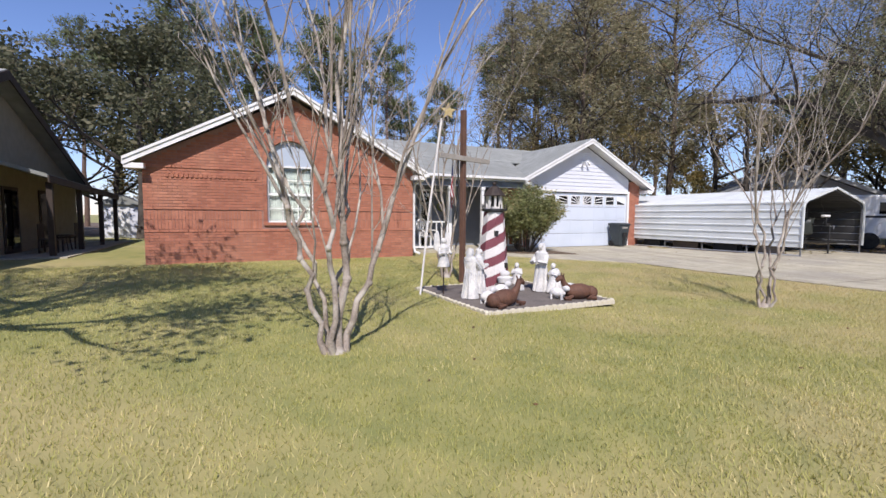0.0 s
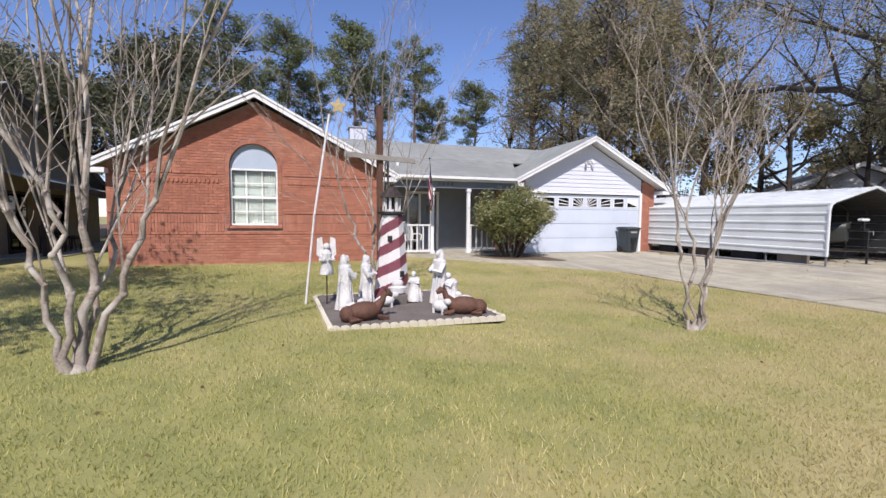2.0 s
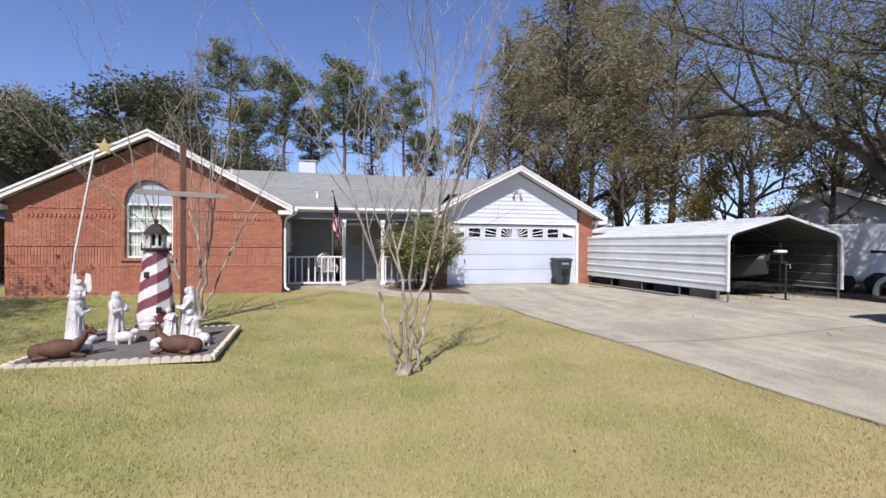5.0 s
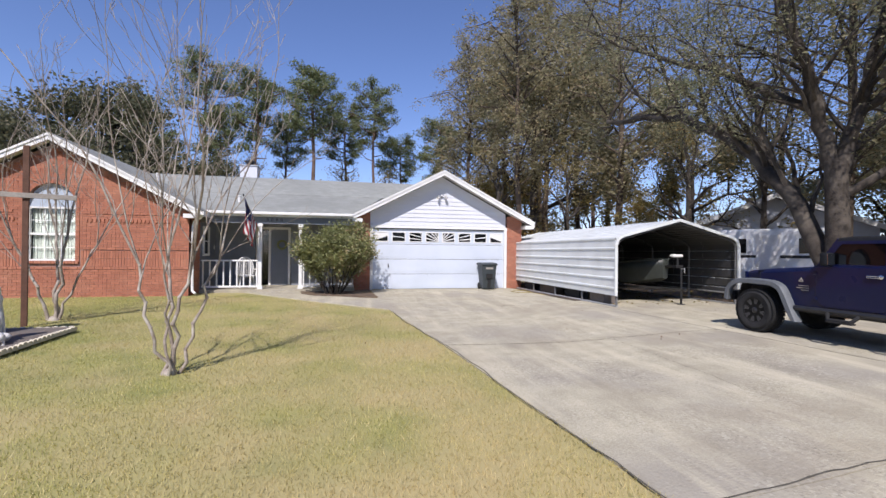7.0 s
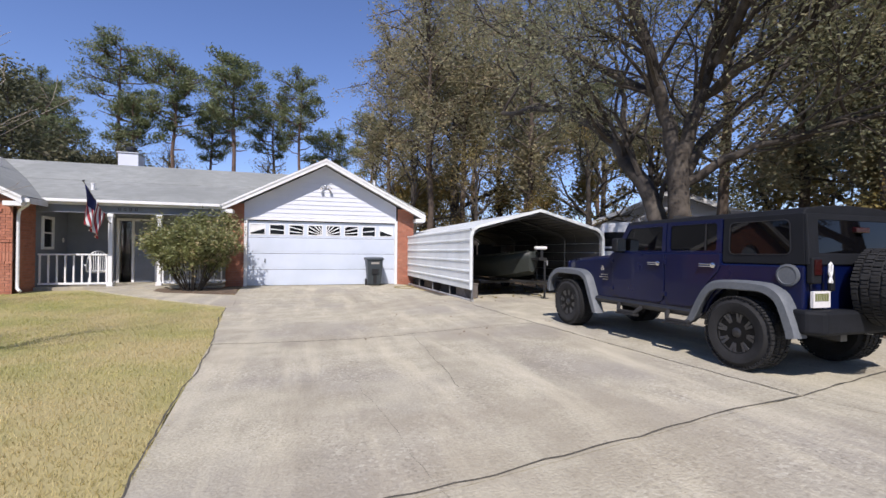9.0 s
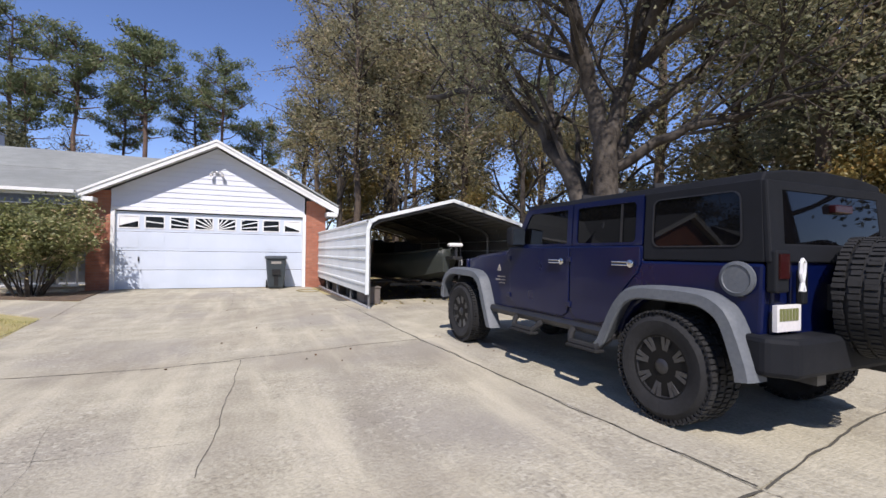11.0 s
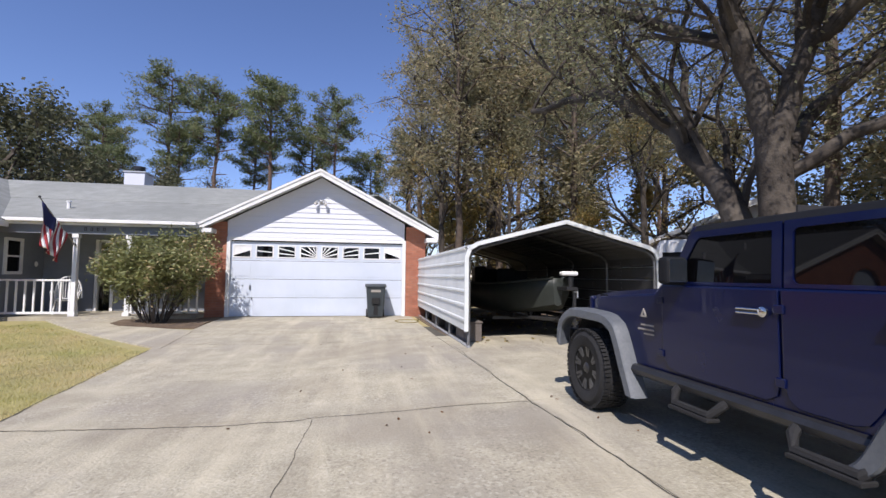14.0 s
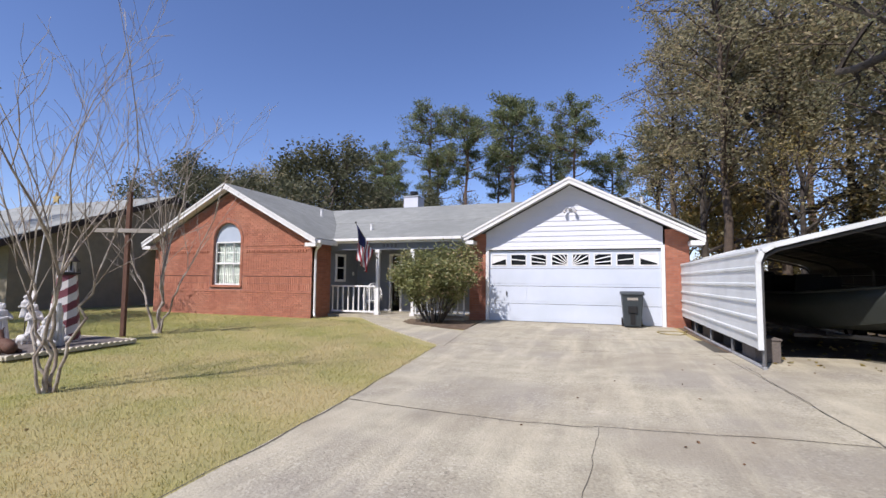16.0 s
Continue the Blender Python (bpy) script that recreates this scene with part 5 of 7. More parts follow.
# doors, thin proud skins with shut lines between them
for s in (-1, 1):
    for nm, pts in (("front_door", [(1.045, 0.68), (1.065, 0.6), (1.13, 0.56), (1.85, 0.56), (1.93, 0.59), (1.975, 0.65), (1.99, 0.74), (1.99, 1.19), (1.045, 1.19)]), ("rear_door", [(1.025, 0.68), (1.025, 1.19), (0.27, 1.19), (0.27, 1.06), (0.3, 0.99), (0.39, 0.9), (0.5, 0.77), (0.57, 0.65), (0.62, 0.58), (0.69, 0.56), (0.94, 0.56), (1.0, 0.6)])):
        d = new(nm)
        d.parent = jeep
        part("skin", Geo().prism(pts, s * (FX + 0.001), s * (FX + 0.016), "x"), M["jeepblue"], d, bevel=0.006)
        y0_ = 1.12 if nm == "front_door" else 0.34
        hd_ = part("door_handle", Geo().tube([(s * (FX + 0.045), y0_, 1.071), (s * (FX + 0.048), y0_ + 0.17, 1.071), (s * (FX + 0.01), y0_ + 0.19, 1.068)], 0.006, 6).tube([(s * (FX + 0.045), y0_, 1.047), (s * (FX + 0.048), y0_ + 0.17, 1.047), (s * (FX + 0.01), y0_ + 0.19, 1.05)], 0.006, 6).lathe([(0.014, s * (FX + 0.01)), (0.031, s * (FX + 0.03)), (0.03, s * (FX + 0.045)), (0.02, s * (FX + 0.052))], 16, (0, y0_, 1.06), "x"), M["chrome"], d, "bright rimmed pull handle with a round button", smooth=True)
        part("grip", Geo().box(min(s * (FX + 0.03), s * (FX + 0.047)), max(s * (FX + 0.03), s * (FX + 0.047)), y0_ + 0.02, y0_ + 0.175, 1.05, 1.068), M["blackmetal"], hd_, "black grip", bevel=0.004)
        for zz in (0.68, 1.08):
            yh = 2.0 if nm == "front_door" else 1.035
            part("hinge", Geo().box(min(s * (FX + 0.002), s * (FX + 0.03)), max(s * (FX + 0.002), s * (FX + 0.03)), yh - 0.03, yh + 0.03, zz - 0.025, zz + 0.025), M["jeepblue"], d, bevel=0.006)
        # the window frame above the belt
        if nm == "front_door":
            o_, i_ = [(1.04, 1.2), (1.5, 1.2), (1.98, 1.2), (1.84, 1.39), (1.72, 1.56), (1.70, 1.575), (1.4, 1.575), (1.04, 1.575)], [(1.1, 1.222), (1.5, 1.222), (1.86, 1.222), (1.77, 1.37), (1.68, 1.505), (1.645, 1.53), (1.4, 1.53), (1.1, 1.53)]
        else:
            o_, i_ = rounded(0.27, 1.2, 1.025, 1.575, 0.008), rounded(0.335, 1.222, 0.975, 1.53, 0.035)
        tilt = lambda y_, z_: (s * (0.79 - (z_ - 1.2) * 0.06), y_, z_)
        part("window_frame", Geo().ring([tilt(*p) for p in o_], [tilt(*p) for p in i_], (-s * 0.03, 0, 0)), M["jeepblue"], d)
        part("pane", Geo().slab([tilt(*p) for p in i_], (-s * 0.005, 0, 0)).move(pose(-s * 0.012, 0, 0)), M["tint"], d)
        if nm == "rear_door":
            part("window_bar", Geo().slab([tilt(0.47, 1.225), tilt(0.481, 1.225), tilt(0.481, 1.525), tilt(0.47, 1.525)], (-s * 0.02, 0, 0)).move(pose(s * 0.004, 0, 0)), M["blackmetal"], d)
# hardtop
g = Geo()
for s in (-1, 1):
    tilt = lambda y_, z_: (s * (0.79 - (z_ - 1.2) * 0.06), y_, z_)
    qo, qi = rounded(-0.575, 1.09, 0.258, 1.575, 0.012, -0.03), rounded(-0.44, 1.19, 0.175, 1.515, 0.05, -0.02)
    qs = rounded(-0.449, 1.181, 0.184, 1.524, 0.056, -0.02)
    g.ring([tilt(*p) for p in qo], [tilt(*p) for p in qi], (-s * 0.04, 0, 0))
    part("quarter_window", Geo().slab([tilt(*p) for p in qi], (-s * 0.005, 0, 0)).move(pose(-s * 0.006, 0, 0)), M["tint"], jeep)
    part("window_seal", Geo().ring([tilt(*p) for p in qs], [tilt(*p) for p in qi], (s * 0.006, 0, 0)), M["blackmetal"], jeep)
rt = [(-0.768, 1.56), (-0.725, 1.62), (-0.45, 1.65), (0, 1.665), (0.45, 1.65), (0.725, 1.62), (0.768, 1.56)]
g.prism(rt, -0.54, 1.72)
vs = [(-0.8, -0.61, 1.09), (0.8, -0.61, 1.09), (0.765, -0.565, 1.57), (-0.765, -0.565, 1.57)]
vi = [(-0.62, -0.595, 1.2), (0.62, -0.595, 1.2), (0.6, -0.572, 1.51), (-0.6, -0.572, 1.51)]
g.ring(vs, vi, (0, 0.04, 0))
part("hardtop", g, M["hardtop"], jeep, "black textured hardtop", bevel=0.012)
part("rear_window", Geo().slab(vi, (0, 0.006, 0)).move(pose(0, 0.006, 0)), M["tint"], jeep)
for y in (1.03, 0.26):
    part("roof_seam", Geo().box(-0.66, 0.66, y - 0.006, y + 0.006, 1.62, 1.668), M["dark"], jeep)
wo = [(-0.72, 2.0, 1.19), (0.72, 2.0, 1.19), (0.74, 1.70, 1.60), (-0.74, 1.70, 1.60)]
wi = [(-0.66, 1.98, 1.23), (0.66, 1.98, 1.23), (0.68, 1.725, 1.555), (-0.68, 1.725, 1.555)]
part("windscreen_frame", Geo().ring(wo, wi, (0, 0.03, 0.02)), M["jeepblue"], jeep)
part("windscreen", Geo().slab(wi, (0, 0.005, 0.003)).move(pose(0, 0.01, 0)), M["tint"], jeep)
part("dash", Geo().box(-0.68, 0.68, 1.75, 1.98, 0.9, 1.2), M["dark"], jeep)
for x in (-0.36, 0.36):
    for y in (1.05, 0.2):
        part("seat", Geo().box(x - 0.24, x + 0.24, y, y + 0.45, 0.65, 0.85).box(x - 0.23, x + 0.23, y - 0.1, y + 0.03, 0.8, 1.3).box(x - 0.13, x + 0.13, y - 0.09, y, 1.3, 1.45), M["dark"], jeep, "black car seat", bevel=0.03)
part("steering_wheel", Geo().tube([(-0.36 + 0.18 * math.cos(t), 1.62, 1.1 + 0.18 * math.sin(t)) for t in [2 * math.pi * i / 20 for i in range(21)]], 0.015), M["dark"], jeep)
for s in (-1, 1):
    m_ = part("mirror", Geo().box(s * 0.9 - 0.1, s * 0.9 + 0.1, 1.72, 1.83, 1.2, 1.4), M["hardtop"], jeep, "black door mirror", bevel=0.03)
    part("mirror_arm", Geo().tube([(s * 0.78, 1.8, 1.22), (s * 0.88, 1.8, 1.25)], 0.025), M["hardtop"], m_)
    part("mirror_glass", Geo().box(s * 0.9 - 0.08, s * 0.9 + 0.08, 1.716, 1.7195, 1.22, 1.38), M["chrome"], m_)
    for yy in (0.75, 1.6):
        st = part("side_step", Geo().tube([(s * 0.78, yy + 0.2, 0.52), (s * 0.9, yy + 0.17, 0.45), (s * 0.945, yy + 0.13, 0.385), (s * 0.945, yy - 0.17, 0.385), (s * 0.88, yy - 0.21, 0.45), (s * 0.78, yy - 0.24, 0.52)], 0.03, 8), M["black"], jeep, "black drop side step")
        part("step_plate", Geo().box(s * 0.92 - 0.07, s * 0.92 + 0.04, yy - 0.2, yy + 0.15, 0.35, 0.375), M["black"], st, bevel=0.006)
        part("tread_marks", Geo().box(s * 0.92 - 0.03, s * 0.92 + 0.015, yy - 0.12, yy + 0.07, 0.376, 0.38), M["maroon"], st, "red raised step lettering as a bar")
    part("side_rail", Geo().tube([(s * 0.82, 0.5, 0.5), (s * 0.84, 2.3, 0.5)], 0.045, 8), M["blackmetal"], jeep)
    tl = part("tail_light", Geo().box(s * 0.72 - 0.07, s * 0.72 + 0.07, -0.63, -0.574, 0.92, 1.16), M["hardtop"], jeep, bevel=0.012)
    part("lens", Geo().box(s * 0.72 - 0.05, s * 0.72 + 0.05, -0.64, -0.6305, 1.0, 1.14), M["lampred"], tl)
part("fuel_cap", Geo().lathe([(0.105, -FX - 0.005), (0.105, -FX - 0.022), (0.085, -FX - 0.03), (0.08, -FX - 0.024), (0.02, -FX - 0.024)], 28, (0, -0.43, 0.99), "x"), M["flare"], jeep, "round grey fuel cap", smooth=True)
part("rear_bumper", Geo().prism([(-0.86, -0.4), (-0.89, -0.62), (-0.78, -0.74), (0.78, -0.74), (0.89, -0.62), (0.86, -0.4), (0.7, -0.4), (0.7, -0.56), (-0.7, -0.56), (-0.7, -0.4)], 0.46, 0.68, "z"), M["hardtop"], jeep, "dark grey plastic rear bumper", bevel=0.03)
part("tailgate", Geo().box(-0.55, 0.55, -0.59, -0.571, 0.6, 1.18), M["jeepblue"], jeep, bevel=0.006)
for zz in (0.72, 1.1):
    part("tailgate_hinge", Geo().box(0.5, 0.68, -0.615, -0.59, zz - 0.03, zz + 0.03), M["hardtop"], jeep, bevel=0.006)
part("tailgate_handle", Geo().box(-0.5, -0.44, -0.63, -0.591, 0.85, 1.05), M["hardtop"], jeep, bevel=0.01)
pl = part("number_plate", Geo().box(-0.76, -0.5, -0.62, -0.595, 0.7, 0.85), M["offwhite"], jeep, "white number plate with unreadable green figures")
for i in range(6):
    part("figure_bar", Geo().box(-0.735 + i * 0.035, -0.71 + i * 0.035, -0.624, -0.6205, 0.76, 0.83), M["bushleaf"], pl)
part("ribbon", Geo().tube([(-0.555, -0.66, 0.93), (-0.6, -0.66, 1.03), (-0.595, -0.66, 1.09), (-0.575, -0.66, 1.11), (-0.555, -0.66, 1.09), (-0.56, -0.66, 1.03), (-0.595, -0.66, 0.93)], 0.011, 6), M["white"], jeep, "white looped ribbon")
part("exhaust", Geo().tube([(0.45, 0.3, 0.42), (0.45, -0.5, 0.42)], 0.035), M["steel"], jeep)
part("hood_latch", Geo().box(-0.66, -0.62, 3.0, 3.08, 1.02, 1.08), M["hardtop"], jeep)
part("side_badge", Geo().ring([(-FX - 0.012, 2.18, 0.93), (-FX - 0.012, 2.26, 0.93), (-FX - 0.012, 2.22, 1.0)], [(-FX - 0.012, 2.205, 0.945), (-FX - 0.012, 2.235, 0.945), (-FX - 0.012, 2.22, 0.975)], (0.01, 0, 0)), M["greywood"], jeep)
for i, w_ in enumerate((0.16, 0.2, 0.12)):
    part("decal_bar", Geo().box(-FX - 0.004, -FX - 0.0005, 2.1, 2.1 + w_, 0.86 - i * 0.035, 0.873 - i * 0.035), M["greywood"], jeep)
for nm, x, y, o in (("front_wheel", -0.79, FA, -1), ("rear_wheel", -0.79, RA, -1), ("front_wheel", 0.79, FA, 1), ("rear_wheel", 0.79, RA, 1)):
    wheel(jeep, nm, x, y, 0.368, o, 0.2)
sp = wheel(jeep, "spare_wheel", 0, 0, 0, 1, 0.0, 0.35, 0.215)
sp.matrix_basis = pose(0.0, -0.8, 0.87, 0, 0, -83)
part("spare_carrier", Geo().box(-0.12, 0.2, -0.72, -0.59, 0.8, 0.96), M["blackmetal"], jeep)
part("brake_light", Geo().box(-0.06, 0.16, -0.61, -0.57, 1.40, 1.45), M["lampred"], jeep, bevel=0.006)


# the body rides a little lower than drawn
for o in jeep.children:
    if "wheel" not in o.name or "well" in o.name or "steering" in o.name:
        o.matrix_basis = Matrix.Translation((-0.045, 0, 0)) @ Matrix.Diagonal((0.845, 1, 0.975, 1))
    elif "spare" not in o.name:
        o.matrix_basis = Matrix.Translation((o.location.x * 0.85 - 0.045, o.location.y, o.location.z))


# garden bed with its figures
bed = thing("garden_bed", (2.7, 4.2, 0.0), "square garden bed of weathered boards with scalloped cream edging", "garden bed")
part("bed_surface", Geo().prism([(-1.0, -1.02), (1.14, -0.98), (1.02, 1.2), (-1.08, 1.15)], -0.05, 0.035, "z"), M["slab"], bed)
for a, b in (((-1.03, -1.06), (1.18, -1.01)), ((1.18, -1.01), (1.05, 1.23)), ((1.05, 1.23), (-1.13, 1.19)), ((-1.13, 1.19), (-1.03, -1.06))):
    L_ = math.dist(a, b)
    n = int(L_ / 0.115)
    for i in range(n):
        t = (i + 0.5) / n
        x, y = a[0] + (b[0] - a[0]) * t, a[1] + (b[1] - a[1]) * t
        hs = random.uniform(0.85, 1.12)
        g = Geo().prism([(-0.055, -0.03), (0.055, -0.03), (0.055, 0.02 * hs), (0.04, 0.036 * hs), (0.0, 0.044 * hs), (-0.04, 0.036 * hs), (-0.055, 0.02 * hs)], -0.03, 0.03)
        part("edging_stone", g, M["edging"], bed, at=pose(x, y, 0.0, 0, 0, math.degrees(math.atan2(b[1] - a[1], b[0] - a[0])) + random.uniform(-3, 3)))

lh = thing("lighthouse", (2.7, 4.72, 0.035), "wooden garden lighthouse with spiral maroon and off-white stripes", "garden ornament")
H_, N_ = 1.3, 8
rad = lambda z: 0.285 - 0.115 * z / H_
spiral = {0: Geo(), 1: Geo()}
steps = 80
for k in range(N_):
    t0, t1 = 2 * math.pi * (k + 0.5) / N_, 2 * math.pi * (k + 1.5) / N_
    for i in range(steps):
        z0_, z1_ = H_ * i / steps, H_ * (i + 1) / steps
        ph = lambda t, z: (z * 3.2 - t / math.pi) % 1.0
        vs = [(rad(z0_) * math.cos(t0), rad(z0_) * math.sin(t0), z0_), (rad(z0_) * math.cos(t1), rad(z0_) * math.sin(t1), z0_), (rad(z1_) * math.cos(t1), rad(z1_) * math.sin(t1), z1_), (rad(z1_) * math.cos(t0), rad(z1_) * math.sin(t0), z1_)]
        sub = 9
        for q in range(sub):
            a, b = q / sub, (q + 1) / sub
            pa, pb, pc, pd = (Vector(v) for v in vs)
            quad = [pa.lerp(pb, a), pa.lerp(pb, b), pd.lerp(pc, b), pd.lerp(pc, a)]
            tm_ = t0 + (t1 - t0) * (a + b) / 2
            spiral[0 if ph(tm_, (z0_ + z1_) / 2) < 0.5 else 1].add(quad, [(0, 1, 2, 3)])
part("tower_stripe", spiral[0], M["maroon"], lh, "faded maroon spiral stripe")
part("tower_stripe", spiral[1], M["offwhite"], lh, "off-white spiral stripe")
part("gallery", Geo().lathe([(0.15, H_), (0.22, H_ + 0.02), (0.22, H_ + 0.05), (0.13, H_ + 0.06)], 8), M["blackmetal"], lh)
for i in range(8):
    t = 2 * math.pi * i / 8
    part("gallery_post", Geo().tube([(0.205 * math.cos(t), 0.205 * math.sin(t), H_ + 0.05), (0.205 * math.cos(t), 0.205 * math.sin(t), H_ + 0.13)], 0.008, 5), M["blackmetal"], lh)
    t2 = t + math.pi / 8
    part("lantern_post", Geo().box(-0.018, 0.018, -0.018, 0.018, H_ + 0.06, H_ + 0.27), M["offwhite"], lh, at=pose(0.12 * math.cos(t2), 0.12 * math.sin(t2), 0, 0, 0, math.degrees(t2)))
part("lantern_core", Geo().lathe([(0.07, H_ + 0.06), (0.07, H_ + 0.26)], 8), M["dark"], lh)
part("lantern_sill", Geo().lathe([(0.13, H_ + 0.055), (0.13, H_ + 0.09)], 8), M["offwhite"], lh)
part("lantern_roof", Geo().lathe([(0.13, H_ + 0.265), (0.2, H_ + 0.27), (0.08, H_ + 0.41), (0.02, H_ + 0.44)], 8), M["brown"], lh)
part("finial", Geo().ball((0, 0, H_ + 0.47), 0.035), M["brown"], lh, smooth=True)
for z, tt in ((0.95, -1.9), (0.42, -1.1)):
    part("small_window", Geo().box(-0.012, 0.012, -0.035, 0.035, -0.045, 0.045), M["blackmetal"], lh, at=pose((rad(z) - 0.002) * math.cos(tt), (rad(z) - 0.002) * math.sin(tt), z, 0, 0, math.degrees(tt)))


def figure(name, at, h, label, kneel=False, wings=False, turn=0, mat_="statue", arm=True):
    """A plain robed plaster figure, one mesh."""
    g = Geo()
    k = h
    if kneel:
        g.lathe([(0.02, 0), (0.27 * k, 0.02), (0.27 * k, 0.12 * k), (0.2 * k, 0.3 * k), (0.17 * k, 0.5 * k), (0.19 * k, 0.68 * k), (0.1 * k, 0.78 * k), (0.03, 0.8 * k)], 14, (0, 0, 0), "z", 0.85, 1.15)
        g.ball((0, -0.08 * k, 0.88 * k), 0.085 * k, 0.9, 1, 1.15)
        g.ball((0, 0.2 * k, 0.16 * k), 0.2 * k, 0.8, 1.3, 0.7)
    else:
        g.lathe([(0.02, 0), (0.17 * k, 0.01), (0.15 * k, 0.2 * k), (0.11 * k, 0.5 * k), (0.13 * k, 0.72 * k), (0.12 * k, 0.8 * k), (0.05 * k, 0.85 * k), (0.03, 0.86 * k)], 14, (0, 0, 0), "z", 1.1, 0.85)
        g.ball((0, -0.03 * k, 0.915 * k), 0.055 * k, 0.9, 1, 1.25)
        g.lathe([(0.12 * k, 0.74 * k), (0.085 * k, 0.84 * k), (0.07 * k, 0.92 * k), (0.055 * k, 0.98 * k), (0.01, 1.0 * k)], 10, (0, 0.02 * k, 0), "z", 1.0, 0.85)
    # folds of the robe, sleeves and a hood
    for i in range(9):
        t = 2 * math.pi * i / 9
        r0 = (0.25 if kneel else 0.16) * k
        g.tube([(r0 * math.cos(t) * 0.95, r0 * math.sin(t) * 0.95, 0.01), (r0 * 0.62 * math.cos(t + 0.2), r0 * 0.62 * math.sin(t + 0.2), 0.45 * k), (r0 * 0.5 * math.cos(t + 0.3), r0 * 0.5 * math.sin(t + 0.3), 0.66 * k)], [0.035 * k, 0.03 * k, 0.02 * k], 6)
    if arm:
        for s in (-1, 1):
            g.tube([(s * 0.12 * k, 0, 0.74 * k), (s * 0.15 * k, -0.1 * k, 0.6 * k), (s * 0.03 * k, -0.2 * k, 0.64 * k)], [0.05 * k, 0.055 * k, 0.03 * k], 8)
    if wings:
        for s in (-1, 1):
            g.slab([(s * 0.04 * k, 0.1 * k, 0.7 * k), (s * 0.2 * k, 0.14 * k, 1.02 * k), (s * 0.27 * k, 0.15 * k, 0.85 * k), (s * 0.22 * k, 0.14 * k, 0.45 * k), (s * 0.08 * k, 0.1 * k, 0.4 * k)], (0, 0.03, 0))
    jit = random.Random(int(h * 1000) + turn)
    g.v = [(x + jit.uniform(-1, 1) * 0.011 * k, y + jit.uniform(-1, 1) * 0.011 * k, max(0.0, z + jit.uniform(-1, 1) * 0.01 * k)) for x, y, z in g.v]
    g.move(Matrix.Rotation(radians(turn), 4, "Z"))
    ob_ = part(name, g, M[mat_], smooth=True, at=at)
    return tagged(ob_, label, "statue")


figure("robed_statue", (1.93, 4.1, 0.035), 0.76, "white plaster statue of a robed figure standing on the garden bed", turn=110)
figure("robed_statue", (2.27, 4.45, 0.035), 0.72, "weathered white statue of a standing robed figure holding a gift", turn=60)
figure("robed_statue", (3.0, 4.45, 0.035), 0.48, "small white statue of a kneeling child", True, turn=-40)
figure("robed_statue", (3.32, 4.22, 0.035), 0.8, "white plaster statue of a hooded figure leaning over in prayer", False, turn=-70)
figure("robed_statue", (3.42, 4.0, 0.035), 0.5, "white plaster statue of a kneeling robed figure beside the sheep", True, turn=-80)
st = thing("angel_ornament", (1.72, 4.6, 0.035), "white plaster winged angel held up on a thin stake", "garden ornament")
part("stake", Geo().tube([(0, 0, -0.03), (0, 0, 0.5)], 0.01, 6), M["brown"], st)
g = Geo().lathe([(0.02, 0.42), (0.1, 0.44), (0.07, 0.62), (0.08, 0.74), (0.03, 0.8)], 12).ball((0, 0, 0.84), 0.05)
for s in (-1, 1):
    g.slab([(s * 0.02, 0.04, 0.62), (s * 0.06, 0.06, 0.98), (s * 0.13, 0.06, 0.95), (s * 0.14, 0.06, 0.72)], (0, 0.02, 0))
    g.tube([(s * 0.07, 0, 0.72), (s * 0.1, -0.06, 0.64), (s * 0.02, -0.1, 0.66)], 0.022, 6)
part("angel", g, M["statue"], st, "white plaster angel", smooth=True)
mg = thing("manger", (2.72, 4.38, 0.035), "small white cradle statue with an infant bundle on grey blocks", "garden ornament")
part("block", Geo().box(-0.13, 0.13, -0.1, 0.1, 0, 0.14), M["slab"], mg, bevel=0.01)
part("cradle", Geo().lathe([(0.05, 0.14), (0.12, 0.16), (0.14, 0.24), (0.1, 0.26), (0.02, 0.27)], 12, (0, 0, 0), "z", 1.0, 0.75).ball((0, 0, 0.3), 0.07, 1.3, 0.8, 0.8), M["statue"], mg, smooth=True)


def lying_camel(at, turn, label):
    g = Geo()
    g.ball((0, 0, 0.12), 0.15, 2.1, 0.95, 0.85, 12)
    g.ball((-0.28, 0, 0.1), 0.12, 1.2, 1.0, 0.9)
    g.tube([(0.22, 0, 0.14), (0.34, 0, 0.24), (0.38, 0, 0.33), (0.45, 0, 0.34), (0.52, 0, 0.3)], [0.09, 0.055, 0.05, 0.05, 0.03], 10)
    for s in (-1, 1):
        g.tube([(0.39, s * 0.03, 0.36), (0.37, s * 0.05, 0.42)], [0.02, 0.008], 6)
        g.tube([(0.2, s * 0.12, 0.06), (0.4, s * 0.13, 0.03), (0.26, s * 0.14, 0.025)], 0.03, 6)
        g.tube([(-0.3, s * 0.11, 0.06), (-0.12, s * 0.15, 0.03), (-0.3, s * 0.16, 0.025)], 0.035, 6)
    g.move(Matrix.Diagonal((0.72, 0.84, 0.95, 1)))
    tagged(part("lying_animal_statue", g, M["camelhide"], smooth=True, at=pose(*at, 0, 0, turn)), label, "statue")


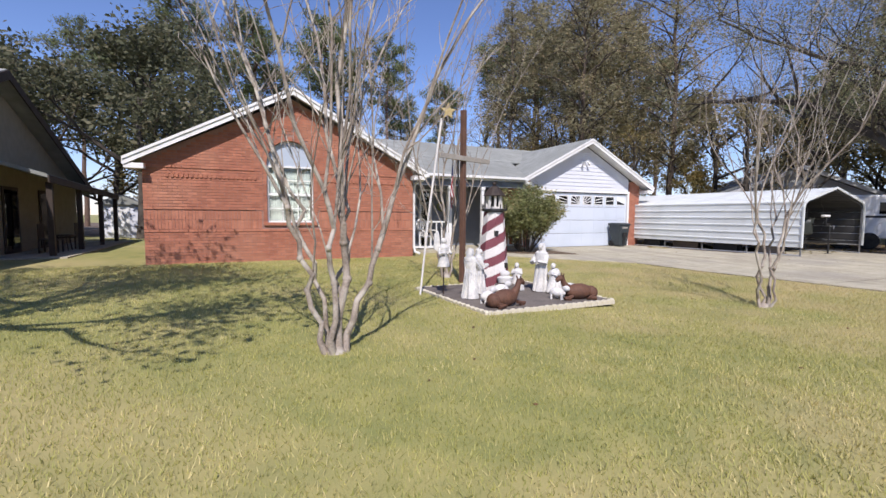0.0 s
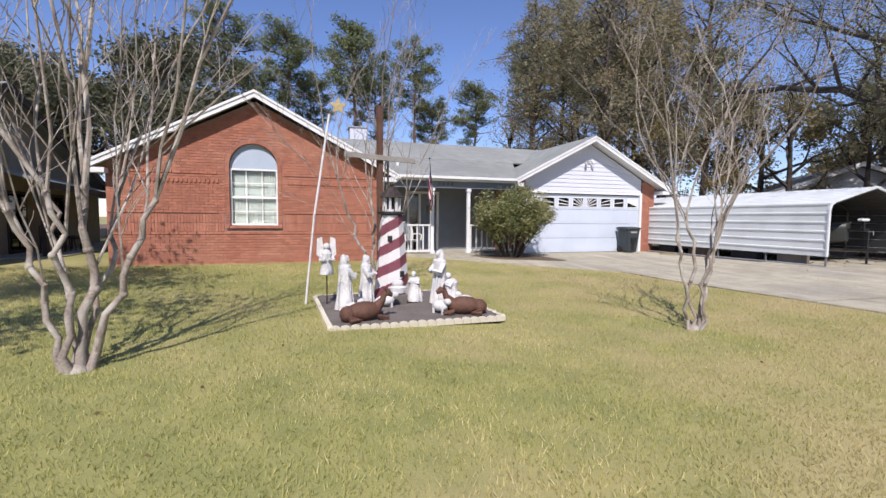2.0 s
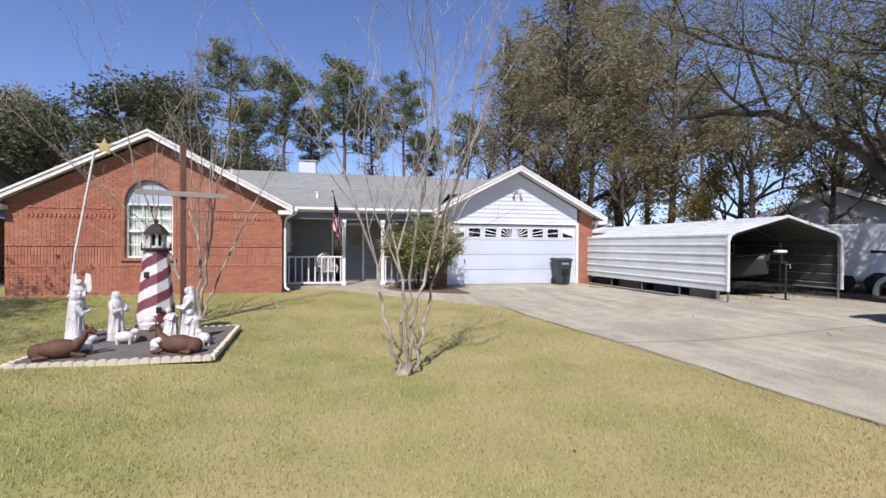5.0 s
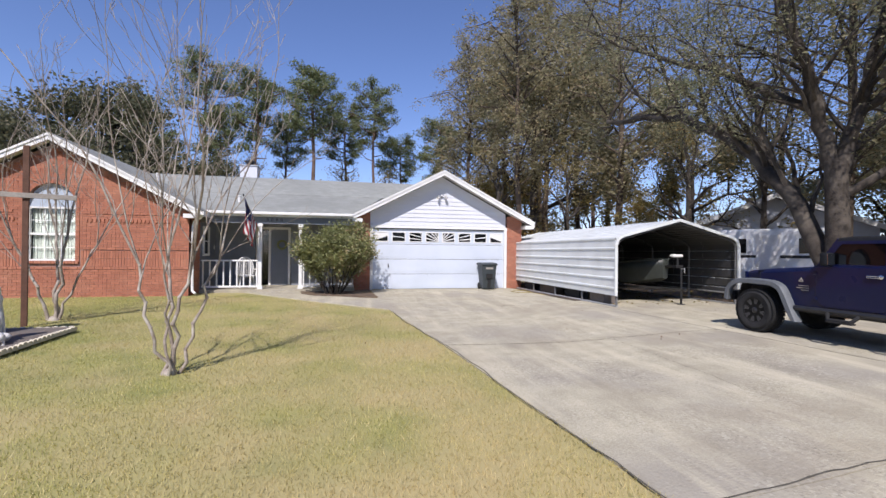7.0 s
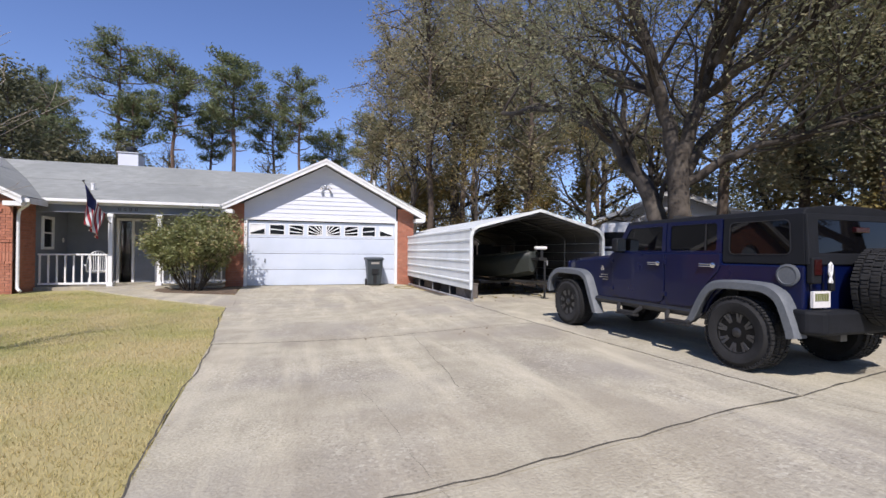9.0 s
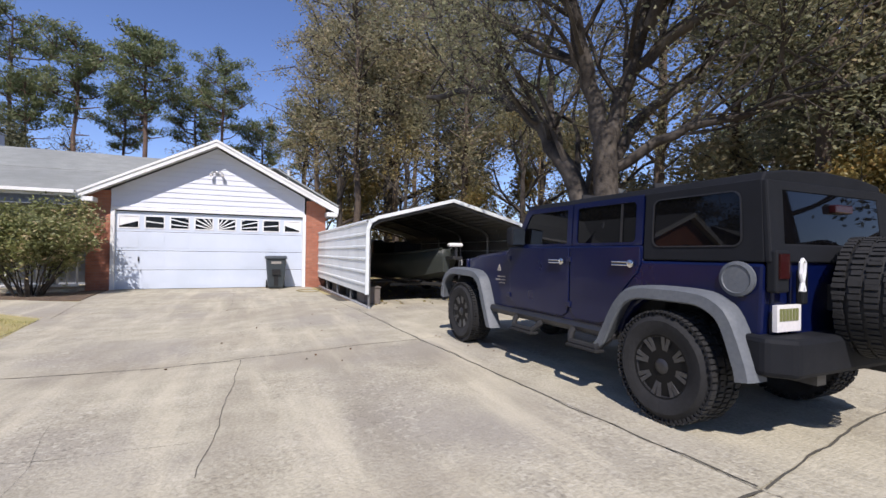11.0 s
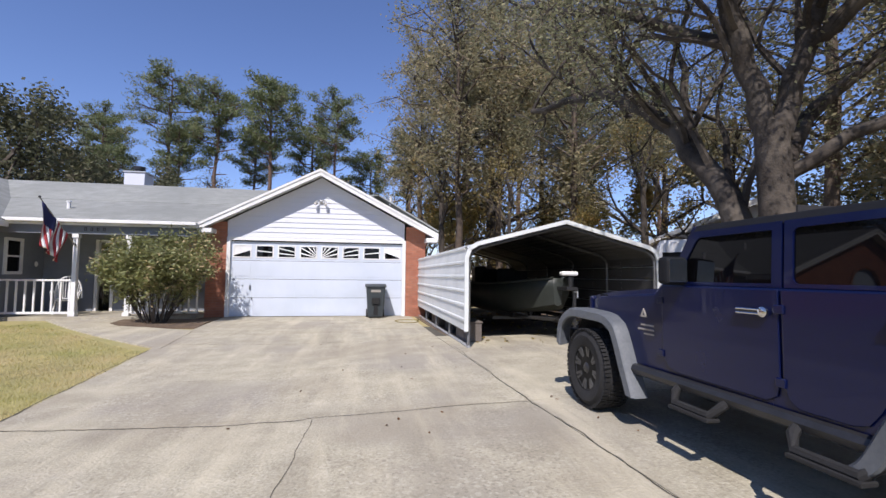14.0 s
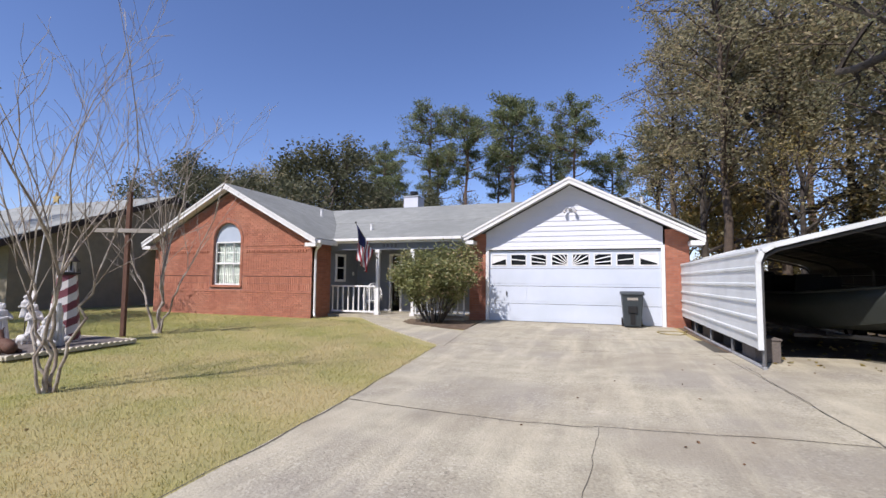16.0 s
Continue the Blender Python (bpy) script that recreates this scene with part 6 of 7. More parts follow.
lying_camel((2.09, 3.4, 0.035), 12, "brown painted statue of a lying camel by the edging")
lying_camel((3.42, 3.43, 0.035), 168, "brown painted statue of a lying camel facing the other one")
for x, y, tn, lb in ((1.98, 3.68, 20, "small white plaster sheep beside the brown camel"), (2.25, 3.6, 60, "small white plaster sheep with raised head"), (3.12, 3.55, -60, "small white plaster lamb lying on the boards"), (3.6, 3.85, 130, "small grey-white plaster sheep by a robed figure"), (2.5, 4.15, 0, "small white plaster lamb before the cradle")):
    g = Geo().ball((0, 0, 0.1), 0.085, 1.5, 0.9, 0.9).ball((0.13, 0, 0.17), 0.05, 1.2, 0.8, 0.9)
    for a, b in ((0.08, 0.04), (0.08, -0.04), (-0.08, 0.04), (-0.08, -0.04)):
        g.tube([(a, b, 0.0), (a, b, 0.08)], 0.018, 6)
    tagged(part("sheep_statue", g, M["statue"], smooth=True, at=pose(x, y, 0.035, 0, 0, tn)), lb, "statue")

wp = thing("white_pole", (1.42, 4.85, 0.0), "tall thin white pole leaning beside the garden bed", "pole")
part("shaft", Geo().tube([(0, 0, -0.05), (0.14, -0.02, 1.3), (0.37, 0.02, 2.82)], 0.017, 8), M["offwhite"], wp)
g = Geo()
star = [((0.14 if i % 2 == 0 else 0.06) * math.cos(math.pi * i / 5 + 0.3), (0.14 if i % 2 == 0 else 0.06) * math.sin(math.pi * i / 5 + 0.3)) for i in range(10)]
part("star", Geo().prism(star, -0.015, 0.015), surf("straw-coloured star", (0.5, 0.4, 0.2), (0.35, 0.27, 0.12), 8, 0.8, 0.3), wp, "straw-coloured star ornament", at=(0.5, 0.05, 2.95))
part("star_tie", Geo().tube([(0.37, 0.02, 2.8), (0.5, 0.05, 2.9)], 0.006, 5), M["brown"], wp)
cr = thing("wooden_cross", pose(2.72, 5.9, 0.0, 0, 0, 22), "tall brown wooden cross with a weathered grey crossbar", "cross")
part("upright", Geo().box(-0.045, 0.045, -0.045, 0.045, -0.1, 3.25), M["post"], cr, bevel=0.008)
part("crossbar", Geo().box(-0.72, 0.72, -0.085, -0.046, 2.3, 2.39), M["greywood"], cr, "weathered grey crossbar", bevel=0.005)

# the neighbour's house
nb = thing("neighbour_house", (0, 0, 0), "cream stucco neighbouring house with dark brown trim and brown roof", "house")
NX = -7.4
NTOP = lambda y: 5.05 - 0.40 * abs(y - 15.2) if y < 15.2 else 5.05 - 0.37 * abs(y - 15.2)
part("wall", Geo().prism([(8.9, -0.1), (22.6, -0.1), (22.6, NTOP(22.6)), (15.2, NTOP(15.2)), (8.9, NTOP(8.9))], NX - 0.25, NX, "x"), M["cream"], nb, "cream stucco gable wall")
part("wall_street", Geo().box(-19, NX - 0.25, 8.9, 9.15, -0.1, NTOP(8.9)).box(-19, NX - 0.25, 22.35, 22.6, -0.1, 2.3), M["cream"], nb)
part("roof", roof_sheet([(-19, 15.2, 5.3), (NX + 0.45, 15.2, 5.3), (NX + 0.45, 7.9, 2.4), (-19, 7.9, 2.4)], 0.12), M["shingle"], nb, "grey-brown shingle roof")
part("roof", roof_sheet([(NX + 0.45, 15.2, 5.3), (-19, 15.2, 5.3), (-19, 23.6, 2.2), (NX + 0.45, 23.6, 2.2)], 0.12), M["shingle"], nb, "grey-brown shingle roof")
for ya, za, yb_, zb in ((7.9, 2.38, 15.2, 5.28), (15.2, 5.28, 23.6, 2.18)):
    part("rake_board", Geo().prism([(ya, za), (yb_, zb), (yb_, zb - 0.26), (ya, za - 0.26)], NX + 0.46, NX + 0.5, "x"), M["brown"], nb, "dark brown rake board")
part("porch_roof", Geo().slab([(NX, 14.2, 2.72), (NX, 22.6, 2.35), (NX + 1.5, 22.6, 2.0), (NX + 1.5, 14.2, 2.25)], (0, 0, 0.1)), M["shingle"], nb)
part("porch_fascia", Geo().slab([(NX + 1.5, 14.2, 2.12), (NX + 1.5, 22.6, 1.87), (NX + 1.54, 22.6, 1.87), (NX + 1.54, 14.2, 2.12)], (0, 0, 0.2)), M["brown"], nb)
for y in (14.6, 17.3, 20.0, 22.4):
    part("porch_post", Geo().box(NX + 1.35, NX + 1.49, y - 0.07, y + 0.07, -0.1, 2.15 - (y - 14.2) * 0.03), M["brown"], nb, "dark brown porch post")
for y, w_ in ((15.6, 1.1), (18.4, 0.9)):
    d_ = part("sliding_door", Geo().box(NX + 0.005, NX + 0.04, y, y + w_, 0.0, 2.05), M["brown"], nb, "dark brown door")
    part("pane", Geo().box(NX + 0.041, NX + 0.046, y + 0.1, y + w_ - 0.1, 0.15, 1.95), M["tint"], d_)
part("patio", Geo().box(NX, NX + 1.9, 14.0, 23, -0.08, 0.04), M["concrete"], nb)
tb = thing("patio_table", (NX + 1.0, 16.9, 0.04), "small dark brown patio table on the neighbouring porch", "table")
part("top", Geo().lathe([(0.35, 0.48), (0.36, 0.5), (0.35, 0.52)], 18), M["brown"], tb)
for i in range(4):
    t = math.pi / 4 + i * math.pi / 2
    part("leg", Geo().tube([(0.22 * math.cos(t), 0.22 * math.sin(t), 0.48), (0.3 * math.cos(t), 0.3 * math.sin(t), 0)], 0.018), M["brown"], tb)
for y in (16.1, 17.8):
    c_ = thing("patio_chair", pose(NX + 0.95, y, 0.04, 0, 0, 90 if y < 17 else -90), "dark brown slatted patio chair on the neighbouring porch", "chair", "patio chairs")
    part("seat", Geo().box(-0.25, 0.25, -0.25, 0.25, 0.38, 0.42), M["brown"], c_, bevel=0.01)
    for i in range(5):
        part("back_slat", Geo().box(-0.24 + i * 0.1, -0.17 + i * 0.1, 0.22, 0.25, 0.42, 0.9), M["brown"], c_)
    for sx in (-1, 1):
        for sy in (-1, 1):
            part("leg", Geo().box(sx * 0.23 - 0.02, sx * 0.23 + 0.02, sy * 0.23 - 0.02, sy * 0.23 + 0.02, 0, 0.38), M["brown"], c_)
sh = thing("shed", (-6.6, 27.5, 0), "small pale grey garden shed behind the neighbouring house", "shed")
part("wall", Geo().box(-0.9, 0.9, -0.8, 0.8, 0, 1.8), M["siding"], sh)
part("roof", Geo().prism([(-1.05, 1.78), (0, 2.25), (1.05, 1.78), (1.05, 1.72), (-1.05, 1.72)], -0.95, 0.95), M["shingle"], sh)
part("door", Geo().box(-0.4, 0.4, -0.83, -0.805, 0.05, 1.7), M["white"], sh)

# the white house and camper across the carport
wh = thing("white_house", pose(27.2, 12.8, 0, 0, 0, -38), "white gabled house half hidden behind trees beyond the carport", "house")
part("wall", Geo().prism([(-3.6, 0), (3.6, 0), (3.6, 2.55), (0, 3.95), (-3.6, 2.55)], 0, 8), M["siding"], wh, "white boarded walls")
for s in (-1, 1):
    part("roof", Geo().slab([(0, -0.4, 4.15), (s * 4.1, -0.4, 2.5), (s * 4.1, 8.4, 2.5), (0, 8.4, 4.15)], (0, 0, -0.1)), M["shingle"], wh)
    part("rake_board", Geo().prism([(0, 4.15), (s * 4.1, 2.5), (s * 4.1, 2.28), (0, 3.93)], -0.45, -0.405), M["white"], wh)
for x in (-2.2, 1.4):
    w_ = new("window")
    w_.parent = wh
    part("window_frame", Geo().ring([(x, -0.05, 1.0), (x + 1.0, -0.05, 1.0), (x + 1.0, -0.05, 2.2), (x, -0.05, 2.2)], [(x + 0.08, -0.05, 1.08), (x + 0.92, -0.05, 1.08), (x + 0.92, -0.05, 2.12), (x + 0.08, -0.05, 2.12)], (0, 0.045, 0)), M["white"], w_)
    part("pane", Geo().box(x + 0.08, x + 0.92, -0.03, -0.02, 1.08, 2.12), M["tint"], w_)
rv = thing("camper", pose(22.0, 8.2, 0.05, 0, 0, -52), "white camper trailer with a dark window parked beyond the carport", "camper")
part("body", Geo().prism([(-1.5, 0.45), (1.5, 0.45), (1.6, 1.2), (1.45, 2.15), (-1.4, 2.15), (-1.65, 1.3)], -1.1, 1.1, "y"), M["white"], rv, bevel=0.08)
part("stripe", Geo().box(-1.45, 1.45, -1.108, -1.102, 1.25, 1.34), M["dark"], rv)
for x in (-1.3, 0.6):
    part("window", Geo().box(x, x + 0.6, -1.112, -1.102, 1.4, 1.85), M["tint"], rv, "dark window")
part("door", Geo().box(-0.45, 0.15, -1.112, -1.102, 0.55, 1.95), M["offwhite"], rv)
for x in (-0.5, 0.35):
    part("wheel", Geo().lathe([(0.1, -1.12), (0.33, -1.1), (0.33, -0.9), (0.1, -0.88)], 20, (x, 0, 0.34), "y"), M["black"], rv)

# a pale dome of unidentified kind on an assumed post, far behind the parked car
dm = thing("satellite_dish", (30.0, 6.7, 0.0), "white domed satellite dish on a post beyond the parked car", "satellite dish")
part("dome", Geo().lathe([(0.02, 0.3), (0.3, 0.24), (0.5, 0.1), (0.56, -0.1), (0.5, -0.14), (0.02, -0.1)], 24, (0, 0, 2.05)), M["white"], dm, smooth=True)
part("post", Geo().tube([(0, 0, -0.05), (0, 0, 2.0)], 0.05), M["dullsteel"], dm)


# trees
def grow(rng, g, start, way, length, radius, depth, tips, spread=0.6, up=0.25, kids=(2, 3), shrink=0.72, wob=0.12, sides=6, twig=None, along=True):
    """A branch with its forks; adds tubes to g and the ends of twigs to tips."""
    p, d = Vector(start), Vector(way).normalized()
    n = 4 if depth > 1 else 3
    pts, rads = [p.copy()], [radius]
    r_end = radius * 0.62
    for i in range(n):
        d = (d + Vector((rng.uniform(-1, 1), rng.uniform(-1, 1), rng.uniform(-1, 1))) * wob + Vector((0, 0, up * 0.12))).normalized()
        p = p + d * (length / n)
        pts.append(p.copy())
        rads.append(radius + (r_end - radius) * (i + 1) / n)
        if along and depth <= 2:
            tips.append((p.copy(), d.copy(), depth))
    g.tube(pts, rads, max(3, sides))
    if depth <= 0:
        tips.append((p.copy(), d.copy(), 0))
        return
    k = rng.randint(*kids)
    base = rng.uniform(0, 6.28)
    a = d.orthogonal().normalized()
    b = d.cross(a)
    for i in range(k):
        t = base + 2 * math.pi * i / k + rng.uniform(-0.4, 0.4)
        s = spread * rng.uniform(0.6, 1.25)
        nd = (d * math.cos(s) + (a * math.cos(t) + b * math.sin(t)) * math.sin(s) + Vector((0, 0, up * 0.5))).normalized()
        q = pts[-1] if i == 0 or depth < 1 else pts[rng.randint(max(1, n - 2), n)]
        grow(rng, g, q, nd, length * shrink * rng.uniform(0.8, 1.2), r_end * rng.uniform(0.7, 0.95), depth - 1, tips, spread, up, kids, shrink, wob, max(3, sides - 1), twig, along)


def leaves(name, rs, centres, radius, count, size, material, parent, aspect=2.0, flat=0.5, drop=0.0):
    """Many small leaves, each a creased blade, scattered about the given points."""
    c = np.asarray(centres, float)
    idx = rs.integers(0, len(c), count)
    off = rs.normal(size=(count, 3)) * radius * 0.5
    off[:, 2] *= 0.8
    off[:, 2] -= drop * np.abs(rs.normal(size=count))
    p = c[idx] + off
    u = rs.normal(size=(count, 3))
    u[:, 2] *= flat
    u /= np.linalg.norm(u, axis=1)[:, None] + 1e-9
    w = rs.normal(size=(count, 3))
    v = np.cross(u, w)
    v /= np.linalg.norm(v, axis=1)[:, None] + 1e-9
    s = (size * rs.uniform(0.6, 1.3, count))[:, None]
    verts = np.stack([p - u * s * 0.5, p + v * s * 0.5 / aspect, p + u * s * 0.5, p - v * s * 0.5 / aspect], axis=1).reshape(-1, 3)
    me = bpy.data.meshes.new(name)
    me.vertices.add(count * 4)
    me.vertices.foreach_set("co", verts.astype(np.float32).ravel())
    me.loops.add(count * 4)
    me.loops.foreach_set("vertex_index", np.arange(count * 4, dtype=np.int32))
    me.polygons.add(count)
    me.polygons.foreach_set("loop_start", np.arange(0, count * 4, 4, dtype=np.int32))
    me.polygons.foreach_set("loop_total", np.full(count, 4, dtype=np.int32))
    me.update(calc_edges=True)
    me.materials.append(material)
    ob = new(name, me)
    ob.parent = parent
    return ob


def shoot(rng, g, start, way, length, radius, depth):
    """One long whippy shoot with kinks and a few shorter twigs off it."""
    p, d = Vector(start), Vector(way).normalized()
    n = 7 if depth else 4
    pts, rads = [p.copy()], [radius]
    for i in range(n):
        d = (d + Vector((rng.uniform(-1, 1), rng.uniform(-1, 1), rng.uniform(-0.3, 0.6))) * 0.22).normalized()
        p = p + d * (length / n) * rng.uniform(0.8, 1.2)
        pts.append(p.copy())
        rads.append(max(0.0028, radius * (1 - 0.82 * (i + 1) / n)))
    g.tube(pts, rads, 6 if radius > 0.012 else 4)
    if depth:
        for i in range(1, n + 1):
            for _ in range(rng.choice((0, 1, 1, 1)) if depth > 1 else rng.choice((0, 1, 1))):
                a = rng.uniform(0, 6.28)
                nd = d * 0.9 + Vector((math.cos(a), math.sin(a), 0.35)) * rng.uniform(0.35, 0.9)
                shoot(rng, g, pts[i], nd, length * rng.uniform(0.22, 0.5) * (1.1 - 0.5 * i / n), rads[i] * 0.62, depth - 1)


def crape_myrtle(at, seed, height, stems, label):
    rng = random.Random(seed)
    t = thing("crape_myrtle", at, label, "tree", "crape myrtles on the lawn")
    part("root_flare", Geo().lathe([(0.11, -0.06), (0.08, 0.02), (0.055, 0.05), (0.03, 0.07)], 12, (0, 0, 0), "z", 1.1, 0.9), M["crape"], t, smooth=True)
    for i, (ax, ay, lean, hh, r0) in enumerate(stems):
        g = Geo()
        r0 *= 0.64
        p0 = Vector((ax * 0.085, ay * 0.085, -0.02))
        pts, rads = [p0], [r0 * 1.1]
        for k in range(9):
            f = (k + 1) / 9
            w = 0.05 if k % 3 else 0.075
            pts.append(p0 + Vector((ax * lean * f ** 1.25 + rng.uniform(-w, w), ay * lean * f ** 1.25 + rng.uniform(-w, w), hh * f)))
            rads.append(r0 * 0.84 * (1 - 0.35 * f) * rng.uniform(0.93, 1.08))
        g.tube(pts, rads, 10)
        # knuckles where old shoots were cut
        for k in (4, 6, 9):
            g.ball(tuple(pts[k]), rads[k] * 1.28, 1, 1, 1.1, 6)
        part("stem", g, M["crape"], t, smooth=True)
        g2 = Geo()
        dirn = (pts[-1] - pts[-4]).normalized()
        for q, rr, ln in ((pts[-1], 0.78, 1.0), (pts[-1], 0.6, 0.85), (pts[-3], 0.55, 0.9), (pts[5], 0.4, 0.6))[:4 if r0 > 0.035 else 3]:
            dd = dirn * 0.6 + Vector((ax * 0.25 + rng.uniform(-0.34, 0.34), ay * 0.25 + rng.uniform(-0.34, 0.34), 0.75))
            shoot(rng, g2, q, dd, (height - hh) * ln * rng.uniform(0.85, 1.1), rads[-1] * rr * 1.2, 2)
        part("branchwork", g2, M["crape"], t, "pale bare upright twigs", kind="stuff")
    return t


TA = [(-1, 0.1, 0.30, 1.35, 0.055), (-0.25, -0.3, 0.28, 1.5, 0.06), (0.35, 0.3, 0.25, 1.55, 0.075), (1, 0.1, 0.55, 1.45, 0.065), (0.5, 0.9, 0.4, 1.5, 0.05), (-0.6, 0.9, 0.4, 1.5, 0.045)]
crape_myrtle((-0.44, 2.3, ground_z(-0.4, 2.3)), 3, 5.2, TA, "bare multi-stemmed crape myrtle with pale bark on the lawn")
TB = [(-0.9, -0.3, 0.5, 1.5, 0.055), (-0.1, 0.4, 0.25, 1.7, 0.06), (0.5, -0.2, 0.45, 1.6, 0.06), (0.9, 0.3, 0.65, 1.5, 0.045)]
crape_myrtle((2.75, 6.7, 0.0), 11, 5.6, TB, "bare crape myrtle with pale bark behind the garden bed")
TC = [(-1, 0.0, 0.3, 1.35, 0.042), (-0.2, 0.5, 0.15, 1.5, 0.045), (0.6, -0.3, 0.3, 1.45, 0.05), (1, 0.4, 0.45, 1.4, 0.04), (0.1, -0.8, 0.2, 1.4, 0.035)]
crape_myrtle((6.25, 2.42, ground_z(6.2, 2.4)), 23, 5.0, TC, "slender bare crape myrtle with pale mottled bark beside the drive")


def big_oak():
    rng, rs = random.Random(5), np.random.default_rng(5)
    at = Vector((18.75, 3.9, 0.03))
    t = thing("live_oak", at, "large spreading live oak with a forked trunk behind the parked car", "tree")
    W_ = lambda *p: Vector(p) - at
    tips = []
    part("trunk", Geo().tube([W_(18.75, 3.9, -0.2), W_(18.75, 3.9, 0.3), W_(18.7, 3.9, 1.2), W_(18.65, 3.9, 2.4), W_(18.6, 3.9, 3.4)], [0.4, 0.28, 0.23, 0.21, 0.2], 16), M["bark"], t, smooth=True)
    limbs = [
        ([(18.75, 3.95, 0.5), (18.68, 4.55, 2.2), (18.75, 5.3, 3.2), (18.85, 6.2, 4.1), (18.9, 7.5, 5.05), (18.95, 8.7, 5.75), (18.9, 10.6, 6.3), (18.5, 12.3, 6.6)], 0.27),
        ([(18.62, 3.95, 3.2), (18.4, 4.1, 4.3), (18.2, 4.12, 4.95), (18.0, 4.15, 5.6), (17.6, 4.4, 7.4), (17.0, 5.0, 9.5), (16.6, 5.6, 11.5)], 0.2),
        ([(18.72, 3.9, 3.2), (18.95, 3.85, 4.0), (19.14, 3.79, 4.65), (19.35, 3.7, 5.5), (19.55, 3.6, 6.6), (19.9, 3.2, 9.0), (20.1, 3.0, 11.0)], 0.2),
        ([(19.05, 3.82, 4.35), (19.45, 3.44, 4.9), (19.7, 2.7, 5.15), (19.9, 1.8, 5.5), (20.3, 0.2, 6.2), (20.8, -1.6, 7.2)], 0.14),
        ([(18.8, 3.9, 2.7), (19.4, 3.5, 3.2), (20.0, 2.9, 3.5), (20.8, 2.0, 3.65), (22.0, 0.6, 4.0)], 0.13),
        ([(18.8, 4.0, 2.7), (20.4, 4.6, 4.2), (22.4, 5.0, 5.4), (24.6, 5.6, 7.2)], 0.16),
        ([(18.4, 4.2, 4.6), (17.6, 6.2, 6.2), (17.3, 8.6, 7.6), (16.6, 10.6, 9.2)], 0.12),
        ([(18.9, 3.2, 5.0), (18.4, 1.6, 6.6), (17.9, 0.2, 8.6), (17.6, -0.8, 10.2)], 0.12),
        ([(18.8, 5.6, 3.6), (19.4, 6.6, 5.4), (20.6, 8.4, 7.4), (21.6, 10.4, 9.0)], 0.11),
    ]
    tw, clump = Geo(), []
    for pts, r in limbs:
        pts = [W_(*p) for p in pts]
        n = len(pts)
        fine = []
        for i in range(n - 1):
            for k in range(3):
                f = k / 3
                q = pts[i].lerp(pts[i + 1], f) + Vector((rng.uniform(-1, 1), rng.uniform(-1, 1), rng.uniform(-1, 1))) * 0.06 * (0 if i == 0 and k == 0 else 1)
                fine.append(q)
        fine.append(pts[-1])
        m = len(fine)
        part("limb", Geo().tube(fine, [r * 0.8 * (1 - 0.62 * i / (m - 1)) for i in range(m)], 10), M["bark"], t, smooth=True)
        for i in range(3, m):
            for _ in range(4 if i > m * 0.45 else 0):
                clump.append(fine[i] + Vector((rng.gauss(0, 0.7), rng.gauss(0, 0.7), rng.gauss(0, 0.45))))
            for _ in range(1):
                d = (fine[i] - fine[i - 1]).normalized()
                side_ = Vector((rng.uniform(-1, 1), rng.uniform(-1, 1), rng.uniform(-0.1, 0.9)))
                grow(rng, tw, fine[i], d * 0.5 + side_, rng.uniform(1.1, 2.0), r * 0.26, 3, tips, 0.6, 0.12, (2, 3), 0.72, 0.2, 5)
    part("twigwork", tw, M["bark"], t, "dark twisting twigs", kind="stuff")
    c = [p for p, d, k in tips if k <= 1 and p.z > 2.2 and not (p.x + at.x < 17.4 and p.z < 3.4)]
    c += [p for p in clump if p.z > 1.9 and p.x + at.x > 17.6] * 2
    part_ = leaves("crown", rs, c, 0.6, 84000, 0.078, M["canopy"], t, 2.2)
    tagged(part_, "small dull olive leaves in uneven clumps", kind="stuff")


big_oak()


def broad_tree(name, at, seed, height, spread, leafmat, count, size, label, barkmat="bark", group="woodland trees", bare=False, low=0.25, drop=0.0):
    rng, rs = random.Random(seed), np.random.default_rng(seed)
    t = thing(name, at, label, "tree", group)
    tips = []
    g = Geo()
    r = height * 0.022
    h0 = height * low
    lean = rng.uniform(-0.05, 0.05)
    mid = Vector((lean * h0, 0.02 * h0, h0))
    g.tube([(0, 0, -0.1), (0.02, 0, h0 * 0.4), tuple(mid)], [r * 1.4, r, r * 0.85], 10)
    part("trunk", g, M[barkmat], t, smooth=True)
    g2 = Geo()
    top = mid
    for i in range(7):
        f = i / 6
        q = mid + Vector((lean * f * height * 0.5, 0, f * height * 0.42))
        a = 2.4 * i + rng.uniform(-0.3, 0.3)
        out = spread * (1 - 0.5 * f)
        grow(rng, g2, q, Vector((math.cos(a) * out, math.sin(a) * out, height * 0.16 + f * 2)), out * 0.62, r * 0.5, 3, tips, 0.55, 0.22, (2, 3), 0.7, 0.16, 5)
    g2.tube([tuple(mid), tuple(mid + Vector((lean * height * 0.5, 0, height * 0.45)))], [r * 0.85, r * 0.3], 8)
    part("limbwork", g2, M[barkmat], t, "branching limbs", kind="stuff")
    c = [p for p, d, k in tips if k <= 1]
    if count:
        tagged(leaves("crown", rs, c, height * 0.07, count, size, leafmat, t, 1.8, drop=drop), kind="stuff")
    return t


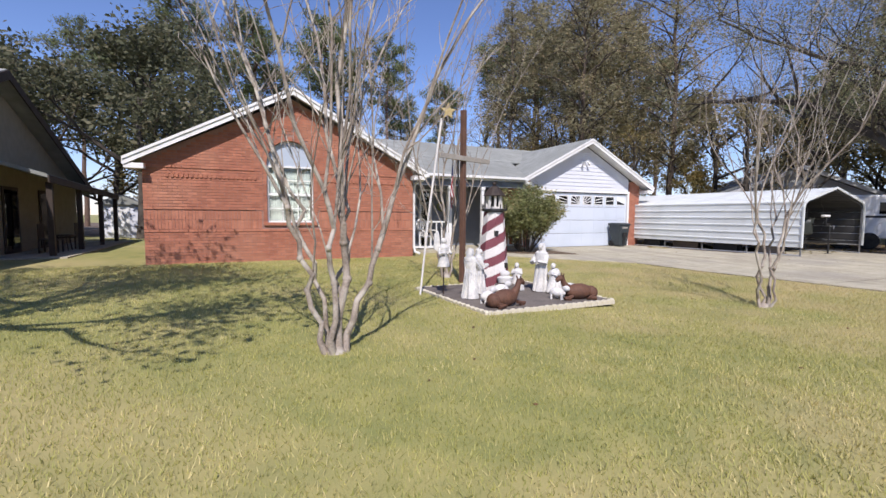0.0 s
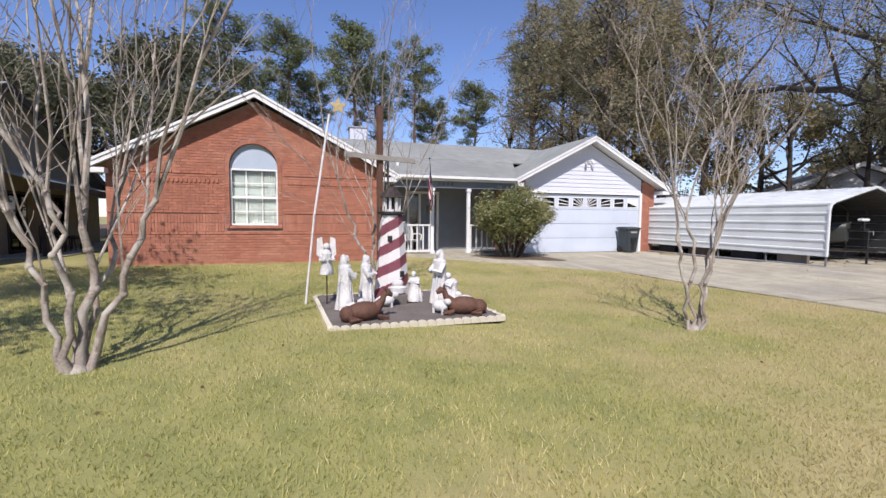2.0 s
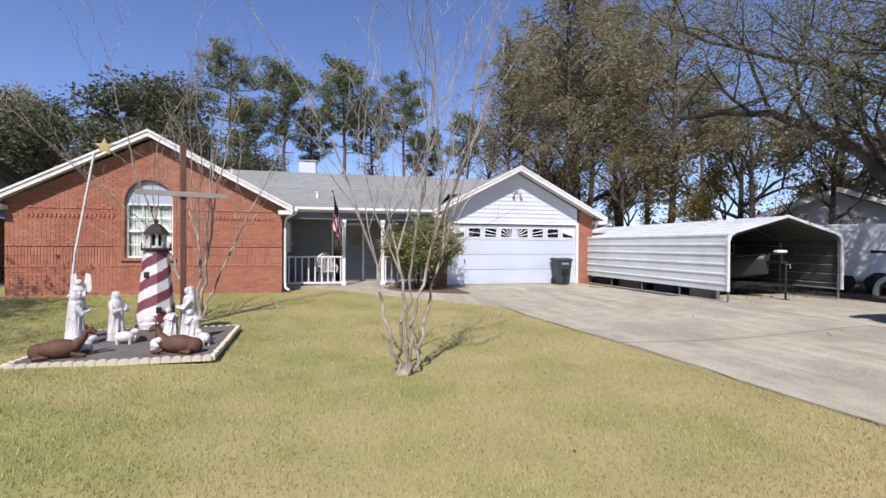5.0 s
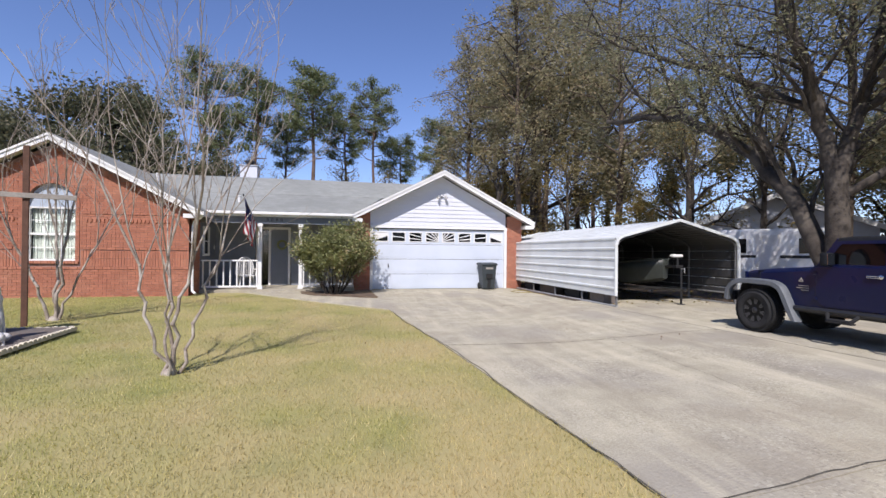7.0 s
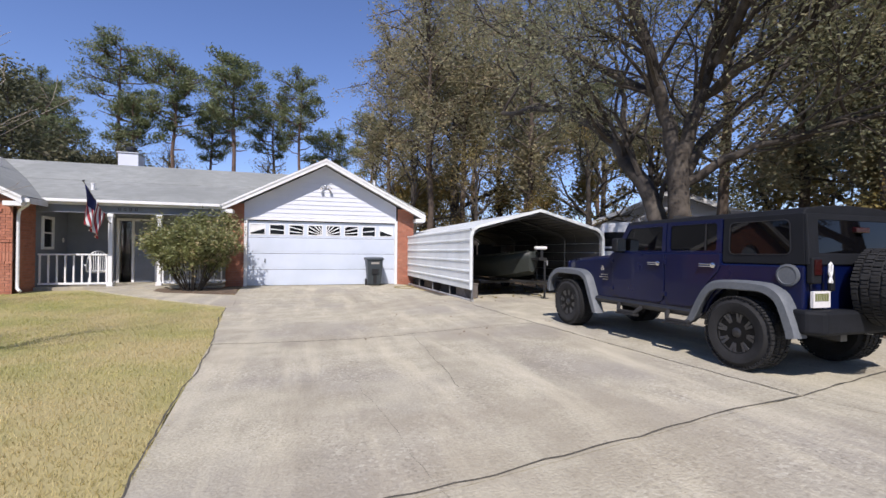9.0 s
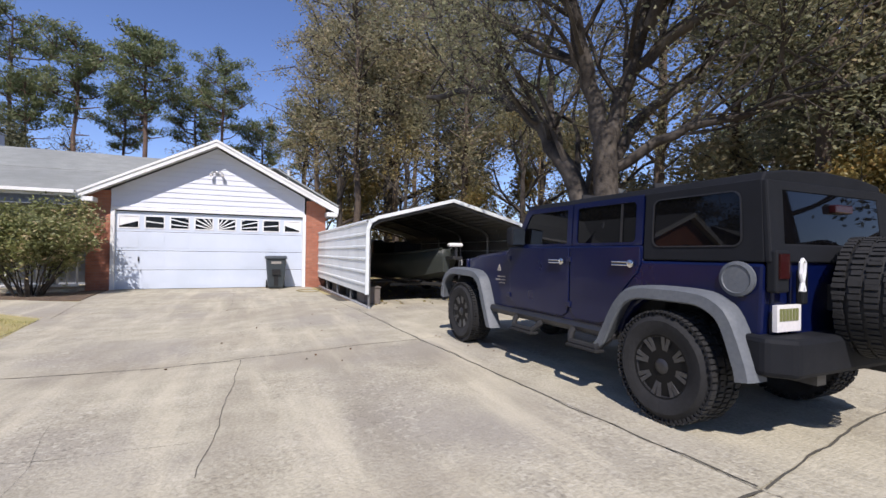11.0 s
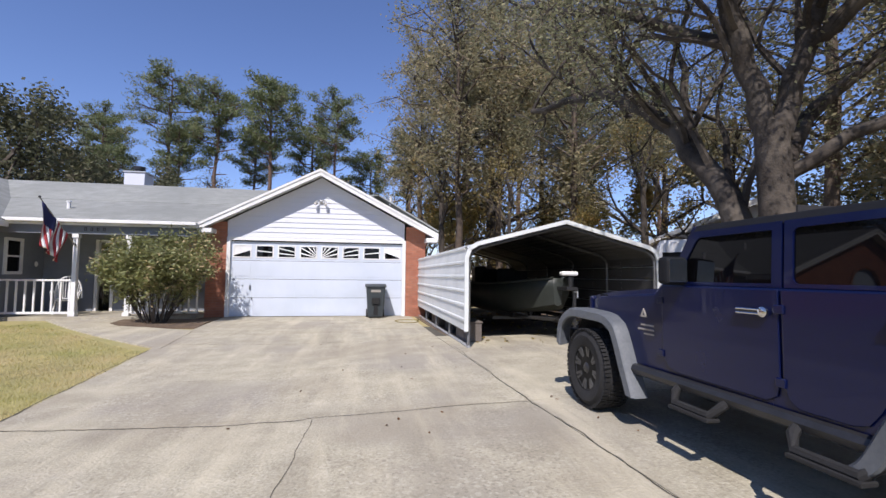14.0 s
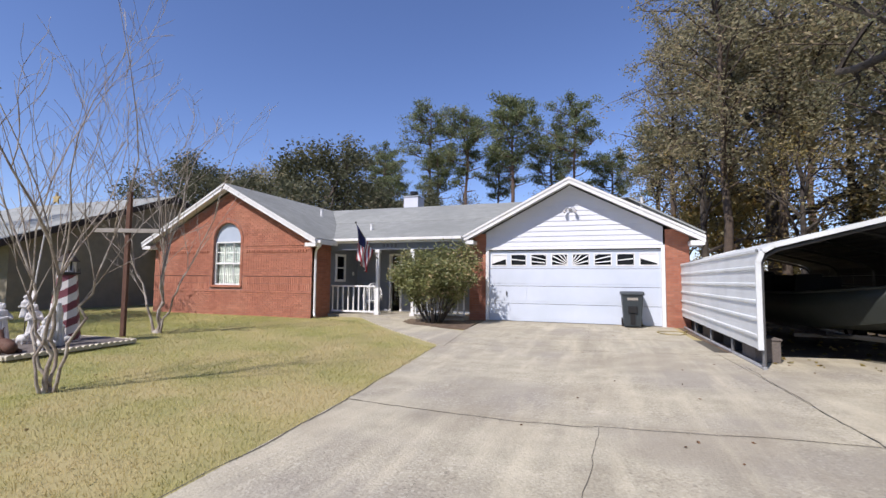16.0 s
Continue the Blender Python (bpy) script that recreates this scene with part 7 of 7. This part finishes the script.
def pine(at, seed, height, label):
    rng, rs = random.Random(seed), np.random.default_rng(seed)
    t = thing("pine_tree", at, label, "tree", "tall pines behind the house")
    g = Geo()
    pts = [(0, 0, -0.1)]
    for i in range(1, 8):
        pts.append((rng.uniform(-0.15, 0.15), rng.uniform(-0.15, 0.15), height * 0.96 * i / 7))
    part("trunk", g.tube(pts, [0.26 * (1 - 0.8 * i / 7) for i in range(8)], 8), M["pinebark"], t, smooth=True)
    g2, c = Geo(), []
    n = 26
    for i in range(n):
        f = 0.56 + 0.42 * (i / n) ** 0.8
        z = height * f
        a = 2.4 * i + rng.uniform(-0.5, 0.5)
        L_ = height * 0.15 * (math.sqrt(max(0.02, 1 - ((f - 0.82) / 0.2) ** 2)) if f > 0.64 else 0.5) * rng.uniform(0.6, 1.1)
        k = Vector((math.cos(a), math.sin(a), 0))
        e = Vector((0, 0, z)) + k * L_ + Vector((0, 0, L_ * rng.uniform(0.1, 0.5)))
        m = Vector((0, 0, z)) + k * L_ * 0.5 + Vector((0, 0, L_ * 0.05))
        g2.tube([(0, 0, z), tuple(m), tuple(e)], [0.07, 0.05, 0.025], 5)
        if f > 0.68 or rng.random() < 0.3:
            for _ in range(rng.randint(4, 7)):
                s = rng.uniform(0.4, 1.05)
                q = Vector((0, 0, z)).lerp(e, s) + Vector((rng.uniform(-1, 1), rng.uniform(-1, 1), rng.uniform(-0.3, 0.7))) * L_ * 0.3
                g2.tube([tuple(m), tuple(q)], [0.03, 0.012], 4)
                for _ in range(3):
                    c.append(q + Vector((rng.uniform(-1, 1), rng.uniform(-1, 1), rng.uniform(-0.5, 0.5))) * 0.35)
    part("branchwork", g2, M["pinebark"], t, "crooked brown branches", kind="stuff")
    tagged(leaves("crown", rs, c, 0.5, 8500, 0.33, M["pineleaf"], t, 4.2, 0.9), kind="stuff")
    return t


def spread_copies(first, places, seed):
    rng = random.Random(seed)
    for x, y, s in places:
        o = copy_thing(first, pose(0, 0, 0))
        o.matrix_basis = pose(x, y, ground_z(x, y), 0, 0, rng.uniform(0, 360)) @ Matrix.Diagonal((s * rng.uniform(0.9, 1.1), s * rng.uniform(0.9, 1.1), s, 1))


p1 = pine((-5.0, 45.3, 0), 31, 20.8, "tall pine with a bare trunk and rounded tufted crown")
p2 = pine((0.6, 40.5, 0), 32, 17.6, "tall pine with a bare trunk and rounded tufted crown")
p3 = pine((5.8, 36.4, 0), 33, 16.6, "tall pine with a bare trunk and rounded tufted crown")
spread_copies(p1, [(11.0, 36.2, 0.76), (-14, 52, 0.9), (-9.5, 43, 0.72), (31, 34, 0.85)], 1)
spread_copies(p2, [(17.4, 38.4, 0.78), (-2.8, 41.5, 0.8), (22, 36, 1.0), (35, 29, 0.9), (58, 26, 1.0), (66, 22, 1.0), (70, 30, 1.05), (77, 25, 1.1), (62, 17, 1.0)], 2)
spread_copies(p3, [(8.6, 42, 0.9), (2.6, 46, 0.9), (26.5, 36, 1.1), (14.0, 41, 0.75), (-6.5, 38, 0.66), (72, 36, 1.1)], 3)

o1 = broad_tree("oak_tree", (20.5, 23.5, 0), 41, 15.5, 6.2, M["brownleaf"], 14000, 0.215, "large olive-brown oak with drooping outer twigs in the woods", drop=0.5)
o2 = broad_tree("oak_tree", (27.0, 17.5, 0), 42, 9.5, 4.6, M["brownleaf"], 12500, 0.24, "dense olive-brown oak at the wood's edge", drop=0.4)
o3 = broad_tree("oak_tree", (-11.5, 30, 0), 43, 11.5, 5.5, M["oakleaf"], 15000, 0.22, "dark dense live oak with a rounded crown", low=0.15)
y1 = broad_tree("woodland_tree", (18.6, 25.0, 0), 44, 7.5, 3.2, M["yellowleaf"], 5500, 0.2, "small ochre-leaved tree in the undergrowth", low=0.1)
b1 = broad_tree("bare_tree", (17.2, 21.0, 0), 45, 8.5, 2.6, M["yellowleaf"], 1500, 0.12, "thin grey tree with few leaves at the wood's edge", low=0.3)
spread_copies(o1, [(37, 6, 0.9), (29, -4.5, 0.85), (-17, 34, 0.85)], 4)
spread_copies(o3, [(25, -5.5, 0.85), (29, 1.5, 1.0), (38, -1, 1.3), (46, 16, 1.2), (44, 10.5, 1.0), (52, 22, 1.2), (53, 13, 1.2)], 14)
spread_copies(o2, [(31, 6.0, 0.85), (34, -1, 0.9), (43, 2, 1.0), (-20, 40, 1.0)], 5)
spread_copies(o3, [(-5.4, 25.4, 1.03), (-17, 27, 1.05), (-9, 38, 1.0), (-2.0, 33, 0.8), (-13.2, 24.5, 0.85)], 6)
spread_copies(y1, [(21.5, 27.5, 1.1), (25, 24.5, 0.9), (28.5, 20, 1.0), (22, 15.5, 0.62), (31, 11, 0.9), (15, 33, 0.9), (10.5, 37, 1.0), (4.8, 39, 0.95), (-1, 42, 1.1), (-6.5, 41, 1.1), (18, 33, 1.0), (24, 40, 1.3), (26, 3.5, 0.6), (1.5, 36, 0.75), (7.5, 36, 0.8), (40, -3, 1.0)], 7)
spread_copies(b1, [(19.4, 17.2, 0.8), (16.0, 28, 1.1), (23, 13.0, 0.9), (24.5, 11.0, 0.8), (0, 43, 1.3), (8.5, 40, 1.2), (12, 35, 1.0), (3, 38, 1.0), (28, 13, 1.1)], 8)


def tall_tree(at, seed, height, radius, low, count, size, label):
    """An upright forest tree: a straight trunk, rising limbs, drooping outer sprays in clumps."""
    rng, rs = random.Random(seed), np.random.default_rng(seed)
    t = thing("forest_tree", at, label, "tree", "tall trees beyond the carport")
    pts = [Vector((rng.uniform(-0.12, 0.12), rng.uniform(-0.12, 0.12), height * i / 9)) for i in range(10)]
    pts[0] = Vector((0, 0, -0.1))
    part("trunk", Geo().tube(pts, [0.2 * (1 - 0.85 * i / 9) for i in range(10)], 9), M["forestbark"], t, smooth=True)
    g, c = Geo(), []
    n = 46
    for i in range(n):
        f = low + (0.97 - low) * i / (n - 1)
        z = height * f
        q = pts[min(8, int(f * 9))].lerp(pts[min(9, int(f * 9) + 1)], f * 9 - int(f * 9))
        a = 2.4 * i + rng.uniform(-0.6, 0.6)
        w = radius * (0.55 + 0.45 * math.sin(math.pi * min(1, (f - low) / (1 - low) * 0.85 + 0.2))) * rng.uniform(0.55, 1.15) * (1 if f < 0.85 else 0.7)
        k = Vector((math.cos(a), math.sin(a), 0))
        mid = q + k * w * 0.5 + Vector((0, 0, w * 0.38))
        e = q + k * w + Vector((0, 0, w * rng.uniform(0.15, 0.6)))
        g.tube([q, mid, e], [0.055, 0.035, 0.015], 5)
        for _ in range(7):
            s = rng.uniform(0.25, 1.0)
            base = (q.lerp(mid, s * 2) if s < 0.5 else mid.lerp(e, s * 2 - 1))
            off = Vector((rng.uniform(-1, 1), rng.uniform(-1, 1), rng.uniform(-0.8, 0.7))) * w * 0.34
            g.tube([base, base + off * 0.6 + Vector((0, 0, 0.12)), base + off], [0.018, 0.012, 0.006], 3)
            for u in (0.5, 0.8, 1.0):
                c.append(base + off * u)
    part("limbwork", g, M["forestbark"], t, "thin grey-brown limbs and sprays", kind="stuff")
    tagged(leaves("crown", rs, c, 0.42, count, size, M["brownleaf"], t, 2.4, drop=0.25), "small dull olive-brown leaves", kind="stuff")
    return t


f1 = tall_tree((17.6, 19.4, 0), 81, 16.5, 3.5, 0.3, 15000, 0.165, "tall forest tree with dull olive-brown leaves and a thin trunk")
f2 = tall_tree((22.2, 17.0, 0), 82, 17.5, 3.8, 0.22, 15000, 0.17, "tall forest tree with drooping brownish sprays")
spread_copies(f1, [(20.3, 21.5, 1.05), (26.0, 24.0, 1.0), (29.5, 8.8, 1.1), (25.6, 4.0, 1.0), (31.5, 4.8, 1.15), (16.6, 25.5, 0.95), (36, 10, 1.0), (41, 4.5, 1.0)], 9)
spread_copies(f2, [(24.0, 24.5, 1.05), (19.6, 27.0, 1.0), (32.5, 2.5, 1.05), (27.5, 0.6, 1.0), (24.2, 7.6, 0.95), (35.5, -2.5, 1.0)], 10)

# trees over the street side, which shade the lawn
s1 = broad_tree("street_tree", (-7.8, 0.6, 0), 51, 10.5, 4.6, M["oakleaf"], 7000, 0.15, "half-bare tree by the street that shades the lawn", low=0.3, group="trees along the street")
spread_copies(s1, [(-5.3, 2.6, 0.8), (-13, 3, 1.1), (-9, -14, 1.1), (4, -19, 1.3), (16, -20, 1.3), (27, -17, 1.3), (-2, -22, 1.2), (36, -12, 1.2), (-22, -10, 1.2)], 9)


def bush():
    rng, rs = random.Random(61), np.random.default_rng(61)
    t = thing("bush", (8.05, 11.45, 0.02), "large loose green and reddish bush in front of the porch", "bush")
    tips, g = [], Geo()
    for i in range(34):
        a = rng.uniform(0, 6.28)
        s = rng.uniform(0.1, 0.75)
        grow(rng, g, (math.cos(a) * 0.25, math.sin(a) * 0.2, 0), (math.cos(a) * s * 1.3, math.sin(a) * s * 1.3, 1), rng.uniform(0.75, 1.1), 0.018, 3, tips, 0.45, 0.3, (2, 3), 0.62, 0.12, 5)
    part("stemwork", g, M["bark"], t, "thin brown stems", kind="stuff")
    c = [p for p, d, k in tips if p.z > 0.18 and math.hypot(p.x, p.y) < 1.38 and p.z < 2.35]
    tagged(leaves("foliage", rs, c, 0.2, 30000, 0.1, M["bushleaf"], t, 3.0), "green leaves with reddish tips", kind="stuff")


bush()


# grass and litter
def scatter(name, rs, xs, ys, height, width, material, label, upright=True):
    n = len(xs)
    z = np.array([ground_z(x, y) for x, y in zip(xs, ys)])
    a = rs.uniform(0, 2 * np.pi, n)
    h = height * rs.uniform(0.5, 1.3, n)
    lean = rs.normal(size=(n, 2)) * h[:, None] * 0.45
    ca, sa = np.cos(a) * width * 0.5, np.sin(a) * width * 0.5
    v = np.zeros((n, 3, 3))
    v[:, 0] = np.stack([xs - ca, ys - sa, z - 0.002], 1)
    v[:, 1] = np.stack([xs + ca, ys + sa, z - 0.002], 1)
    v[:, 2] = np.stack([xs + lean[:, 0], ys + lean[:, 1], z + h], 1)
    me = bpy.data.meshes.new(name)
    me.vertices.add(n * 3)
    me.vertices.foreach_set("co", v.astype(np.float32).ravel())
    me.loops.add(n * 3)
    me.loops.foreach_set("vertex_index", np.arange(n * 3, dtype=np.int32))
    me.polygons.add(n)
    me.polygons.foreach_set("loop_start", np.arange(0, n * 3, 3, dtype=np.int32))
    me.polygons.foreach_set("loop_total", np.full(n, 3, dtype=np.int32))
    me.update(calc_edges=True)
    me.materials.append(material)
    return tagged(new(name, me), label, "grass", kind="stuff")


_rs = np.random.default_rng(71)
_n = 480000
_y = -2.6 + 14.0 * _rs.random(_n) ** 1.9
_x = _rs.uniform(-9, 10.4, _n)
_keep = (_x < np.where(_y < 3.42, 10.16 - 0.07 * _y, 9.92 - 0.098 * (_y - 3.42)) + 0.025 + 0.03 * np.sin(_y * 5.1) * np.sin(_y * 1.7)) & ~((_x > 1.6) & (_x < 3.8) & (_y > 3.1) & (_y < 5.35)) & (_y < 11.3 + (_x > 3.8) * 1.0)
_keep &= ~((_y > 7.6) & (_x > 5.0) & (_x + _y > 16.9))
scatter("grass", _rs, _x[_keep], _y[_keep], 0.036, 0.0075, M["blade"], "short green and straw-coloured grass blades")
_c = [(x, y, ground_z(x, y) + 0.012) for x, y in zip(_rs.uniform(-6, 9, 260), _rs.uniform(0, 10, 260))][:120] + [(x, y, ground_z(x, y) + 0.03) for x, y in zip(_rs.uniform(12, 19, 120), _rs.uniform(2, 12.5, 120))]
_l = leaves("fallen_leaf_litter", _rs, _c, 0.004, 240, 0.035, surf("brown fallen leaf", (0.2, 0.11, 0.06), (0.09, 0.05, 0.025), 5, 0.9, 0.1, rand=0.3), None, 1.6, 0.1)
tagged(_l, "scattered brown fallen leaves on grass and concrete", "leaves", kind="stuff")
_c = []
_px, _py = _rs.uniform(15, 40, 5000), _rs.uniform(-4, 26, 5000)
for x, y in zip(_px, _py):
    if x > 19.0 or y > 6.8:
        _c.append((x, y, ground_z(x, y) + 0.02))
tagged(leaves("leaf_litter", _rs, _c, 0.02, 14000, 0.09, M["yellowleaf"], None, 1.6, 0.25), "brown leaf litter on the woodland floor", "leaves", kind="stuff")

# single bricks of the wing's front, the nearest as parts, the rest joined
front = new("brick_facing")
front.parent = house
BR.sort(key=lambda b: abs((b[0] + b[1]) / 2 - 2.6) + abs(b[2] - 1.5) * 1.2)
_meshes = {}
for a, b, z0, z1, proud in BR[:300]:
    key = (round(b - a, 3), round(z1 - z0, 3), proud)
    if key not in _meshes:
        me = bpy.data.meshes.new("brick")
        q = Geo().box(-(b - a) / 2, (b - a) / 2, -proud, 0.03, 0, z1 - z0)
        me.from_pydata(q.v, [], q.f)
        me.materials.append(M["brick"])
        _meshes[key] = me
    o = new("brick", _meshes[key])
    o.parent = front
    o.matrix_basis = pose((a + b) / 2, WY, z0)
g = Geo()
for a, b, z0, z1, proud in BR[300:]:
    brick_box(g, a, b, z0, z1, proud)
me = bpy.data.meshes.new("brickwork")
me.from_pydata(g.v, [], g.f)
me.materials.append(M["brick"])
o = new("brickwork", me)
o.parent = front
tagged(o, "red brickwork", kind="stuff")
